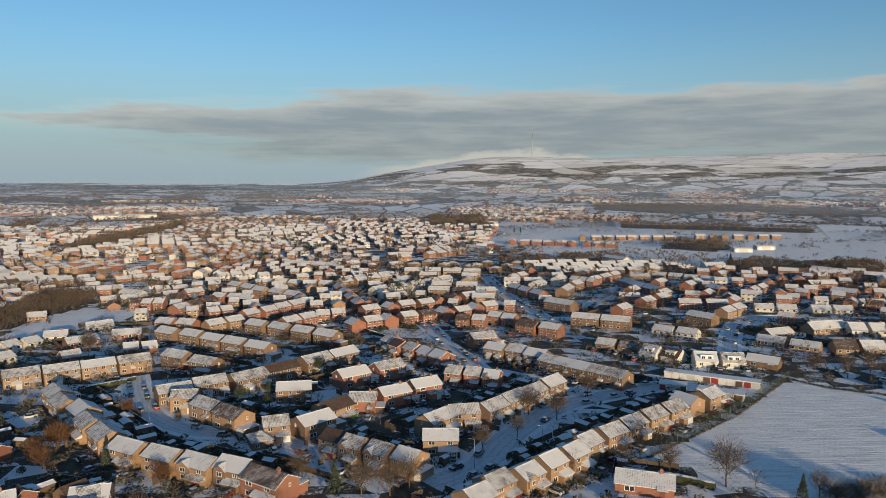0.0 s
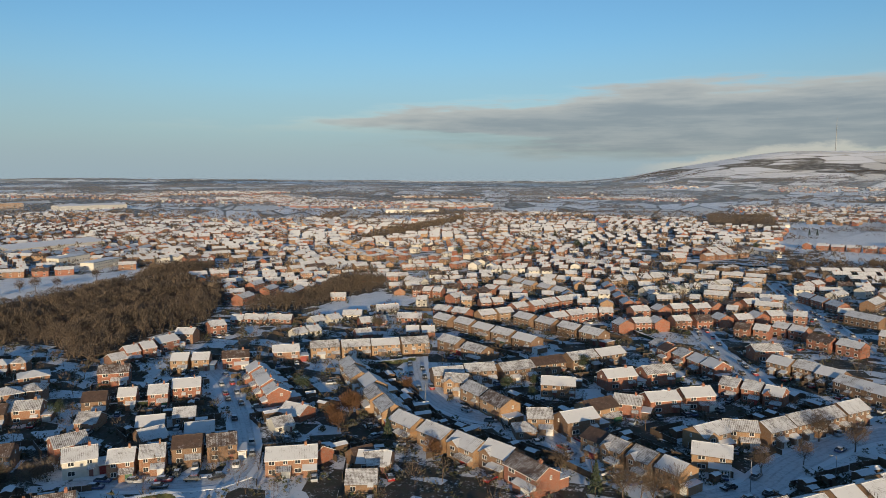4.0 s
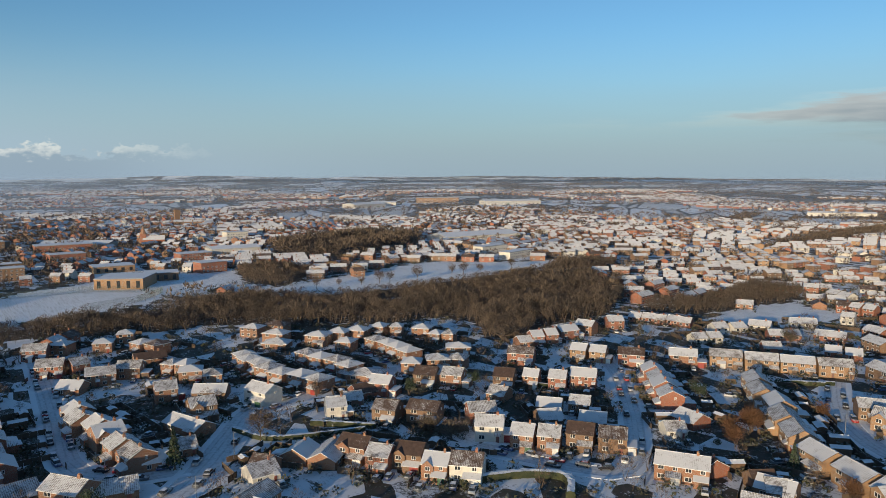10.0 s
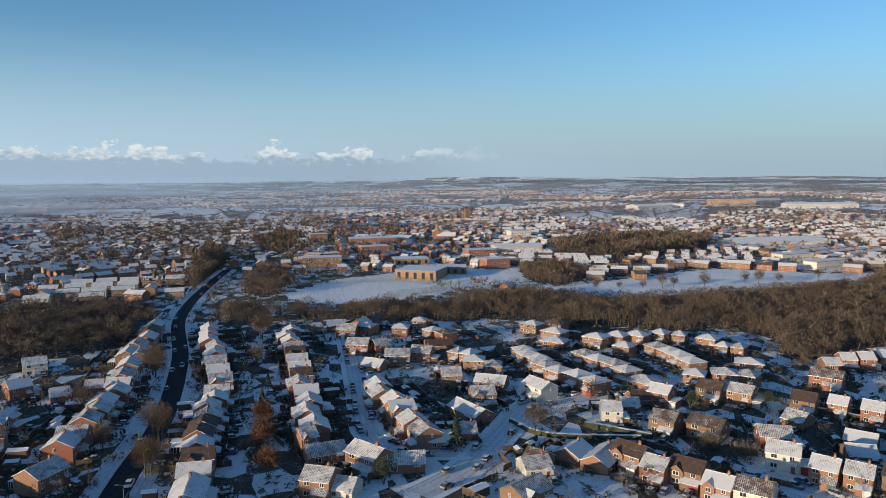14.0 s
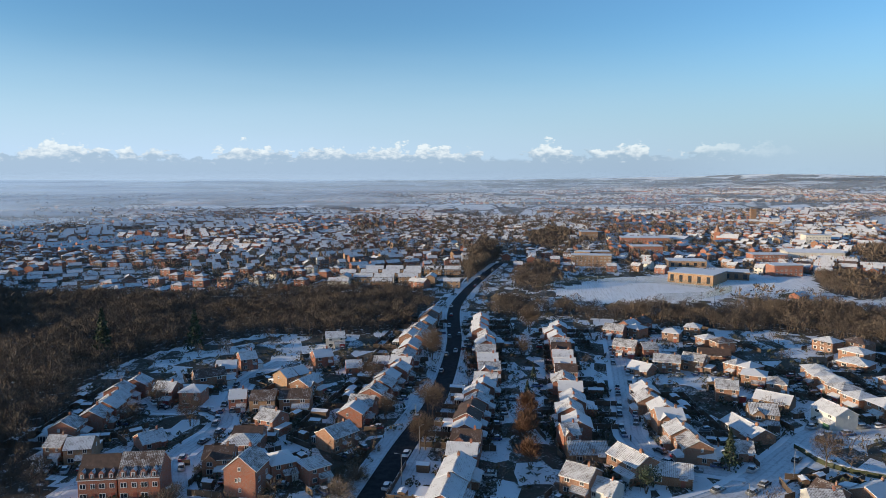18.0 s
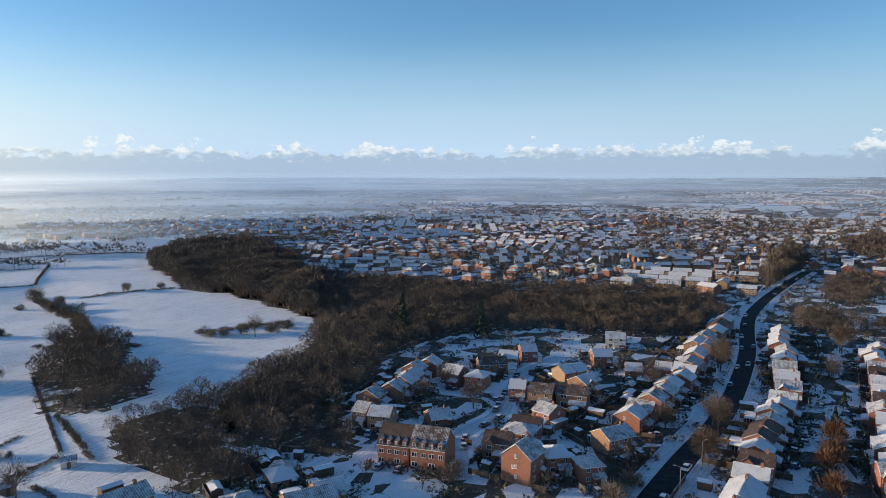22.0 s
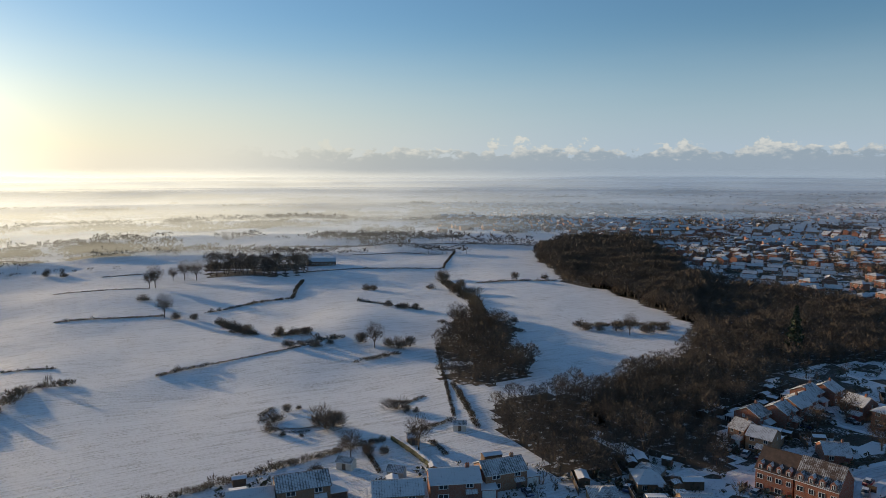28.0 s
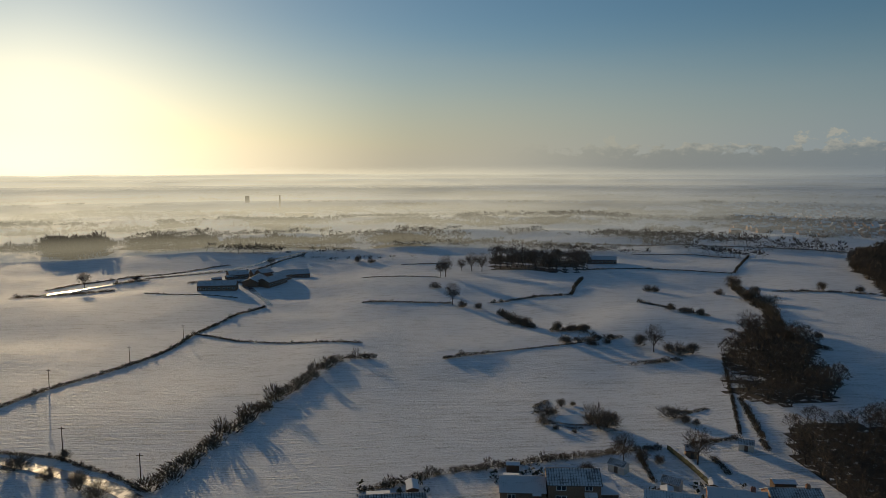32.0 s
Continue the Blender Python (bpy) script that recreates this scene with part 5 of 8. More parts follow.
wood(3.0, 13, (-698.7, 289.6), (-756.6, 366.5), (-790.8, 446.8), (-730.9, 494.0), (-632.5, 431.2), (-603.4, 373.2), (-577.1, 301.8), (-581.4, 281.1), (-627.2, 256.7))
wood(2.2, 10, (-449.8, -54.4), (-592.0, -66.5), (-763.7, -69.3), (-732.3, -56.5), (-637.8, -44.4), (-476.7, -44.5))
wood(2.2, 7, (-774.3, -21.7), (-913.6, -18.6), (-988.5, 23.0), (-785.7, 29.4), (-710.8, 0.2))
wood(2.6, 8, (-395.1, 708.6), (-380.4, 806.1), (-396.3, 1015.2), (-411.4, 1124.2), (-442.2, 1195.6), (-440.6, 934.7), (-424.7, 779.5))
wood(2.2, 9, (-377.7, -531.1), (-449.8, -593.5), (-554.6, -606.3), (-481.2, -463.8), (-368.4, -322.6), (-275.7, -249.7), (-303.1, -332.5), (-326.7, -425.5))
wood(4.6, 10, (-86.5, -521.3), (-96.9, -584.3), (-136.2, -607.5), (-177.6, -575.1), (-156.5, -513.4))
wood(3.0, 14, (290.5, -644.4), (332.3, -738.9), (282.4, -751.1), (246.3, -686.7), (264.8, -647.9))
wood(3.0, 11, (253.2, -706.2), (253.1, -735.8), (171.3, -754.3), (158.3, -719.9), (215.7, -700.0))
wood(3.4, 10, (151.6, -713.7), (144.8, -733.4), (26.0, -713.4), (19.9, -691.6))
wood(3.0, 11, (3.5, -688.9), (-2.2, -725.0), (-43.0, -729.4), (-49.0, -690.3))

wood(4.6, 7, (365.1, 1707.2), (490.3, 1539.1), (682.7, 1645.2), (715.4, 1443.2), (882.9, 1399.2), (1001.0, 1587.3), (903.4, 1766.8), (792.5, 1911.1), (634.3, 1993.2), (426.5, 1995.2))
wood(3.0, 7, (48.0, 617.7), (110.2, 630.1), (166.8, 652.0), (176.6, 690.6), (117.3, 670.9), (50.7, 652.3))
wood(3.0, 7, (238.9, 582.4), (301.2, 575.0), (352.6, 554.3), (384.2, 604.7), (325.0, 621.1), (258.1, 629.7))
wood(3.2, 7, (281.7, 1106.2), (434.3, 1044.0), (528.6, 999.1), (570.8, 1079.4), (470.7, 1131.9), (306.8, 1205.4))
wood(3.0, 8, (-22.5, 1162.5), (69.4, 1134.0), (83.4, 1363.7), (-27.2, 1405.0))
wood(3.0, 8, (242.2, 776.5), (284.6, 739.5), (323.7, 776.2), (339.0, 846.4), (270.8, 846.7))

BLOCKS = [                                   # front foot from end to end, depth, height, wall, kind, label
    ((-778.9, 79.2), (-778.4, 129.9), 24, 8, "red", "flats", "red brick town block with a flat snowy roof"),
    ((-597.1, 99.5), (-597.2, 129.6), 20, 5, "tan", "school", "tan school hall with tall windows and a snowy roof"),
    ((-659.5, 211.7), (-657.5, 258.5), 26, 7, "clad", "shed", "grey clad store with a low snowy roof"),
    ((-811.5, 278.5), (-812.4, 304.4), 16, 10, "white", "flats", "white rendered office block with a flat snowy roof"),
    ((-817.8, 37.9), (-819.6, 57.3), 14, 11, "brown", "flats", "brown brick hall with a flat snowy roof"),
    ((-594.8, 20.1), (-593.7, 52.9), 13, 9, "brown", "flats", "long brown brick flats with a flat snowy roof"),
    ((-644.5, 475.2), (-639.8, 583.7), 42, 6, "clad", "shed", "long low supermarket under a wide snowy roof"),
    ((-518.2, 424.6), (-525.0, 462.1), 12, 8, "white", "flats", "cream rendered flats with a flat snowy roof"),
    ((-479.7, 425.3), (-491.2, 466.1), 12, 6, "white", "flats", "cream rendered terrace block with a flat snowy roof"),
    ((-643.0, 178.2), (-645.2, 207.2), 18, 6, "red", "flats", "red brick works with a flat snowy roof"),
    ((-684.6, 80.5), (-687.4, 109.0), 16, 8, "red", "flats", "red brick school block with a flat snowy roof"),
    ((-1357.3, 750.0), (-1379.7, 843.9), 40, 8, "clad", "shed", "pale warehouse on the far side of town under snow"),
]
for (bx0, by0), (bx1, by1), bd, *_ in BLOCKS:
    bn = math.hypot(bx1 - bx0, by1 - by0)
    bu, bv = ((bx1 - bx0) / bn, (by1 - by0) / bn), (-(by1 - by0) / bn, (bx1 - bx0) / bn)
    clear(*[(bx0 + bu[0] * p + bv[0] * q, by0 + bu[1] * p + bv[1] * q) for p, q in ((-8, -14), (bn + 8, -14), (bn + 8, bd + 8), (-8, bd + 8))])

# ---- rows of houses ----
row("detached", "tan", -134.6, 237.2, -91.1, 188.0, 5)
row("detached", "tan", -89.7, 186.6, -56.3, 169.4, 3)
row("detached", "brown", -55.7, 171.9, -47.6, 168.3, 1)
row("detached", "red", -47.1, 166.5, -36.5, 159.3, 1, 0, "bare")
row("semi", "tan", -161.2, 250.0, -119.0, 279.6, 4)
row("detached", "brown", -135.5, 332.3, -72.4, 295.7, 5)
row("detached", "brown", -116.1, 286.5, -86.0, 270.6, 2)
row("detached", "brown", -97.8, 350.4, -47.6, 315.8, 4)
row("semi", "brown", -98.6, 233.6, -78.3, 247.7, 2)
row("semi", "brown", -77.2, 246.2, -56.5, 267.7, 2)
row("semi", "brown", -55.9, 270.4, -37.3, 291.2, 2)
row("detached", "tan", -89.8, 227.3, -81.8, 228.5, 1)
row("detached", "tan", -80.6, 222.3, -58.6, 206.0, 2)
row("semi", "brown", -58.0, 236.9, -45.5, 239.0, 1)
row("detached", "red", -40.3, 250.0, -15.3, 270.5, 2)
row("detached", "red", -22.6, 230.4, -0.8, 244.1, 2)
row("detached", "red", -30.6, 226.0, -22.2, 225.9, 1)
row("detached", "tan", -38.5, 212.5, -31.4, 221.1, 1)
row("detached", "brown", -42.7, 200.4, -35.2, 208.6, 1)
row("hipbung", "brown", -54.7, 194.6, -50.5, 196.8, 1)
row("detached", "tan", -53.1, 200.9, -46.2, 203.4, 1)
row("detached", "tan", -33.3, 193.3, -5.2, 174.1, 4)
row("bungalow", "red", -103.2, 158.3, -97.1, 155.9, 1)
row("bungalow", "brown", -86.9, 157.7, -78.7, 159.9, 1)
row("detached", "tan", 1.9, 212.4, 10.8, 214.1, 1)
row("detached", "tan", -5.7, 201.9, 1.0, 209.7, 1)
row("detached", "tan", -5.4, 191.4, 4.1, 191.4, 1)
row("semi", "brown", 10.8, 213.9, 40.9, 247.5, 4)
row("detached", "tan", 3.5, 151.4, 41.9, 190.0, 6)
row("detached", "tan", 41.9, 193.7, 92.5, 233.5, 6)
row("bungalow", "red", 43.3, 168.4, 56.1, 164.3, 1)
row("terrace", "brown", 40.5, 277.5, 67.3, 249.7, 5)
row("semi", "brown", 19.8, 298.5, 43.3, 281.2, 3)
row("detached", "red", 1.3, 259.4, 21.9, 251.5, 3)
row("detached", "red", 11.8, 313.3, 23.7, 319.3, 1)
row("detached", "red", -26.2, 313.4, 1.3, 276.8, 5)
row("bungalow", "tan", 69.7, 314.2, 87.1, 303.1, 2)
row("dormer", "white", 87.1, 298.8, 99.7, 285.6, 2)
row("dormer", "white", 102.3, 283.7, 123.4, 280.8, 2)
row("bungalow", "brown", 126.4, 284.8, 135.7, 277.4, 1)
row("bungalow", "tan", 145.8, 322.4, 168.3, 304.0, 2)
row("dormer", "tan", 170.8, 304.1, 193.8, 301.9, 2)
row("bungalow", "white", 105.6, 345.9, 123.4, 331.2, 2)
row("bungalow", "tan", 155.1, 332.4, 168.5, 337.6, 1)
row("dormer", "tan", 176.2, 340.9, 199.9, 349.3, 1)
row("bungalow", "white", 180.0, 404.1, 203.9, 398.5, 2)
row("bungalow", "white", 210.0, 398.5, 234.2, 394.8, 2)
row("dormer", "brown", 184.6, 347.9, 200.5, 347.8, 1)
row("dormer", "white", 199.3, 340.9, 218.0, 340.8, 2)
row("semi", "brown", 132.0, 371.5, 141.6, 358.7, 1)
row("detached", "tan", 150.7, 376.7, 170.5, 394.4, 2)
row("detached", "red", 91.7, 380.2, 109.4, 400.1, 1)
row("detached", "red", 114.2, 407.9, 140.1, 435.3, 2)
row("semi", "brown", 67.9, 365.1, 95.7, 351.2, 2)
row("semi", "brown", 61.6, 413.7, 76.5, 398.0, 1)
row("detached", "red", 24.3, 368.7, 38.9, 359.1, 2)
row("detached", "red", 7.0, 360.8, 22.6, 356.1, 2)
row("detached", "red", 37.7, 347.2, 57.2, 332.0, 2)
row("detached", "red", -49.0, 344.5, 31.3, 400.3, 9)
row("detached", "red", -44.9, 382.2, 30.9, 442.4, 8)
row("detached", "white", -47.4, 452.1, 6.6, 512.2, 5)
row("detached", "tan", -73.0, 488.8, -40.1, 525.0, 4)
row("detached", "red", -107.1, 368.9, -82.8, 408.3, 4)
row("detached", "red", -83.0, 350.3, -68.6, 368.8, 2)
row("detached", "red", -69.2, 372.1, -52.9, 377.1, 2)
row("detached", "tan", -117.8, 341.8, -103.8, 359.4, 2)
row("detached", "red", -144.8, 353.4, -122.6, 346.1, 2)
row("detached", "red", -151.6, 386.0, -138.3, 420.7, 3)
row("detached", "red", -128.9, 377.3, -117.0, 385.9, 2)
row("detached", "red", -142.5, 431.5, -112.6, 420.6, 3)
row("detached", "red", -165.3, 442.9, -157.0, 452.3, 1)
row("detached", "tan", -147.9, 480.6, -88.1, 431.4, 5)
row("bungalow", "tan", -133.9, 509.3, -77.9, 494.7, 5)
row("detached", "red", -73.3, 477.7, -46.8, 398.6, 4)
row("detached", "tan", -74.7, 500.3, -40.5, 531.6, 4)
row("semi", "red", -137.3, 607.6, -84.6, 586.5, 4)
row("detached", "red", -102.8, 654.7, -60.2, 599.3, 4)
row("detached", "white", -139.3, 522.1, -122.5, 531.9, 2)
row("detached", "white", -169.9, 522.2, -145.9, 538.7, 3)
row("detached", "white", -189.4, 532.1, -190.5, 579.2, 2)
row("bungalow", "white", -212.5, 458.5, -194.1, 451.3, 2)
row("detached", "red", -183.3, 408.5, -162.6, 408.5, 3)
row("detached", "red", -255.6, 445.4, -218.2, 459.9, 4)
row("bungalow", "white", -195.6, 304.6, -188.6, 320.5, 2)
row("bungalow", "white", -189.3, 327.9, -180.1, 331.7, 1)
row("bungalow", "red", -171.7, 313.5, -162.2, 322.9, 1)
row("bungalow", "red", -158.4, 331.6, -146.5, 335.5, 1)
row("bungalow", "red", -141.0, 302.4, -127.5, 308.9, 2)
row("bungalow", "red", -160.2, 288.1, -154.7, 293.1, 1)
row("bungalow", "white", -180.8, 349.2, -169.9, 356.4, 2)
row("detached", "red", 93.6, 505.9, 108.4, 491.1, 3)
row("detached", "white", 70.6, 524.7, 91.0, 524.7, 2)
row("semi", "red", 56.7, 574.2, 73.7, 548.1, 1)
row("bungalow", "tan", 145.8, 540.1, 158.3, 533.4, 1)
row("bungalow", "tan", 164.9, 546.8, 202.0, 514.4, 4)
row("terrace", "red", 267.0, 554.7, 332.9, 523.6, 10)
row("semi", "white", 213.4, 585.6, 243.2, 593.7, 1)
row("semi", "red", 253.5, 453.5, 264.2, 441.5, 1)
row("semi", "red", 252.0, 482.0, 273.1, 484.7, 1)
row("bungalow", "white", 249.2, 417.7, 266.5, 417.6, 1)
row("detached", "white", 187.6, 442.0, 202.0, 435.1, 1)
row("detached", "red", 178.5, 471.7, 185.5, 453.9, 1)
row("semi", "red", 128.0, 499.4, 142.3, 451.3, 3)
row("detached", "red", 46.4, 472.1, 64.1, 435.5, 3)
row("detached", "red", 47.9, 509.0, 62.9, 531.3, 2)
row("semi", "brown", 74.8, 446.7, 86.5, 471.6, 1)
row("detached", "red", 77.6, 829.1, 196.7, 783.2, 9)
row("detached", "brown", 169.6, 883.6, 292.8, 883.1, 8)
row("detached", "brown", 322.9, 901.6, 432.3, 891.6, 7)
row("semi", "white", 13.7, 772.4, 50.4, 726.2, 3)
row("semi", "white", 151.1, 653.4, 166.0, 629.1, 3)
row("detached", "orange", -165.8, 87.3, -158.5, 91.5, 1, 0, "bare")
row("detached", "red", -155.3, 89.6, -150.4, 93.3, 1)
row("detached", "brown", -152.7, 95.9, -146.4, 100.7, 1, 0, "bare")
row("detached", "orange", -142.6, 98.4, -137.4, 102.4, 1)
row("detached", "white", -137.5, 103.2, -131.6, 108.5, 1, 0, "bare")
row("bungalow", "orange", -167.4, 73.1, -172.5, 79.9, 1)
row("bungalow", "orange", -161.0, 78.0, -169.3, 87.7, 1)
row("bungalow", "orange", -170.3, 64.0, -166.2, 67.2, 1)
row("detached", "brown", -185.5, 109.4, -179.6, 113.9, 1, 0, "bare")
row("detached", "brown", -179.6, 118.3, -171.9, 124.1, 1, 0, "bare")
row("detached", "white", -154.9, 124.9, -149.5, 130.7, 1)
row("detached", "red", -166.1, 130.5, -162.3, 138.0, 1)
row("detached", "orange", -143.9, 129.3, -138.9, 133.1, 1)
row("detached", "orange", -138.9, 134.8, -134.1, 138.5, 1)
row("detached", "brown", -135.1, 142.4, -129.3, 146.8, 1, 0, "bare")
row("detached", "brown", -128.1, 147.7, -122.2, 152.2, 1, 0, "bare")
row("detached", "white", -196.0, 97.1, -194.1, 102.8, 1)
row("bungalow", "brown", -203.7, 107.4, -201.7, 113.0, 1)
row("bungalow", "red", -207.9, 113.1, -207.5, 120.6, 1)
row("detached", "red", -209.7, 122.0, -203.8, 126.5, 1)
row("detached", "white", -227.7, 85.5, -218.2, 88.8, 1)
row("detached", "brown", -209.2, 140.5, -202.9, 145.3, 1, 0, "bare")
row("detached", "orange", -204.8, 148.3, -197.9, 153.5, 1)
row("detached", "brown", -190.2, 162.1, -184.6, 166.4, 1)
row("bungalow", "orange", -180.9, 152.3, -175.1, 155.1, 1)
row("detached", "orange", -184.5, 171.1, -180.1, 174.4, 1)
row("detached", "red", -177.1, 176.7, -172.3, 180.4, 1)
row("semi", "red", -175.0, 184.8, -167.0, 190.8, 1)
row("bungalow", "brown", -161.8, 156.1, -155.6, 160.9, 1)
row("bungalow", "brown", -152.2, 146.7, -148.9, 153.2, 1)
row("bungalow", "brown", -157.2, 166.4, -152.0, 170.4, 1)
row("bungalow", "brown", -144.0, 156.9, -137.7, 161.7, 1)
row("detached", "red", -212.6, 188.7, -204.5, 194.9, 1, 0, "bare")
row("bungalow", "orange", -230.3, 208.9, -227.4, 218.1, 1)
row("detached", "red", -229.6, 215.1, -224.5, 227.9, 2)
row("detached", "red", -228.6, 232.5, -226.9, 241.9, 1)
row("detached", "orange", -233.7, 252.0, -225.6, 254.7, 1)
row("detached", "tan", -201.6, 213.1, -187.9, 220.9, 2)
row("detached", "red", -184.7, 223.4, -176.8, 229.4, 1)
row("detached", "orange", -171.4, 238.6, -163.2, 244.9, 1)
row("detached", "red", -163.5, 218.0, -134.4, 191.5, 4)
row("bungalow", "white", -123.5, 170.5, -120.3, 175.0, 1)
row("bungalow", "red", -128.1, 184.8, -119.7, 183.8, 1)
row("semi", "orange", -108.2, 145.6, -96.4, 153.1, 1)
row("bungalow", "brown", -83.7, 145.2, -76.9, 148.3, 1)
row("bungalow", "brown", -89.0, 157.1, -85.8, 162.0, 1)
row("bungalow", "brown", -84.8, 156.5, -79.9, 160.2, 1)
row("bungalow", "white", -189.3, 277.6, -182.4, 291.3, 2)
row("detached", "red", -230.5, 268.9, -226.7, 275.6, 1)
row("bungalow", "red", -237.9, 296.6, -208.6, 308.5, 5)
row("hip", "orange", -276.4, 98.1, -251.6, 98.8, 3)
row("hip", "orange", -252.2, 97.4, -219.2, 108.6, 4)
row("hip", "orange", -263.3, 119.4, -230.6, 128.4, 4)
row("hipbung", "orange", -230.3, 124.6, -220.8, 131.8, 1)
row("hip", "orange", -268.1, 155.6, -234.6, 157.9, 4)
row("hip", "orange", -225.1, 144.7, -220.5, 150.1, 1)
row("hip", "orange", -222.7, 154.4, -218.4, 161.7, 1)
row("hip", "orange", -219.5, 163.0, -214.0, 167.2, 1)
row("hip", "orange", -261.3, 183.1, -251.8, 190.3, 2)
row("hip", "orange", -235.1, 173.4, -229.5, 181.2, 1)
row("hip", "orange", -322.8, 117.8, -315.6, 123.3, 1)
row("hip", "orange", -323.1, 129.3, -314.7, 135.7, 1)
row("hip", "orange", -304.7, 121.7, -296.7, 127.8, 1)
row("hipbung", "orange", -295.6, 117.2, -288.1, 125.1, 1)
row("hip", "orange", -289.6, 135.6, -282.0, 141.4, 1)
row("hip", "orange", -289.8, 146.7, -283.1, 151.8, 1)
row("hip", "orange", -271.3, 141.2, -265.6, 145.5, 1)
row("hip", "orange", -288.6, 155.5, -281.3, 161.0, 1)
row("hip", "orange", -289.3, 168.9, -284.0, 173.0, 1)
row("hip", "orange", -283.9, 176.0, -280.2, 180.2, 1)
row("hip", "orange", -274.4, 183.1, -267.9, 188.1, 1)
row("detached", "orange", -522.4, 318.7, -524.0, 368.6, 4)
row("detached", "orange", -559.0, 316.0, -549.4, 323.2, 1)
row("detached", "orange", -468.7, 256.4, -467.1, 264.8, 1, 0, "bare")
row("detached", "orange", -515.3, 258.8, -504.5, 274.9, 2, 0, "bare")
row("semi", "tan", -615.0, 450.4, -578.9, 462.0, 3)
row("semi", "tan", -557.7, 455.7, -514.5, 466.9, 4)
row("bungalow", "white", -391.5, 370.9, -369.0, 430.9, 5)
row("bungalow", "white", -333.1, 376.4, -318.9, 425.4, 4)
row("semi", "red", -333.0, 27.0, -329.6, 36.5, 1)
row("hip", "orange", -337.6, 38.7, -332.6, 44.8, 1)
row("semi", "red", -301.0, 28.4, -297.4, 38.2, 1)
row("detached", "red", -297.2, 39.3, -298.4, 45.3, 1)
row("hip", "orange", -330.7, 53.8, -328.2, 60.7, 1)
row("hip", "orange", -342.3, 65.6, -340.0, 72.0, 1)
row("semi", "orange", -278.6, 41.3, -276.7, 52.1, 1)
row("detached", "orange", -282.4, 53.9, -278.6, 61.4, 1)
row("bungalow", "orange", -274.1, 33.2, -269.0, 39.8, 1)
row("bungalow", "orange", -298.0, 62.7, -297.2, 74.5, 1)
row("hip", "orange", -322.2, 69.8, -307.2, 75.2, 2)
row("hip", "orange", -279.7, 71.3, -269.9, 78.5, 2)
row("hip", "orange", -263.8, 71.1, -261.1, 78.5, 1)
row("hip", "orange", -253.4, 76.8, -251.4, 82.6, 1)
row("detached", "orange", -244.6, 57.4, -243.7, 64.3, 1)
row("bungalow", "brown", -241.4, 69.9, -235.7, 79.3, 1)
row("detached", "brown", -219.6, 61.4, -218.8, 69.2, 1)
row("bungalow", "orange", -216.8, 56.0, -202.9, 61.4, 1)
row("detached", "orange", -241.2, 32.2, -184.9, 39.6, 6)
row("bungalow", "orange", -189.5, 40.6, -188.3, 46.9, 1)
row("bungalow", "orange", -193.1, 49.8, -192.8, 54.8, 1)
row("detached", "orange", -167.3, 5.5, -164.0, 12.0, 1)
row("bungalow", "white", -164.7, 12.5, -162.6, 16.5, 1)
row("detached", "orange", -181.3, 19.0, -173.0, 25.3, 1)
row("bungalow", "brown", -176.2, 25.8, -174.6, 36.1, 1)
row("detached", "brown", -144.9, 50.4, -149.5, 58.8, 1)
row("bungalow", "white", -164.3, 59.5, -164.6, 66.7, 1)
row("townhouse", "red", -147.4, -108.9, -149.5, -100.5, 1, 0, "bare")
row("townhouse", "red", -149.3, -99.7, -151.3, -90.5, 1, 0, "bare")
row("tall", "red", -151.1, -71.5, -159.1, -71.3, 1)
row("detached", "orange", -163.9, -86.5, -165.5, -79.5, 1, 0, "bare")
row("hip", "red", -174.6, -85.4, -175.1, -77.0, 1)
row("detached", "red", -179.4, -85.7, -181.1, -78.0, 1)
row("detached", "red", -195.3, -84.1, -193.4, -77.9, 1)
row("detached", "tan", -210.2, -94.0, -211.5, -86.3, 1, 0, "bare")
row("detached", "orange", -213.2, -85.4, -215.1, -76.0, 1, 0, "bare")
row("detached", "red", -210.3, -101.8, -212.0, -96.7, 1)
row("hip", "red", -215.2, -120.7, -216.1, -113.8, 1)
row("detached", "red", -215.3, -129.9, -215.4, -123.1, 1)
row("detached", "orange", -230.2, -124.9, -236.5, -116.7, 1)
row("detached", "red", -243.5, -122.6, -245.9, -115.8, 1)
row("detached", "red", -256.2, -119.7, -260.0, -114.7, 1)
row("detached", "red", -175.1, -133.9, -224.8, -142.9, 6)
row("detached", "tan", -165.2, -126.5, -167.4, -120.2, 1)
row("detached", "orange", -165.9, -132.0, -166.3, -127.7, 1)
row("bungalow", "red", -175.2, -112.5, -180.4, -108.3, 1)
row("hipbung", "tan", -123.2, -126.3, -125.5, -121.7, 1)
row("hip", "red", -162.4, -69.1, -166.2, -64.3, 1)
row("hip", "red", -161.1, -59.3, -165.2, -55.4, 1)
row("semi", "orange", -180.6, -60.5, -188.9, -55.2, 1)
row("detached", "red", -198.8, -57.6, -264.1, -54.9, 7)
row("detached", "red", -263.8, -91.9, -267.8, -86.0, 1)
row("bungalow", "red", -258.5, -76.5, -260.2, -71.5, 1)
row("detached", "white", -297.5, -97.4, -300.2, -89.7, 1)
row("bungalow", "red", -267.8, -68.2, -269.6, -54.9, 2)
row("detached", "tan", -233.2, -94.4, -243.6, -88.3, 2)
row("detached", "orange", -225.2, -83.7, -233.6, -81.4, 1)
row("detached", "orange", -298.5, -59.6, -369.0, -58.8, 5)
row("detached", "red", -263.7, -55.9, -311.3, -57.1, 3)
row("detached", "red", -353.2, -34.4, -251.0, -20.1, 8)
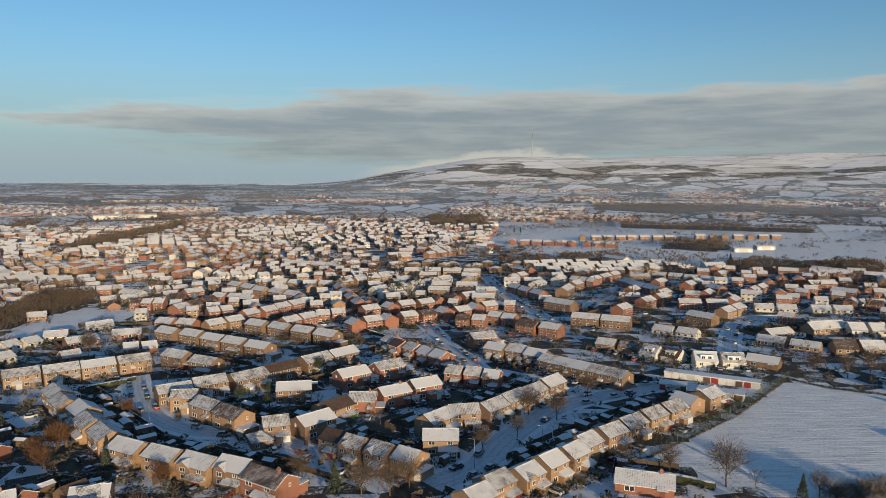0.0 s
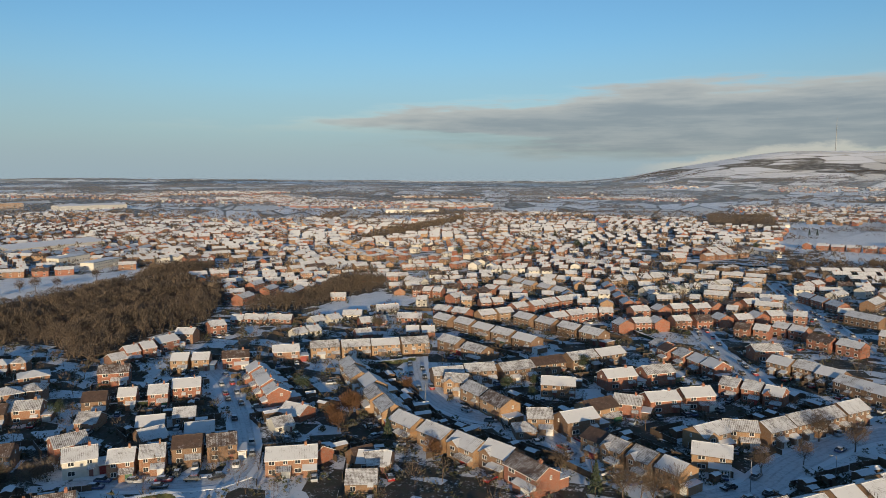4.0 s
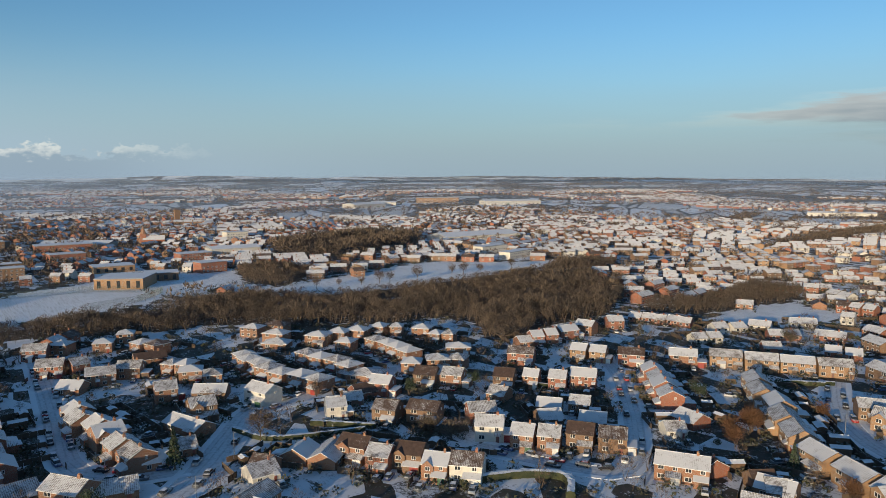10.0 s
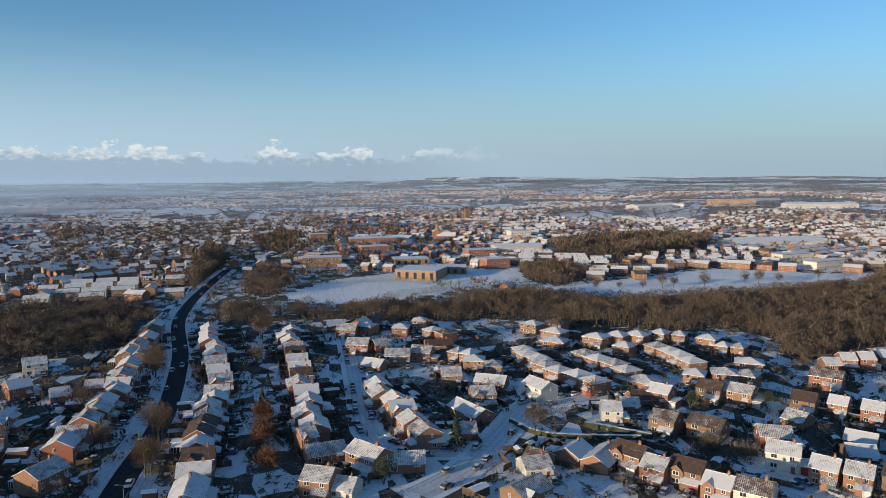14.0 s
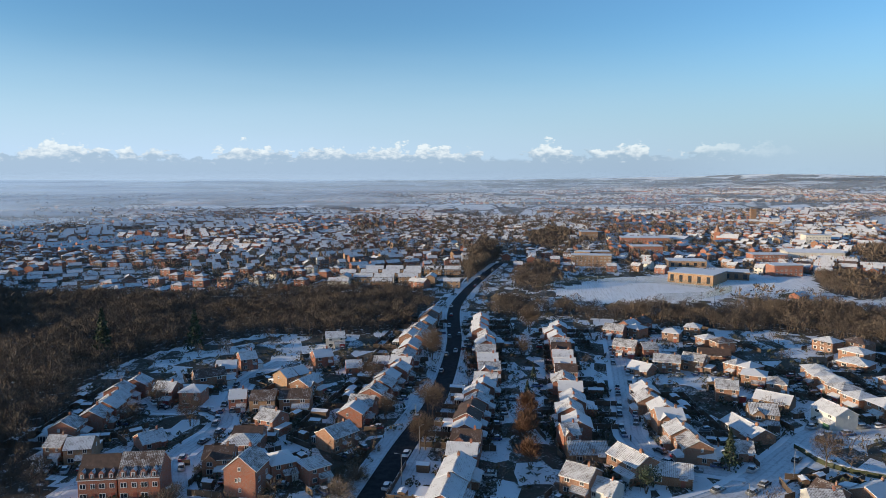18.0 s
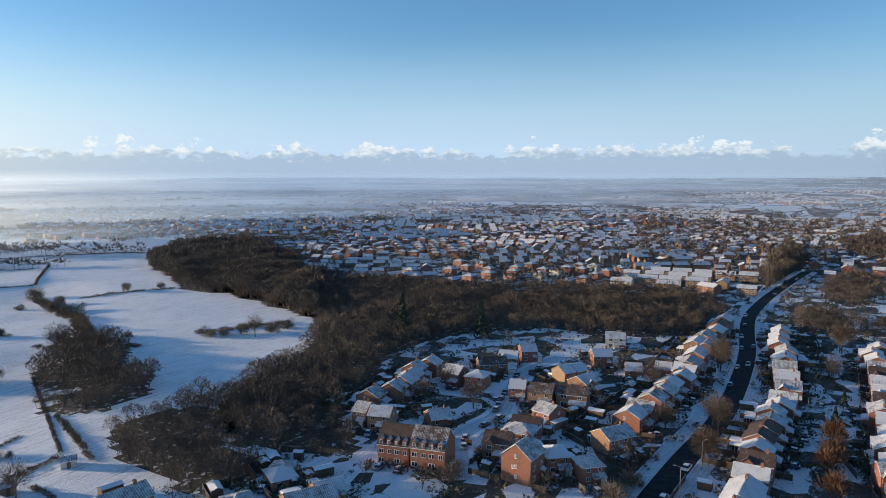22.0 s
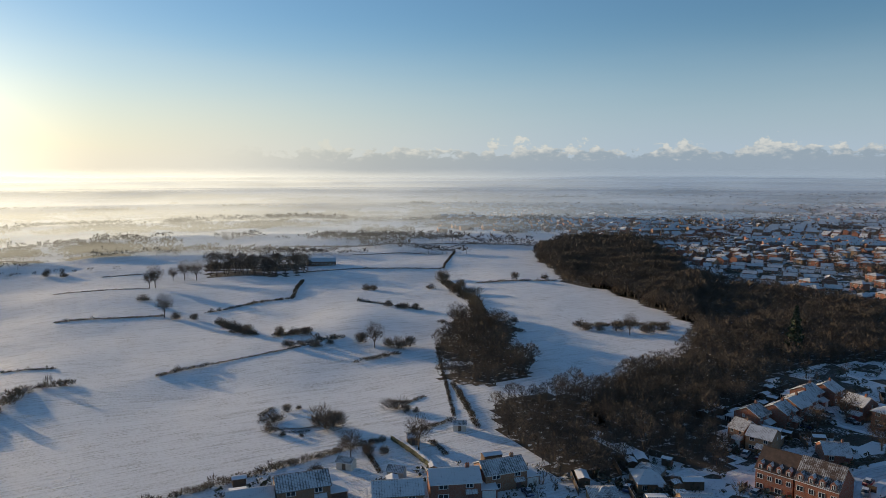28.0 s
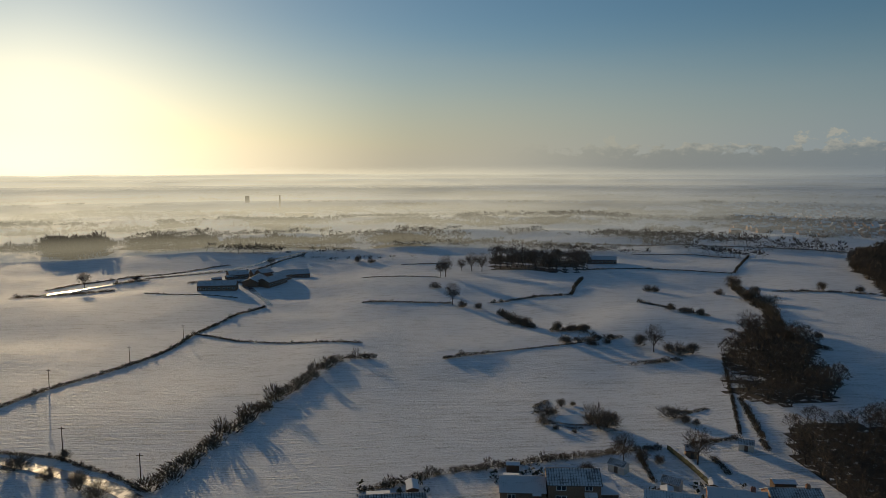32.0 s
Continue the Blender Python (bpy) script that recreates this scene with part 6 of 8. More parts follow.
row("detached", "red", -246.9, -20.9, -172.4, -21.2, 9)
row("detached", "orange", -155.0, -21.5, -172.5, -21.0, 1)
row("detached", "red", -145.7, -22.5, -158.1, -21.7, 1)
row("detached", "red", -338.5, 4.2, -196.3, 9.8, 13)
row("detached", "red", -193.7, 4.8, -194.9, 8.3, 1)
row("bungalow", "brown", -185.4, 6.1, -187.0, 16.1, 1)
row("detached", "red", -337.3, 37.0, -353.9, 49.2, 2)
row("detached", "orange", -85.3, -140.3, -95.7, -138.6, 1)
row("detached", "red", -72.2, -141.7, -83.0, -137.8, 1)
row("detached", "brown", -58.1, -142.3, -68.4, -138.5, 1)
row("detached", "brown", -38.7, -154.4, -50.9, -152.5, 1)
row("bungalow", "brown", -28.3, -156.2, -38.3, -154.7, 1)
row("hipbung", "tan", -118.7, -123.1, -124.3, -120.1, 1)
row("hipbung", "tan", -102.8, -120.4, -108.6, -117.3, 1)
row("bungalow", "tan", -118.3, -107.9, -124.4, -104.6, 1)
row("bungalow", "tan", -110.5, -109.5, -120.4, -104.2, 1)
row("bungalow", "brown", 4.0, -149.2, -9.8, -149.4, 1)
row("barn", "brown", 78.5, -466.4, 64.3, -499.1, 1)
row("barn", "brown", 107.3, -509.6, 77.7, -524.3, 2)
row("barn", "brown", 71.5, -539.6, 52.8, -544.1, 1)
row("barn", "brown", 117.5, -456.4, 85.9, -457.6, 1)
row("barn", "brown", -171.1, -554.3, -192.6, -548.0, 1)
row("shed", "white", -98.2, -176.9, -101.4, -175.0, 1)
row("shed", "white", -59.1, -167.8, -61.9, -164.7, 1)
row("shed", "tan", -81.5, -173.8, -84.6, -172.7, 1)
row("shed", "white", -68.1, -156.2, -71.1, -153.4, 1)
row("barn", "brown", 84.6, -462.9, 80.6, -500.6, 1)
row("barn", "brown", 72.8, -493.8, 65.7, -509.4, 1)
row("detached", "brown", 84.8, -510.1, 77.8, -517.8, 1)
row("shed", "brown", 108.6, -503.9, 99.6, -510.5, 1)
row("shed", "brown", 113.4, -486.8, 105.1, -490.4, 1)
row("barn", "brown", 68.8, -527.9, 52.3, -534.7, 1)
row("detached", "tan", -559.0, 316.0, -558.3, 326.9, 1)
row("detached", "orange", -528.7, 323.6, -524.0, 332.1, 1)
row("detached", "orange", -521.7, 333.8, -520.7, 339.6, 1)
row("detached", "orange", -534.7, 377.4, -535.2, 388.6, 1)

raise_houses()
district(3, 34, 400, 1180, 0.78, ("red", "orange", "tan", "brown"))
district(-34, 3, 400, 640, 0.7, ("red", "brown", "tan"))
district(-7, 3.5, 620, 1180, 0.7, ("red", "orange", "tan"), 120, -0.05)
district(-60, -34, 120, 700, 0.7, ("red", "brown", "tan"))
district(30, 72, 430, 1250, 0.76, ("red", "orange", "red", "brown"))
district(72, 102, 560, 1250, 0.55, ("red", "orange", "red", "brown"))
district(96, 140, 470, 1300, 0.72, ("orange", "red", "tan", "red"))
district(140, 152, 900, 1500, 0.5, ("orange", "red", "tan"))
district(150, 205, 1320, 2600, 0.5, ("red", "brown", "tan"), 150, 0.12)
for y0, y1, r0, r1, share, gate in ((2, 34, 1180, 2300, 0.6, 0.08), (-33, 0, 1250, 2400, 0.5, 0.12), (34, 72, 1250, 2700, 0.6, 0.08), (72, 150, 1250, 3000, 0.6, -0.06), (-40, 10, 2500, 3600, 0.3, 0.15)):
    district(y0, y1, r0, r1, share, ("red", "tan", "orange", "brown"), 150, gate)
joined_houses("distant_houses", "snow-roofed brick houses of the town beyond", [h for h in FAR if h[0] < 750])
joined_houses("distant_houses", "snow-roofed houses far across the valley", [h for h in FAR if h[0] >= 750])

# ---- planting ----
plant_woods()
hedge(4.5, 6, (54.7, -166.4), (44.2, -201.7), (29.5, -242.7), (15.4, -273.9))
hedge(3.5, 4, (15.5, -275.6), (0.9, -279.2))
hedge(1.7, 2.2, (119.4, -227.6), (112.9, -243.8), (99.6, -274.7), (90.2, -308.8), (86.0, -335.2), (75.1, -380.6), (63.6, -403.6))
hedge(1.3, 1.4, (86.0, -335.2), (63.4, -319.4), (7.1, -305.1))
hedge(1.3, 1.4, (111.2, -194.1), (85.2, -187.7), (68.4, -177.3), (55.2, -165.9))
hedge(2, 2.5, (-25.4, -278.1), (-47.5, -284.8))
hedge(0.9, 1, (-47.5, -284.8), (-78.9, -294.0), (-98.3, -299.2))
hedge(3.5, 5, (-81.7, -319.9), (-99.6, -320.3))
hedge(3, 4, (-85.5, -299.5), (-109.4, -301.2))
hedge(3.5, 4, (-67.3, -376.3), (-75.8, -330.2))
hedge(2, 2.5, (-65.4, -403.8), (-118.5, -417.1), (-147.0, -488.6))
hedge(2.2, 3, (-149.6, -385.7), (-160.7, -364.6), (-172.8, -346.7))
hedge(1.4, 2, (-161.3, -522.1), (-266.8, -498.1), (-337.1, -605.6))
hedge(6, 7, (-236.5, -440.8), (-211.8, -357.6), (-176.6, -285.8))
hedge(1, 1.2, (-141.6, -270.4), (-103.8, -186.6))
hedge(1.8, 2, (-120.7, -218.0), (-105.1, -174.1))
hedge(1.5, 2, (9.1, -404.6), (-43.1, -399.0))
hedge(3, 3.5, (212.0, -424.8), (171.1, -469.7))
hedge(2.5, 3, (179.7, -493.9), (161.4, -506.9))
hedge(1.4, 2, (164.8, -517.9), (98.5, -574.2), (66.1, -656.8))
hedge(2, 4, (126.9, -485.6), (64.7, -486.1))
hedge(1, 1.2, (143.3, -443.6), (83.6, -425.5))
hedge(1, 1.4, (10.9, -498.1), (-44.4, -484.1))
hedge(1.2, 1.6, (-19.9, -571.2), (-55.7, -556.8))
hedge(1.6, 2.4, (-252.5, -421.1), (-303.7, -396.9))
hedge(1.6, 2.4, (-197.0, -718.1), (-462.8, -595.5))
hedge(1.2, 2, (-236.1, -626.3), (-318.0, -594.9))
hedge(2.4, 3, (4.3, -160.7), (-16.0, -169.4), (-38.8, -173.4), (-62.2, -177.7))
hedge(2.6, 4, (-164.3, -311.6), (-176.5, -291.9), (-189.4, -272.2))
hedge(3.5, 5, (-220.0, -272.1), (-241.7, -263.2), (-264.0, -251.3))
hedge(3, 5, (-665.1, -714.1), (-657.4, -498.5), (-718.4, -417.9))
hedge(0.8, 1.2, (55.8, 185.8), (93.9, 219.8), (132.7, 263.8))
hedge(1.4, 2, (131.9, 262.2), (143.0, 249.1), (156.8, 242.4))
hedge(2.5, 4, (-159.8, -52.8), (-179.9, -49.6), (-185.5, -45.9))
hedge(0.9, 2.6, (-49.8, -211.0), (-51.5, -218.6), (-56.2, -223.6))
hedge(0.7, 1.8, (-51.4, -205.4), (-55.0, -199.0), (-60.6, -197.2))
hedge(1.0, 2.0, (-94.2, -210.7), (-96.8, -207.0), (-104.8, -209.7))
hedge(2.2, 2.6, (-59.0, -177.5), (-69.2, -179.1), (-77.6, -179.5))
hedge(1.6, 2.0, (-86.8, -181.5), (-101.7, -183.6))
hedge(1.6, 1.8, (-88.2, -172.3), (-87.4, -161.4))
hedge(1.4, 1.4, (-69.3, -175.2), (-67.0, -159.5))
hedge(1.6, 2.2, (211.0, -464.8), (187.8, -510.4), (156.3, -557.6), (123.2, -598.4))
hedge(2.4, 4, (-101.2, -265.1), (-120.5, -266.5))
clipped_hedge(1.8, 1.8, (55.0, 173.3), (60.9, 170.7), (67.1, 166.5))
clipped_hedge(1.7, 1.6, (-192.6, 90.2), (-178.3, 104.7))
clipped_hedge(2.0, 1.8, (-186.4, 167.3), (-175.9, 175.3))
clipped_hedge(1.9, 2.2, (-131.4, 101.2), (-129.7, 110.2), (-125.3, 119.4), (-119.9, 124.4), (-115.3, 122.9), (-110.7, 117.9))
clipped_hedge(1.4, 1.4, (-201.7, 69.3), (-187.5, 75.9), (-178.5, 101.2))
clipped_hedge(1.5, 1.5, (-129.6, 248.5), (-117.5, 261.9))
clipped_hedge(1.6, 1.6, (-129.4, 249.5), (-118.9, 258.0))
clipped_hedge(1.5, 1.4, (-25.5, 331.5), (-41.3, 350.6))
clipped_hedge(1.5, 1.3, (-79.1, -178.5), (-80.0, -166.8), (-80.1, -155.9))
tree("bare", 10, 189.5, -471.8)
tree("bare", 8, 86.9, -586.9)
tree("bare", 6, 15.3, -601.0)
tree("bare", 5, 5.7, -599.9)
tree("round", 8, -127.0, -566.1)
tree("bare", 9, -136.5, -537.6)
tree("bush", 5, 92.8, -181.4)
tree("bush", 4, 82.2, -176.0)
tree("bush", 5, 71.8, -168.7)
tree("bush", 5, 66.4, -164.6)
tree("bush", 3, 82.9, -187.5)
tree("bare", 11, 70.4, 168.0)
tree("bare", 7, 58.9, 176.1)
tree("bare", 8, 50.9, 241.2)
tree("bare", 8, 36.0, 216.2)
tree("bare", 8, 27.7, 221.5)
tree("bare", 6, 21.9, 201.5)
tree("bare", 7, 11.2, 190.6)
tree("bare", 7, -36.5, 172.0)
tree("bare", 8, -19.6, 162.4)
tree("bare", 8, -12.9, 163.0)
tree("bare", 8, -8.2, 165.5)
tree("bare", 7, -65.7, 309.0)
tree("bare", 8, 144.5, 267.7)
tree("bare", 8, 155.4, 263.7)
tree("bare", 9, 168.9, 271.7)
tree("conifer", 8, -26.1, 163.0)
tree("conifer", 6, 85.5, 160.5)
tree("round", 7, -158.4, 307.1)
tree("autumn", 8, -108.6, 190.7)
tree("autumn", 6, -105.9, 179.1)
tree("autumn", 5, -102.6, 221.7)
tree("autumn", 6, -70.4, 168.7)
tree("round", 6, -49.0, 271.9)
tree("round", 5, -58.1, 227.3)
tree("bare", 6, 90.5, 162.3)
tree("bush", 6, 94.3, 161.7)
tree("bush", 6, 100.0, 162.3)
tree("bush", 6, 105.7, 163.9)
tree("round", 6, -199.0, 130.4)
tree("round", 6, -192.5, 154.3)
tree("round", 5, -210.7, 148.7)
tree("bush", 6, -167.3, 114.7)
tree("bush", 6, -159.0, 121.0)
tree("conifer", 7, -87.6, 175.6)
tree("bare", 9, -187.0, 71.8)
tree("bare", 6, -216.7, 103.7)
tree("conifer", 10, -183.0, 47.1)
tree("round", 7, -166.6, 24.2)
tree("bare", 11, -285.2, -48.2)
tree("bare", 9, -217.4, -37.7)
tree("bare", 9, -185.6, -34.3)
tree("conifer", 7, -231.2, -6.0)
tree("autumn", 8, -193.4, -5.5)
tree("autumn", 8, -215.3, -5.3)
tree("bare", 9, -287.2, -8.9)
tree("bare", 10, -336.6, -8.7)
tree("conifer", 19, -265.3, -184.2)
tree("conifer", 17, -280.2, -150.7)
tree("conifer", 6, -198.1, 2.2)
tree("bare", 9, -206.3, -124.8)
tree("bare", 9, -194.0, -107.1)
tree("bare", 7, -191.0, -124.1)
tree("bare", 6, -268.3, -168.9)
tree("bare", 10, -241.8, -62.6)
tree("bare", 11, -280.1, -46.5)
tree("bare", 9, -185.8, -32.8)
tree("bare", 10, -211.0, -34.8)
tree("bare", 8, -206.2, -48.8)
tree("bush", 6, -144.0, -86.2)
tree("bush", 6, -154.8, -48.3)
tree("bush", 6, -163.7, -46.6)
tree("autumn", 8, -177.1, -3.7)
tree("autumn", 7, -204.2, -5.4)
tree("conifer", 6, -254.9, -4.4)
tree("bare", 12, -335.0, -7.8)
tree("round", 10, 292.0, 575.3)
tree("round", 8, 320.9, 575.2)
tree("conifer", 12, 246.1, 597.6)
tree("bare", 9, 254.1, 582.6)
tree("bare", 8, 297.3, 605.3)
tree("round", 8, -191.4, 849.2)
tree("round", 10, -142.2, 735.6)
tree("round", 10, -131.2, 724.2)
tree("round", 9, -236.4, 631.5)
tree("round", 9, -171.9, 667.4)
tree("bare", 9, -216.4, 658.2)
tree("conifer", 9, -25.4, 804.8)
tree("round", 8, -30.0, 466.1)
tree("bare", 7, -62.2, 466.2)
tree("bare", 7, -19.5, 427.2)
tree("bare", 9, 123.9, 622.0)
tree("bare", 10, 111.8, 639.1)
tree("round", 9, 32.0, 777.8)
tree("bare", 10, 54.9, 707.1)
tree("conifer", 8, 102.9, 1012.7)
tree("conifer", 8, 111.9, 1012.7)
tree("bare", 11, 319.0, 1011.7)
tree("bare", 10, 343.4, 1011.6)
tree("autumn", 5, 147.6, 413.4)
tree("round", 6, 115.7, 387.4)
tree("bare", 8, 129.3, 495.7)
tree("round", 6, -69.2, 233.0)
tree("round", 6, -49.3, 271.7)
tree("bare", 8, -156.5, 305.4)
tree("autumn", 7, -109.0, 192.2)
tree("autumn", 6, -110.6, 184.3)
tree("round", 7, -135.8, 205.8)
tree("round", 5, -61.8, 242.3)
tree("bare", 9, -108.1, -554.2)
tree("bare", 9, -162.0, -555.1)
tree("bush", 4, 171.1, -513.2)
tree("bare", 11.4, -166.2, -296.3)
tree("bare", 11.3, -172.7, -272.1)
tree("bare", 8.2, -169.2, -284.0)
tree("bare", 10.0, -115.5, -279.1)
tree("bush", 6.8, -124.9, -274.7)
tree("bush", 4.6, -122.1, -279.4)
tree("bush", 5.7, -113.3, -290.5)
tree("bush", 5.1, -130.7, -275.3)
tree("bush", 4.6, -83.1, -297.7)
tree("bush", 5.2, -84.4, -321.4)
tree("bush", 4.6, -95.8, -313.4)
tree("bush", 4.1, -90.4, -318.6)
tree("bush", 4.1, -93.3, -292.9)
tree("bush", 3.1, -100.4, -294.2)
tree("bush", 5.0, -69.4, -359.4)
tree("bush", 6.3, -70.5, -344.2)
tree("bush", 6.1, -73.3, -331.9)
tree("bare", 11.1, -43.1, -396.1)
tree("bush", 5.3, -48.3, -390.2)
tree("bush", 4.1, -56.8, -387.9)
tree("bush", 5.2, -37.1, -442.4)
tree("bare", 12.9, -48.3, -487.9)
tree("bare", 9.5, -44.9, -489.5)
tree("bare", 12.1, -70.8, -518.7)
tree("bare", 12.1, -78.2, -515.2)
tree("bare", 8.1, -63.5, -522.1)
tree("bush", 5.0, 16.6, -605.2)
tree("bush", 4.9, 4.6, -592.6)
tree("bush", 5.8, -172.5, -429.2)
tree("bush", 5.0, -176.9, -427.1)
tree("bush", 10.7, -242.6, -452.7)
tree("bush", 5.1, -216.3, -421.5)
tree("bush", 6.7, -234.4, -413.0)
tree("bush", 7.3, -224.2, -380.4)
tree("bush", 7.5, -219.0, -394.7)
tree("bush", 4.6, -157.4, -360.0)
tree("bush", 4.5, -163.5, -353.4)
tree("bush", 4.2, -169.9, -350.4)
tree("bush", 3.8, -199.1, -295.2)
tree("bush", 5.0, -219.5, -262.9)
tree("bush", 5.0, -224.8, -259.1)
tree("bush", 6.3, -231.3, -254.7)
tree("bare", 8.9, -230.8, -244.7)
tree("bush", 6.5, -241.3, -244.8)
tree("bush", 5.5, -252.0, -244.9)
tree("bush", 6.2, -280.7, -413.5)
tree("bush", 4.6, -300.4, -407.1)
tree("bush", 4.6, -53.3, -210.7)
tree("bush", 3.0, -59.3, -217.3)
tree("bush", 1.9, -63.6, -219.0)
tree("bush", 7.5, -65.5, -198.3)
tree("bush", 5.6, -68.2, -198.2)
tree("bush", 3.5, -64.4, -203.2)
tree("bush", 3.6, -49.8, -202.0)
tree("bush", 2.0, -52.2, -197.3)
tree("bush", 1.5, -57.1, -194.0)
tree("bush", 4.7, -91.4, -203.4)
tree("bush", 2.9, -92.4, -198.1)
tree("bush", 2.2, -95.4, -196.7)
tree("bare", 8.6, -82.5, -168.4)
tree("bare", 7.4, -63.2, -170.2)
tree("bush", 2.6, -53.0, -167.8)
tree("bush", 3.7, -69.4, -171.5)
tree("bush", 2.8, -73.2, -170.5)
tree("bare", 7, -428.9, 206.9)
tree("bare", 6, -426.0, 240.1)
tree("bare", 9, -425.2, 254.3)
tree("bare", 8, -425.5, 262.9)
tree("bare", 10, -423.0, 284.8)
tree("bare", 8, -431.6, 323.2)
tree("bare", 9, -426.4, 330.3)
tree("bare", 7, -423.6, 344.9)
tree("bare", 8, -429.3, 382.4)
tree("bare", 5, -428.6, 223.8)
pole(8, 84.2, -189.5)
pole(8, 58.0, -170.4)
pole(7, 112.8, -246.9)
pole(7, 98.9, -285.1)
pole(7, 88.9, -326.4)
street_lamp(8, -200.4, -38.3)
street_lamp(8, -182.2, -33.8)
street_lamp(8, -234.9, -13.4)
street_lamp(8, -89.9, 208.7)
street_lamp(8, 8.3, 179.0)
street_lamp(8, -280.0, -47.0)
street_lamp(8, -162.8, -34.8)
street_lamp(8, -180.0, 61.8)
street_lamp(8, -157.6, 45.0)
street_lamp(6, -14.4, 173.7)
street_lamp(6, 28.5, 194.8)

# ---- gardens ----
M_SHED = plain("brown_shed_boards", (0.16, 0.095, 0.055), (0.10, 0.065, 0.045), 0.8, 1.5)


def sheds(g):
    """Small sheds and outhouses in the back gardens."""
    proto = []
    for L, W, h in ((2.4, 1.9, 1.9), (3.2, 2.4, 2.0), (5.0, 2.8, 2.2)):
        ob = new("garden_shed")
        part("wall", walls_shape(L, W, h, h + W * 0.17, False), M_SHED, ob)
        rs, _ = roof_shape(L, W, h, 0.34, False, 0.12, 0.07)
        part("roof", rs, [M_SNOWCAP, M_BOARD], ob)
        tagged(ob, "small timber garden shed with a snowy roof", "shed", group="garden sheds")
        proto.append([ob, False])
    made = 0
    for x, y, a, width, r in sorted(YARDS, key=lambda q: q[4]):
        for _ in range(2):
            if made >= 170 or r > 380 or g.random() < 0.25:
                continue
            ca, sa = math.cos(radians(a)), math.sin(radians(a))
            u, v = g.uniform(-width / 2, width / 2), g.uniform(9.5, 14)
            px, py = x + ca * u - sa * v, y + sa * u + ca * v
            if not is_free(px, py, 1.8):
                continue
            take(px, py, 1.8)
            k = g.choice(proto)
            m = pose(px, py, 0, 0, 0, a + g.choice((0, 90)))
            if k[1]:
                copy_thing(k[0], m)
            else:
                k[0].matrix_basis, k[1] = m, True
            made += 1


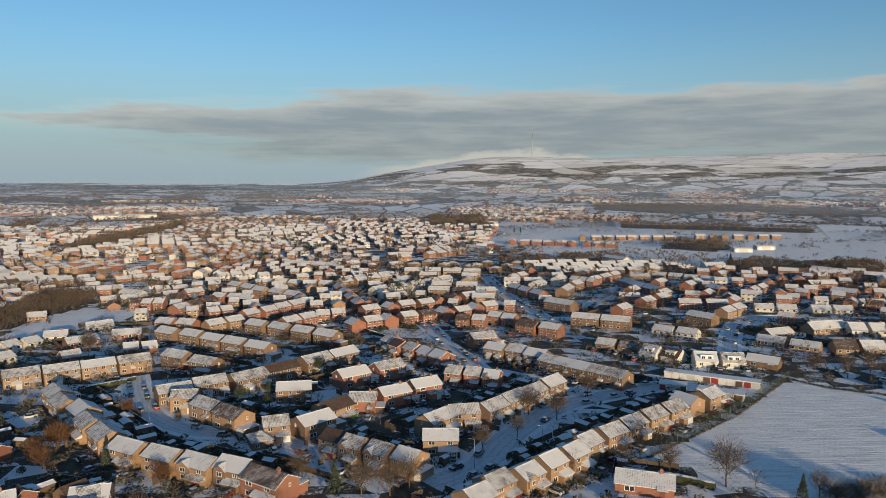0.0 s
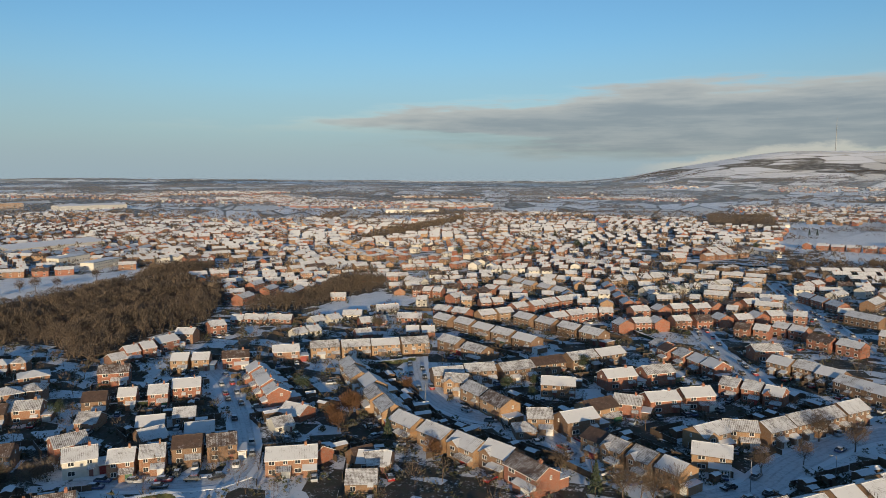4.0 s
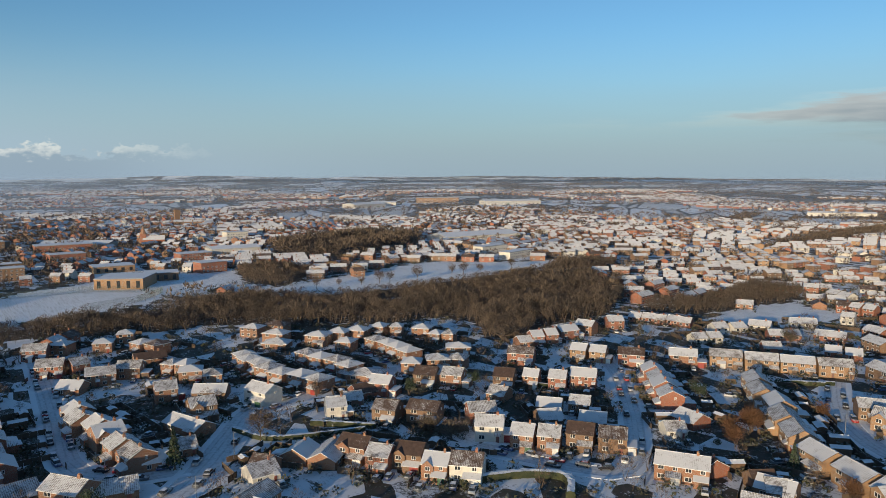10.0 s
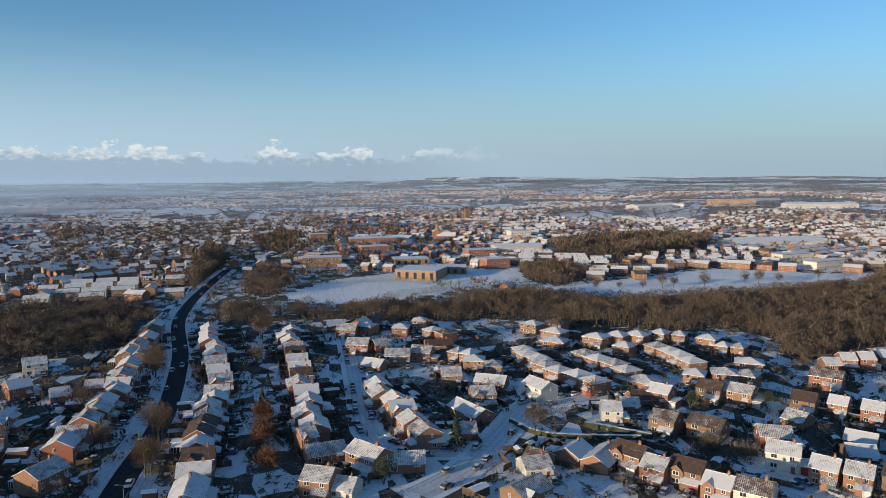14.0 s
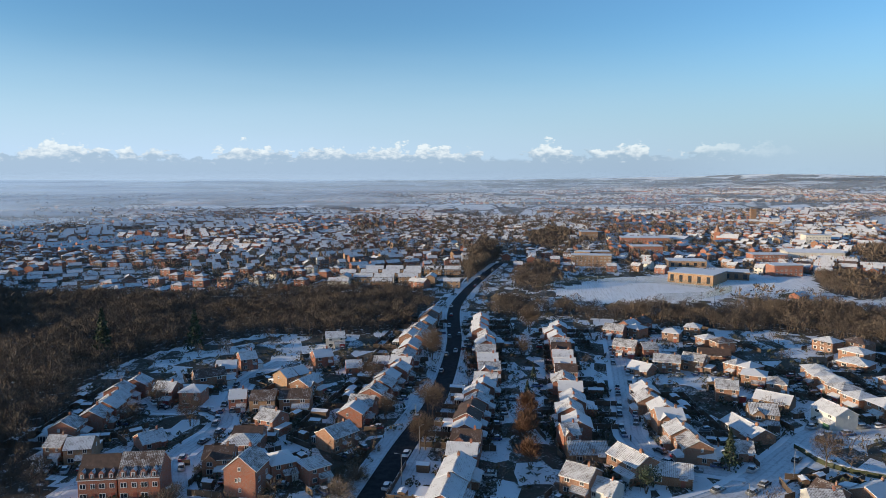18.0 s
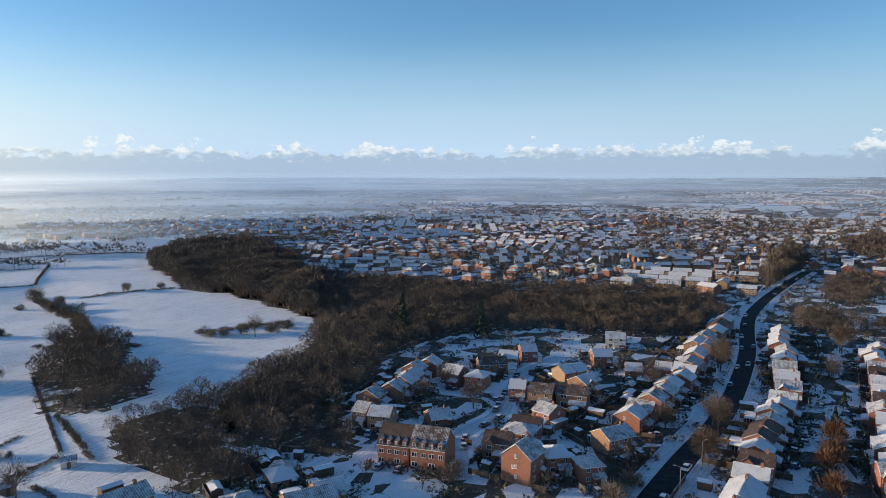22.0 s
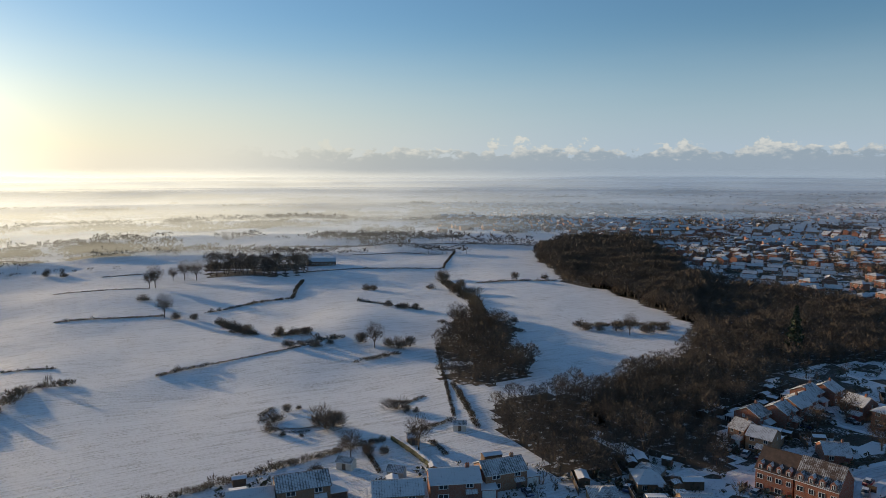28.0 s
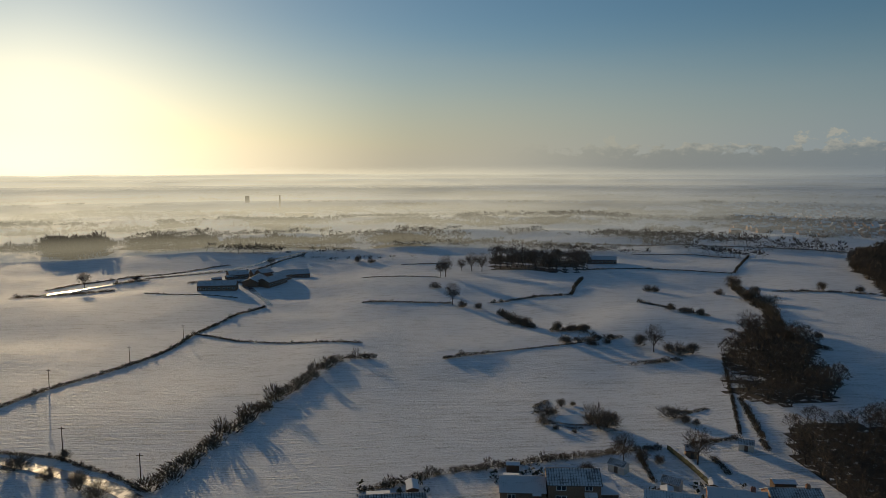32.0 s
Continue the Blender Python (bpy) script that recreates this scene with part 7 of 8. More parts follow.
def build_yards():
    g = random.Random(31)
    slab, fence, shrubs, small = Shape(), Shape(), [], []
    for k, (x, y, a, width, r) in enumerate(YARDS):
        ca, sa = math.cos(radians(a)), math.sin(radians(a))

        def at(u, v):
            return x + ca * u - sa * v, y + sa * u + ca * v
        w = width / 2 + 1.5
        z = 0.012 + 0.0007 * (k % 37)
        if r < 620:
            for _ in range(20 if r < 400 else 10):
                u, v = g.uniform(-w, w), g.choice((g.uniform(5, 15), g.uniform(5, 15), g.uniform(-9, -5.5)))
                px, py = at(u, v)
                if is_free(px, py, 0.3):
                    s = g.uniform(0.7, 2.6)
                    shrubs.append((px, py, 0, g.uniform(0, 6.28), s * g.uniform(0.8, 1.3), s))
        if r < 420 and not (x > -100 and y < -130):
            f = fence
            for u0, v0, u1, v1 in ((-w, 4.5, -w, 15), (-w, 15, w, 15), (-w, -9, -w, -5)):
                n = max(2, int(math.hypot(u1 - u0, v1 - v0) / 1.9))
                for i in range(n):
                    p, q = at(u0 + (u1 - u0) * i / n, v0 + (v1 - v0) * i / n), at(u0 + (u1 - u0) * (i + 0.96) / n, v0 + (v1 - v0) * (i + 0.96) / n)
                    if not is_free((p[0] + q[0]) / 2, (p[1] + q[1]) / 2, -0.5):
                        continue
                    d = Vector((q[0] - p[0], q[1] - p[1], 0)).normalized()
                    o = Vector((-d.y, d.x, 0)) * 0.04
                    hh = 1.75 + g.uniform(-0.06, 0.06)
                    b = [Vector((*p, 0)) - o, Vector((*q, 0)) - o, Vector((*q, 0)) + o, Vector((*p, 0)) + o]
                    f.add([tuple(c) for c in b] + [(c.x, c.y, hh) for c in b], [(0, 1, 5, 4), (1, 2, 6, 5), (2, 3, 7, 6), (3, 0, 4, 7), (4, 5, 6, 7)])
    sheds(g)
    for i, j in itertools.product(range(-92, 60), range(-80, 92)):        # garden land of the farther streets
        cx, cy = i * 12 + 3, j * 12 + 3
        r, yaw = math.hypot(cx, cy), math.degrees(math.atan2(-cx, cy))
        if 650 < r < 1085 and -7 < yaw < 140 and not any(inside(cx, cy, p) for p in CLEAR) and not any(inside(cx, cy, p) for _, _, p in WOODS):
            slab.add([(cx - 6, cy - 6, 0.02), (cx + 6, cy - 6, 0.02), (cx + 6, cy + 6, 0.02), (cx - 6, cy + 6, 0.02)], [(0, 1, 2, 3)])
    for i, j in itertools.product(range(-112, 80), range(-80, 112)):        # garden land between the streets
        cx, cy = i * 6 + 3, j * 6 + 3
        r, yaw = math.hypot(cx, cy), math.degrees(math.atan2(-cx, cy))
        if not (95 < r < 655 and -40 < yaw < 137):
            continue
        if any(inside(cx, cy, p) for p in CLEAR if yaw < 137) or any(inside(cx, cy, p) for _, _, p in WOODS) or abs(rise(cx, cy)) > 0.02:
            continue
        slab.add([(cx - 3, cy - 3, 0.02), (cx + 3, cy - 3, 0.02), (cx + 3, cy + 3, 0.02), (cx - 3, cy + 3, 0.02)], [(0, 1, 2, 3)])
    for _ in range(22000):        # hedges, shrubs and small trees in the gaps between the rows
        r, yaw = math.sqrt(g.uniform(110 ** 2, 640 ** 2)), g.uniform(-36, 150)
        px, py = -r * math.sin(radians(yaw)), r * math.cos(radians(yaw))
        if not is_free(px, py, 0.8) or any(inside(px, py, p) for p in CLEAR) or any(inside(px, py, p) for _, _, p in WOODS):
            continue
        if g.random() < 0.16:
            s = g.uniform(3, 7)
            small.append((px, py, 0, g.uniform(0, 6.28), s, s))
        else:
            s = g.uniform(0.8, 2.6)
            shrubs.append((px, py, 0, g.uniform(0, 6.28), s * g.uniform(0.9, 2.0), s))
    tagged(new("garden_fences", fence.mesh("garden_fences", M_FENCE)), "dark timber panel fences round back gardens", "fence", kind="stuff")
    scatter("garden_trees", "small bare garden trees between the houses", "trees", [M_TWIG], [twiggy_proto(g, 70, 0.2, 0.02) for _ in range(5)], small)
    tagged(new("garden_ground", slab.mesh("garden_ground", M_GARDEN)), "back gardens and drives under patchy snow", "garden ground", kind="structure")
    scatter("garden_shrubs", "dark garden shrubs and hedges dusted with snow", "shrubs", [M_SHRUB], [tuft_proto(g, 16, 0.24) for _ in range(6)], shrubs)


build_yards()


# ---- far country ----
def far_country():
    g = random.Random(77)
    trees, belts, rows = [], [], []
    for _ in range(15000):         # trees among the far houses, in clumps
        r, yaw = math.sqrt(g.uniform(430 ** 2, 1500 ** 2)), g.uniform(-34, 152)
        x, y = -r * math.sin(radians(yaw)), r * math.cos(radians(yaw))
        if noise.noise((x * 0.012, y * 0.012, 11.0)) + g.uniform(-0.25, 0.25) < 0.0:
            continue
        if is_free(x, y, 1.0) and not any(inside(x, y, p) for p in CLEAR):
            h = g.uniform(4.5, 11)
            trees.append((x, y, rise(x, y), g.uniform(0, 6.28), h * 1.2, h))
    for yaw0, yaw1, r0, r1, n, low in ((80, 106, 640, 1200, 2200, -0.35), (-34, 152, 1180, 2900, 15000, 0.02)):      # thick groves round the far villages
        for _ in range(n):
            r, yaw = math.sqrt(g.uniform(r0 * r0, r1 * r1)), g.uniform(yaw0, yaw1)
            x, y = -r * math.sin(radians(yaw)), r * math.cos(radians(yaw))
            if noise.noise((x * 0.0028, y * 0.0028, 4.0)) < low or not is_free(x, y, 1.0) or any(inside(x, y, p) for p in CLEAR) or rise(x, y) > 60:
                continue
            h = g.uniform(5, 11)
            trees.append((x, y, rise(x, y), g.uniform(0, 6.28), h * 1.3, h))
    scatter("distant_trees", "bare trees standing among distant houses", "trees", [M_WOOD], [twiggy_proto(g, 15, 0.30, 0.10) for _ in range(6)], trees)
    for _ in range(1600):          # hedgerows and shelter belts out to the hills
        r, yaw = math.sqrt(g.uniform(950 ** 2, 4500 ** 2)), g.uniform(-36, 212)
        x, y = -r * math.sin(radians(yaw)), r * math.cos(radians(yaw))
        if any(inside(x, y, p) for p in CLEAR) and r < 1300:
            continue
        a = g.uniform(0, 3.14)
        if g.random() < 0.6:
            a = radians(yaw) + g.gauss(0, 0.25)
        n, deep = g.randint(6, 34), 1 if g.random() < 0.75 else g.randint(2, 4)
        big = 1 + r / 2600
        h = g.uniform(2.5, 7)
        for i, k in itertools.product(range(n), range(deep)):
            d = (i + g.uniform(-0.4, 0.4)) * 6.5 * big
            px, py = x + math.cos(a) * d - math.sin(a) * k * 9, y + math.sin(a) * d + math.cos(a) * k * 9
            if is_free(px, py, 3.0) and math.hypot(px, py) < 4650 and rise(px, py) < 110:
                belts.append((px, py, rise(px, py) - 0.4, g.uniform(0, 6.28), 8 * big * g.uniform(0.7, 1.3), h * g.uniform(0.6, 1.3)))
    for yaw0, yaw1, r0, r1, n in ((138, 218, 640, 2300, 230), (-36, 2, 640, 1250, 34), (45, 95, 620, 1100, 30), (96, 140, 560, 1200, 40)):      # rows of trees between the nearer fields
        for _ in range(n):
            r, yaw = math.sqrt(g.uniform(r0 * r0, r1 * r1)), g.uniform(yaw0, yaw1)
            x, y = -r * math.sin(radians(yaw)), r * math.cos(radians(yaw))
            a = radians(yaw) + g.gauss(0, 0.35)
            h = g.uniform(3, 8)
            for i in range(g.randint(5, 30)):
                d = i * g.uniform(4.0, 7.0)
                px, py = x + math.cos(a) * d + g.uniform(-3, 3), y + math.sin(a) * d + g.uniform(-3, 3)
                if is_free(px, py, 2.0):
                    rows.append((px, py, rise(px, py) - 0.2, g.uniform(0, 6.28), h * g.uniform(0.9, 1.5), h * g.uniform(0.6, 1.2)))
    for _ in range(180):               # groves and shelter belts beyond the pasture
        r, yaw = 680 + 1500 * g.random() ** 1.4, g.uniform(138, 214)
        x, y = -r * math.sin(radians(yaw)), r * math.cos(radians(yaw))
        a, deep, h = radians(yaw) + g.gauss(0, 0.3), g.randint(2, 6), g.uniform(5, 10)
        for i, k in itertools.product(range(g.randint(6, 26)), range(deep)):
            d = i * 5.5 + g.uniform(-2.5, 2.5)
            px, py = x + math.cos(a) * d - math.sin(a) * k * 7, y + math.sin(a) * d + math.cos(a) * k * 7
            if is_free(px, py, 2.0) and g.random() < 0.85 and math.hypot(px, py) > 660:
                rows.append((px, py, rise(px, py) - 0.2, g.uniform(0, 6.28), h * g.uniform(1.0, 1.5), h * g.uniform(0.6, 1.25)))
    scatter("distant_tree_rows", "rows of bare trees between distant snowy fields", "trees", [M_WOOD], [twiggy_proto(g, 17, 0.30, 0.095) for _ in range(6)], rows)
    scatter("distant_hedgerows", "dark hedgerows and tree belts across far snowy fields", "trees", [M_WOOD], [tuft_proto(g, 8, 0.32) for _ in range(6)], belts)


far_country()


# ---- cars ----
def car_shapes():
    prof = [(-2.1, 0.35), (-2.15, 0.75), (-1.95, 0.95), (-1.1, 1.0), (1.2, 0.95), (2.0, 0.78), (2.1, 0.4)]
    body = Shape()
    v, f = [], []
    for s in (-1, 1):
        v += [(x, s * 0.86, z) for x, z in prof]
    n = len(prof)
    f += [(i, i + n, i + 1 + n, i + 1) for i in range(n - 1)] + [tuple(range(n)), tuple(range(2 * n - 1, n - 1, -1)), (0, n - 1, 2 * n - 1, n)]
    body.add(v, f)
    cab = Shape()
    lo = [(-1.75, -0.8, 0.95), (1.05, -0.8, 0.95), (1.05, 0.8, 0.95), (-1.75, 0.8, 0.95)]
    hi = [(-1.3, -0.62, 1.42), (0.25, -0.62, 1.45), (0.25, 0.62, 1.45), (-1.3, 0.62, 1.42)]
    cab.add(lo + hi, [(0, 1, 5, 4), (1, 2, 6, 5), (2, 3, 7, 6), (3, 0, 4, 7)])
    roof = Shape().add(hi + [(x, y, z + 0.07) for x, y, z in hi], [(4, 5, 6, 7), (0, 1, 5, 4), (1, 2, 6, 5), (2, 3, 7, 6), (3, 0, 4, 7)])
    return body, cab, roof


CARS = []


def car(x, y, a):
    m = pose(x, y, 0.09, 0, 0, a)
    if not CARS:
        ob = new("car")
        body, cab, roof = car_shapes()
        part("body", body, M_CAR, ob), part("cabin_glass", cab, M_GLASS, ob), part("car_roof", roof, M_CAR, ob)
        w = Shape().tube(0, 0, -0.1, 0.1, 0.32, 0.32, 12)
        me = w.mesh("wheel", M_TYRE)
        for sx, sy in itertools.product((-1.3, 1.3), (-0.78, 0.78)):
            wheel = new("wheel", me)
            wheel.parent = ob
            wheel.matrix_basis = pose(sx, sy, 0.32, 90, 0, 0)
        tagged(ob, "parked hatchback car dusted with snow beside a house", "car", group="parked cars")
        ob.matrix_basis = m
        CARS.append(ob)
    else:
        copy_thing(CARS[0], m)


def park_cars():
    g = random.Random(41)
    made = 0
    for line, width, name in ROADS:
        if name == "lane":
            continue
        for i in range(1, len(line) - 1):
            if g.random() < (0.22 if name == "street" else 0.09):
                d = (line[i + 1] - line[i - 1]).normalized()
                w = Vector((-d.y, d.x, 0)) * g.choice((-1, 1)) * (width / 2 - (1.2 if name == "street" else 2.2))
                p = line[i] + w
                if p.length < 420:
                    car(p.x, p.y, math.degrees(math.atan2(d.y, d.x)) + g.choice((0, 180)))
                    made += 1
    for x, y, a, width, r in YARDS:
        if r < 330 and g.random() < 0.6 and made < 175:
            u, v = width * 0.5 - 1.4, -g.uniform(6.5, 8.0)
            ca, sa = math.cos(radians(a)), math.sin(radians(a))
            px, py = x + ca * u - sa * v, y + sa * u + ca * v
            if is_free(px, py, 1.2):
                car(px, py, a + 90 + g.uniform(-4, 4))
                take(px, py, 2)
                made += 1


park_cars()


def distant_cars():
    """Parked cars along the streets and on drives, past those that stand near."""
    g = random.Random(43)
    spots = []
    for line, width, name in ROADS:
        if name == "lane":
            continue
        for i in range(1, len(line) - 1):
            d = (line[i + 1] - line[i - 1]).normalized()
            for side in (-1, 1):
                p = line[i] + Vector((-d.y, d.x, 0)) * side * (width / 2 - 1.1)
                if g.random() < (0.38 if name == "street" else 0.10) and math.hypot(p.x, p.y) > 150 and all(math.hypot(p.x - c.location.x, p.y - c.location.y) > 5 for c in NEAR_CARS):
                    spots.append((p.x, p.y, 0.09, math.atan2(d.y, d.x) + g.uniform(-0.06, 0.06), 1.0, g.uniform(0.92, 1.15)))
    for x, y, a, width, r in YARDS:
        for side in (-1, 1):
            if r < 800 and g.random() < 0.5:
                u, v = side * (width * 0.5 - 1.6), -g.uniform(6.8, 9.5)
                ca, sa = math.cos(radians(a)), math.sin(radians(a))
                px, py = x + ca * u - sa * v, y + sa * u + ca * v
                if is_free(px, py, 1.0) and not any(inside(px, py, p) for p in CLEAR):
                    spots.append((px, py, 0.03, radians(a + 90 + g.uniform(-5, 5)), 1.0, g.uniform(0.92, 1.15)))
                    take(px, py, 2)
    low = Shape().add([(-2.1, -0.85, 0.25), (2.1, -0.85, 0.25), (2.1, 0.85, 0.25), (-2.1, 0.85, 0.25), (-2.05, -0.84, 0.9), (2.0, -0.84, 0.78), (2.0, 0.84, 0.78), (-2.05, 0.84, 0.9)],
                      [(4, 5, 6, 7), (0, 1, 5, 4), (1, 2, 6, 5), (2, 3, 7, 6), (3, 0, 4, 7)], 0)
    lo = [(-1.8, -0.8, 0.88), (1.0, -0.8, 0.84), (1.0, 0.8, 0.84), (-1.8, 0.8, 0.88)]
    hi = [(-1.35, -0.64, 1.42), (0.3, -0.64, 1.45), (0.3, 0.64, 1.45), (-1.35, 0.64, 1.42)]
    low.add(lo + hi, [(0, 1, 5, 4), (1, 2, 6, 5), (2, 3, 7, 6), (3, 0, 4, 7)], 1)
    low.add(hi, [(0, 1, 2, 3)], 2)
    scatter("distant_cars", "many parked cars along snowy streets and drives", "cars", [car_material("parked_car_paint", True), M_GLASS, M_SNOWCAP], [low], spots)


NEAR_CARS = [o for o in scene.objects if o.parent is None and o.name.startswith("car")]
distant_cars()


# ---- larger buildings and landmarks ----
M_METAL_ROOF = snowed("snowy_sheet_roof", (0.22, 0.24, 0.27), (0.30, 0.32, 0.34), 0.85, 0.15)
M_CLAD = plain("pale_cladding", (0.42, 0.40, 0.36), (0.50, 0.48, 0.44), 0.6, 0.3)
M_BLOCKS = {"tan": M_BRICK["tan"], "red": M_BRICK["red"], "brown": M_BRICK["brown"], "white": M_BRICK["white"], "clad": M_CLAD}


def block(a, b, depth, height, wall, kind, label):
    """A long building from the two ends of its front foot: walls, roof with parapet, rows of windows, a door."""
    (x0, y0), (x1, y1) = a, b
    L = math.hypot(x1 - x0, y1 - y0)
    ang = math.degrees(math.atan2(y1 - y0, x1 - x0))
    ob = new("school" if kind == "school" else "industrial_building" if kind == "shed" else "building")
    part("wall", Shape().box(0, 0, -0.5, L, depth, height), M_BLOCKS[wall], ob)
    if kind == "shed":
        t = height + depth * 0.09
        r = Shape().add([(-0.4, -0.4, height), (L + 0.4, -0.4, height), (L + 0.4, depth + 0.4, height), (-0.4, depth + 0.4, height), (-0.4, depth / 2, t), (L + 0.4, depth / 2, t)],
                        [(0, 1, 5, 4), (2, 3, 4, 5), (1, 2, 5), (3, 0, 4), (3, 2, 1, 0)])
        part("roof", r, M_METAL_ROOF, ob, "low-pitched sheet roof under snow")
    else:
        r = Shape().box(-0.3, -0.3, height, L + 0.3, depth + 0.3, height + 0.5)
        part("roof", r, M_METAL_ROOF, ob, "flat roof under snow")
    tall = kind == "school"
    n = max(3, int(L / (5.5 if kind != "flats" else 3.2)))
    rows = 1 if tall or kind == "shed" else max(1, int(height / 2.9))
    for i, s in itertools.product(range(n), range(rows)):
        cx = (i + 0.5) * L / n
        if tall:
            part("window", Shape().box(cx - 1.2, -0.06, 1.0, cx + 1.2, 0.02, height - 1.2), M_GLASS, ob)
        elif kind != "shed":
            window(ob, 1.5, 1.4, cx, -0.02, 1.0 + 2.8 * s, 0)
        elif i % 2 == 0:
            part("roller_door", Shape().box(cx - 1.6, -0.06, 0, cx + 1.6, 0.02, min(3.5, height - 1)), M_GARAGE, ob)
    ob.matrix_basis = pose(x0, y0, rise(x0, y0), 0, 0, ang)
    tagged(ob, label, "school" if kind == "school" else "industrial building" if kind == "shed" else "building")


block((-513.7, 85.1), (-497.6, 112.5), 30, 7, "tan", "school", "tan brick school with tall windows beside a playing field")
block((-532.3, 121.3), (-527.2, 144.1), 18, 5.5, "brown", "school", "low brown brick school wing with a flat snowy roof")
block((-550.7, 168.0), (-554.3, 189.4), 14, 8, "red", "flats", "red brick block with a flat snowy roof by the field")
block((-624.3, 23.8), (-619.5, 36.6), 12, 9, "brown", "flats", "brown brick block of flats with white windows")
block((-622.5, 39.6), (-625.0, 55.0), 12, 9, "brown", "flats", "brown brick block of flats with white windows")
block((-832.7, 88.2), (-795.1, 147.5), 26, 6, "clad", "shed", "long pale clad works with a snowy roof")
block((-836.6, 39.5), (-823.9, 53.8), 14, 10, "brown", "flats", "square brown brick building with a flat snowy roof")
block((-1467.5, 992.6), (-1431.6, 1093.4), 20, 13, "tan", "flats", "long tan block of flats far across town")
block((-1420.7, 828.6), (-1392.7, 879.1), 30, 8, "white", "shed", "white warehouse far across town under snow")
block((-1302.5, 1075.1), (-1259.8, 1216.0), 40, 9, "clad", "shed", "large pale warehouse far across town under snow")
block((-654.6, 1313.2), (-557.9, 1369.6), 25, 6, "white", "shed", "long white shed beyond the houses under snow")
block((306.3, 734.0), (325.3, 734.0), 12, 4, "clad", "shed", "pale farm shed in a snowy field")
block((340.6, 757.7), (360.2, 757.7), 10, 4, "clad", "shed", "pale farm shed in a snowy field")
for spec in BLOCKS:
    block(*spec)
block((151.6, -1196.4), (107.2, -1190.5), 14, 6, "brown", "flats", "brick mill in distant mist")


def garage_row(x0, y0, x1, y1, n):
    """A terrace of lock-up garages with one felt roof, doors on the near side."""
    L = math.hypot(x1 - x0, y1 - y0)
    ob = new("garage_block")
    part("wall", Shape().box(0, 0, -0.2, L, 5.2, 2.3), M_BRICK["white"], ob)
    part("roof", Shape().box(-0.15, -0.25, 2.3, L + 0.15, 5.35, 2.5), M_SNOWCAP, ob, "flat felt roof under snow")
    w = L / n
    for i in range(n):
        part("garage_door", Shape().box(i * w + 0.2, -0.06, 0.02, (i + 1) * w - 0.2, 0.0, 2.05), M_GARAGE, ob)
    ob.matrix_basis = pose(x0, y0, 0, 0, 0, math.degrees(math.atan2(y1 - y0, x1 - x0)))
    tagged(ob, "row of white lock-up garages under a flat snowy roof", "garages", group="garage blocks")


def mesh_fence(h, *pts):
    """Tall green mesh fencing on steel posts."""
    ob = new("mesh_fence")
    me = Shape().tube(0, 0, 0, h, 0.05, 0.05, 5).mesh("post", M_POLE)
    for (x0, y0), (x1, y1) in zip(pts, pts[1:]):
        d = math.hypot(x1 - x0, y1 - y0)
        n = max(1, int(d / 3.0))
        for i in range(n):
            p = new("post", me)
            p.parent = ob
            p.location = (x0 + (x1 - x0) * i / n, y0 + (y1 - y0) * i / n, 0)
        s = Shape()
        ux, uy = (x1 - x0) / d, (y1 - y0) / d
        for k in range(int(d / 0.22)):
            a = 0.22 * k
            s.limb((x0 + ux * a, y0 + uy * a, 0.05), (x0 + ux * a, y0 + uy * a, h - 0.05), 0.022, 0.022, 3)
        for z in (0.1, h * 0.5, h - 0.1):
            s.limb((x0, y0, z), (x1, y1, z), 0.03, 0.03, 3)
        tagged(part("mesh_panel", s, M_FENCEGREEN, ob), kind="stuff")
    tagged(ob, "tall green steel mesh fence beside a snowy field", "fence", group="mesh fences")


M_FENCEGREEN = plain("green_coated_steel", (0.045, 0.075, 0.05), (0.07, 0.10, 0.07), 0.5, 1.0)
mesh_fence(4, (-476.0, -5.9), (-508.3, 29.6), (-506.3, 81.0))
mesh_fence(4, (-506.3, 81.0), (-475.1, 119.5), (-447.5, 97.3), (-436.3, 66.1))
mesh_fence(3.0, (56.6, 185.8), (80.6, 208.5), (105.9, 234.8), (134.1, 265.3))
garage_row(85.4, 265.4, 115.2, 249.2, 12)
garage_row(78.5, 249.2, 87.4, 245.8, 4)
garage_row(89.8, 242.5, 103.0, 234.8, 5)


def unfinished_house(x, y, a):
    """A house under construction: brick walls, open roof trusses and scaffold."""
    ob = new("unfinished_house")
    part("wall", Shape().box(-4, -4, -0.3, 4, 4, 4.6), M_BRICK["orange"], ob, "new orange brick walls")
    for i in range(9):
        u = -4 + i
        s = Shape()
        for p, q in (((u, -4.4, 4.5), (u, 0, 7.4)), ((u, 4.4, 4.5), (u, 0, 7.4)), ((u, -4.2, 4.6), (u, 4.2, 4.6)), ((u, -2, 4.6), (u, 0, 7.2)), ((u, 2, 4.6), (u, 0, 7.2))):
            s.limb(p, q, 0.09, 0.09, 4)
        part("truss", s, M_TIMBER, ob, "pale timber roof truss")
    for u, v in itertools.product((-5, -1.7, 1.7, 5), (-5, 5)):
        part("scaffold_pole", Shape().tube(u, v, 0, 6.2, 0.06, 0.06, 5), M_POLE, ob)
    for v in (-5, 5):
        part("scaffold_board", Shape().box(-5.2, v - 0.5, 2.3, 5.2, v + 0.5, 2.4), M_TIMBER, ob)
    for i in (-2, 2):
        window(ob, 1.3, 1.3, i, -4.02, 1.0, 0)
    ob.matrix_basis = pose(x, y, rise(x, y), 0, 0, a)
    tagged(ob, "half-built orange brick house with open timber roof trusses", "house", group="houses under construction")


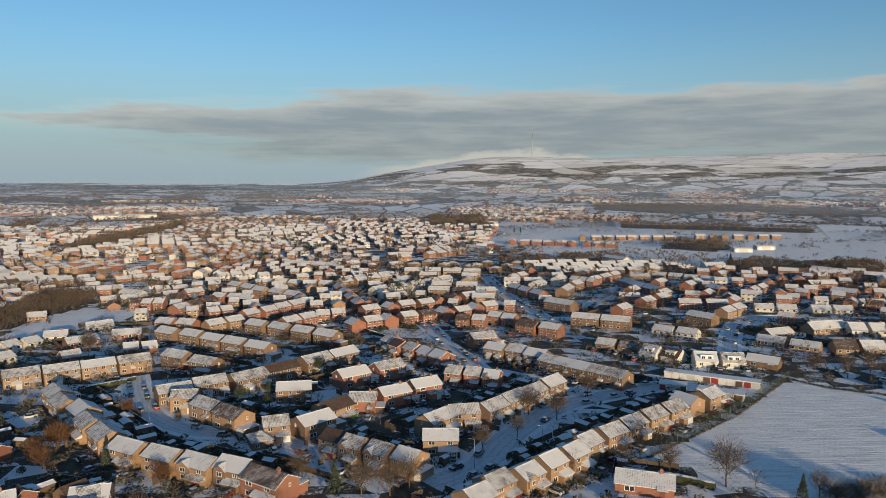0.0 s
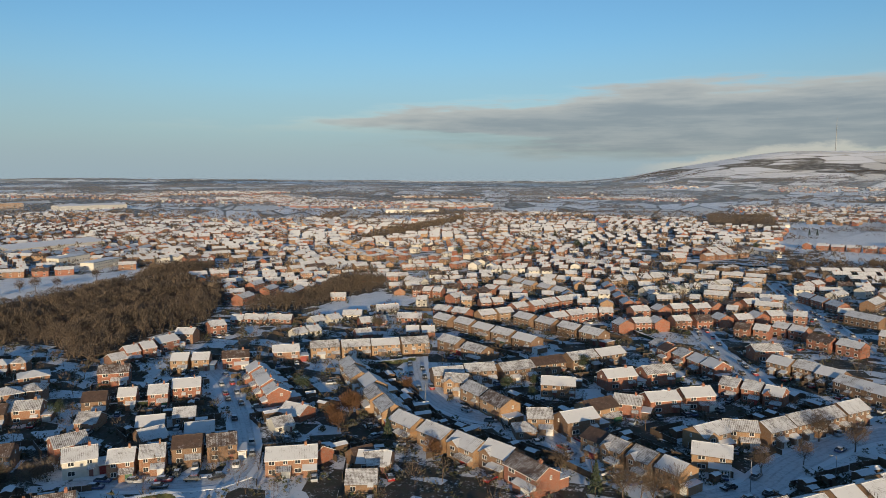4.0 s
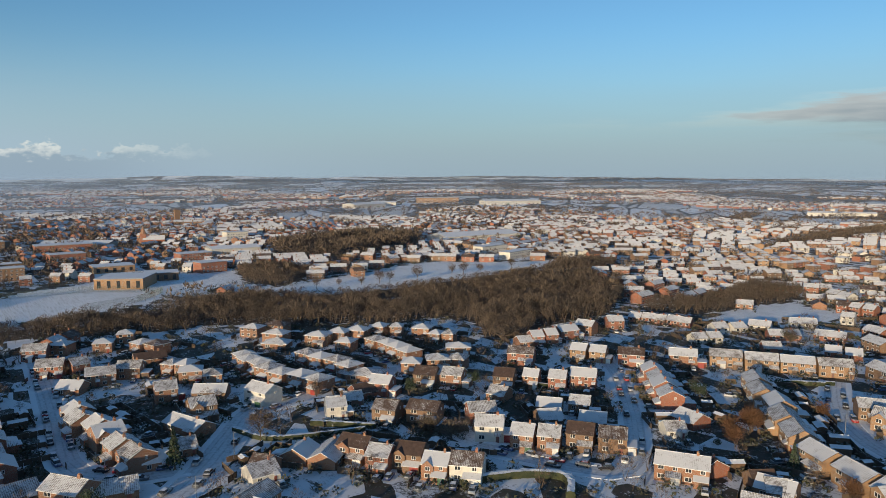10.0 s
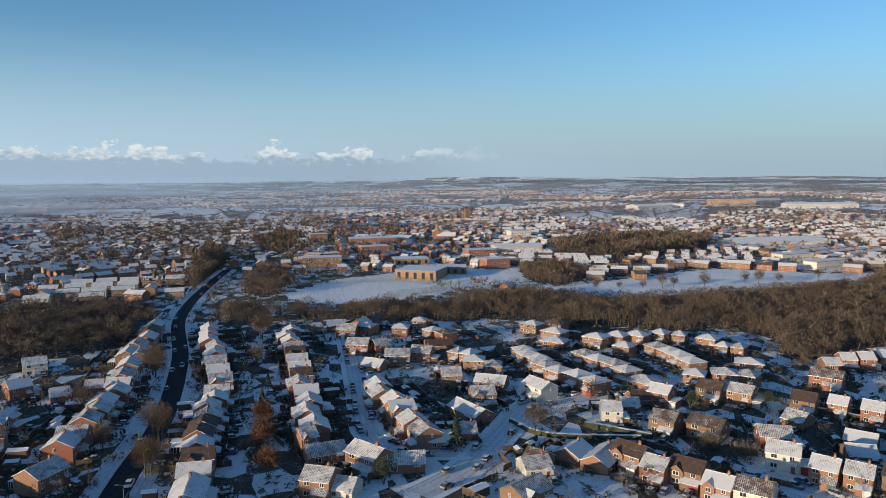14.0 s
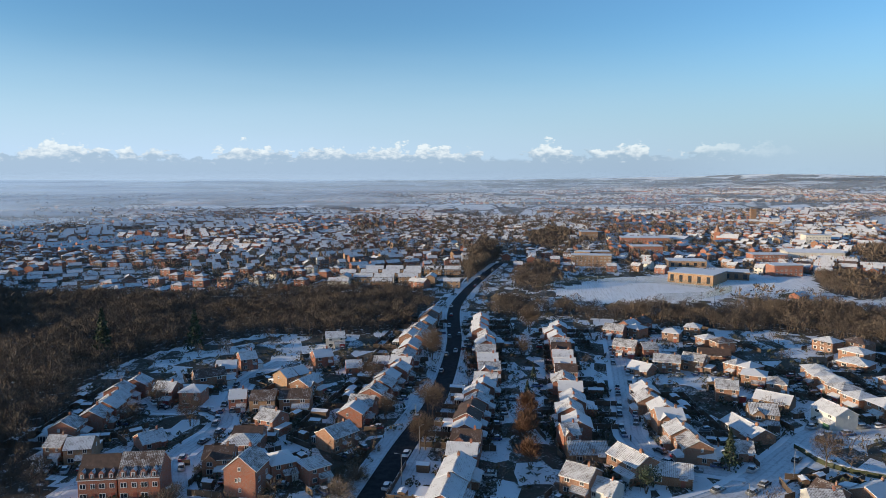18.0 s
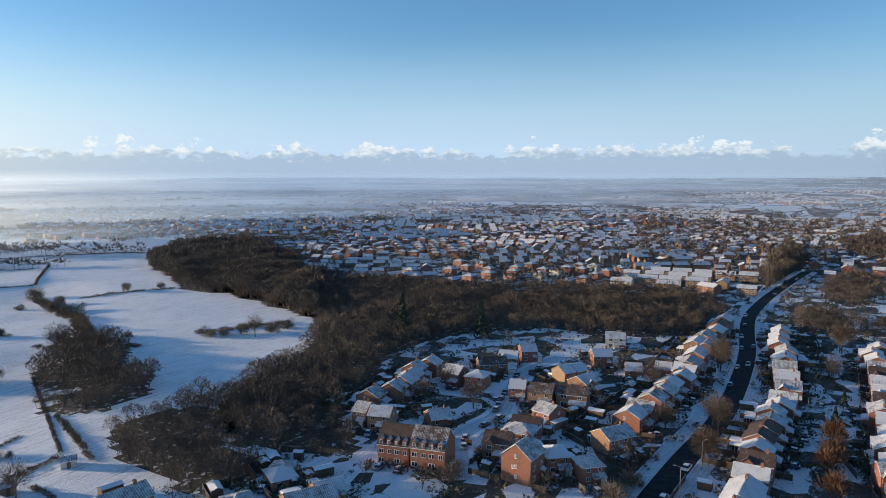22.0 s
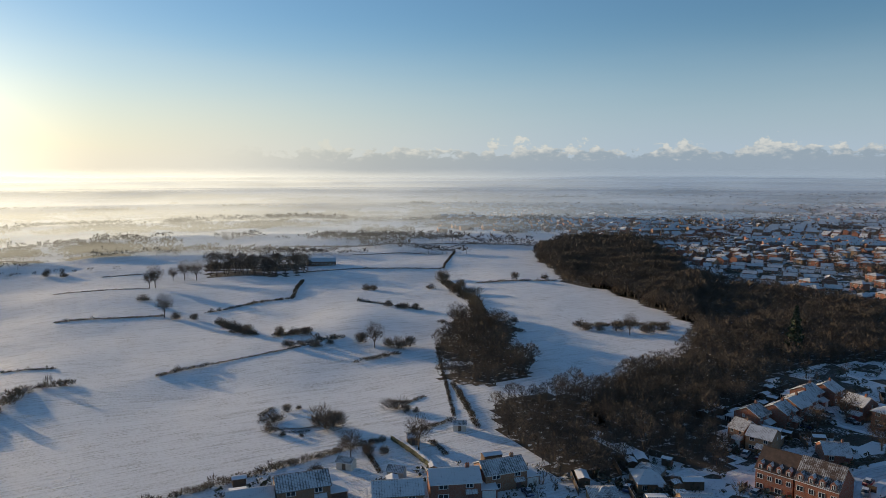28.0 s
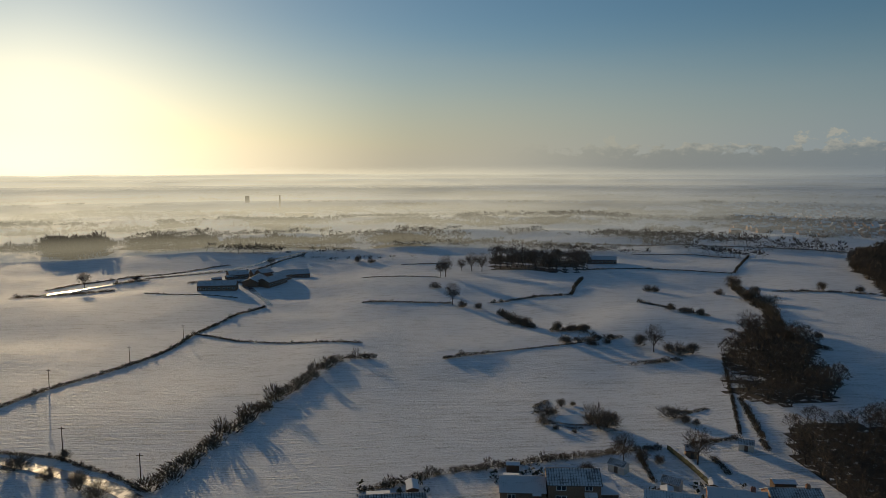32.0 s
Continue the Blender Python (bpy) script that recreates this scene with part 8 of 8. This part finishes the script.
for spot in ((-508.9, 259.5, 40), (-479.8, 231.7, 40), (-477.9, 265.4, 10), (-549.9, 295.7, 30), (-520.7, 344.7, 60)):
    unfinished_house(*spot)


def landmarks():
    # a tall mast on the moor
    x, y = 4550 * math.sin(radians(7.17)), 4550 * math.cos(radians(7.17))
    z = rise(x, y)
    ob = new("transmitter_mast")
    part("mast", Shape().tube(0, 0, -5, 150, 2.2, 1.5, 8), M_POLE, ob)
    part("aerial", Shape().tube(0, 0, 150, 185, 1.2, 0.8, 8), M_POLE, ob)
    ob.location = (x, y, z)
    tagged(ob, "tall slim grey transmitter mast on a snowy moor", "mast")
    # a red church with a short spire
    ob = new("church")
    part("nave", walls_shape(22, 11, 7, 11, False), M_BRICK["red"], ob)
    rs, top = roof_shape(22, 11, 7, math.tan(radians(36)), False)
    part("roof", rs, [M_ROOF["snow"], M_BOARD], ob)
    part("tower", Shape().box(-14, -3, -0.5, -8, 3, 13), M_BRICK["red"], ob)
    part("spire", Shape().tube(-11, 0, 13, 21, 3.6, 0.1, 8), M_BRICK["orange"], ob)
    ob.matrix_basis = pose(-806.5, 196, 0, 0, 0, 70)
    tagged(ob, "red brick church with a short pointed spire", "church")
    # a stone tower far off
    ob = new("church_tower")
    part("tower", Shape().box(-4, -4, -1, 4, 4, 20), M_BRICK["brown"], ob)
    part("parapet", Shape().box(-4.3, -4.3, 20, 4.3, 4.3, 21.2), M_BRICK["brown"], ob)
    ob.location = (-1166.7, 319.9, rise(-1166.7, 319.9))
    tagged(ob, "square stone church tower rising above trees", "church tower")
    ob = copy_thing(ob, pose(276.9, -1554, rise(276.9, -1554)))
    tagged(ob, "square church tower dim in the mist")
    # a mill chimney
    ob = new("mill_chimney")
    part("shaft", Shape().tube(0, 0, -1, 31, 1.9, 1.2, 12), M_BRICK["brown"], ob)
    part("cap", Shape().tube(0, 0, 31, 32, 1.6, 1.5, 12), M_BRICK["brown"], ob)
    ob.location = (173, -1294.4, rise(173, -1294.4))
    tagged(ob, "tall brick mill chimney dim in the mist", "chimney")
    # the pond in the near field
    n = 28
    v = [(-60.5 + 6.5 * math.cos(6.2832 * i / n) * (1 + 0.15 * math.sin(3 * i)), -204 + 4.2 * math.sin(6.2832 * i / n), 0.03) for i in range(n)]
    tagged(new("pond", mesh_of("pond", v, [tuple(range(n))], [M_ICE])), "small frozen pond ringed by bushes", "pond", kind="structure")


M_ICE = plain("snow_dusted_ice", (0.45, 0.48, 0.52), (0.62, 0.64, 0.67), 0.3, 0.3)
landmarks()
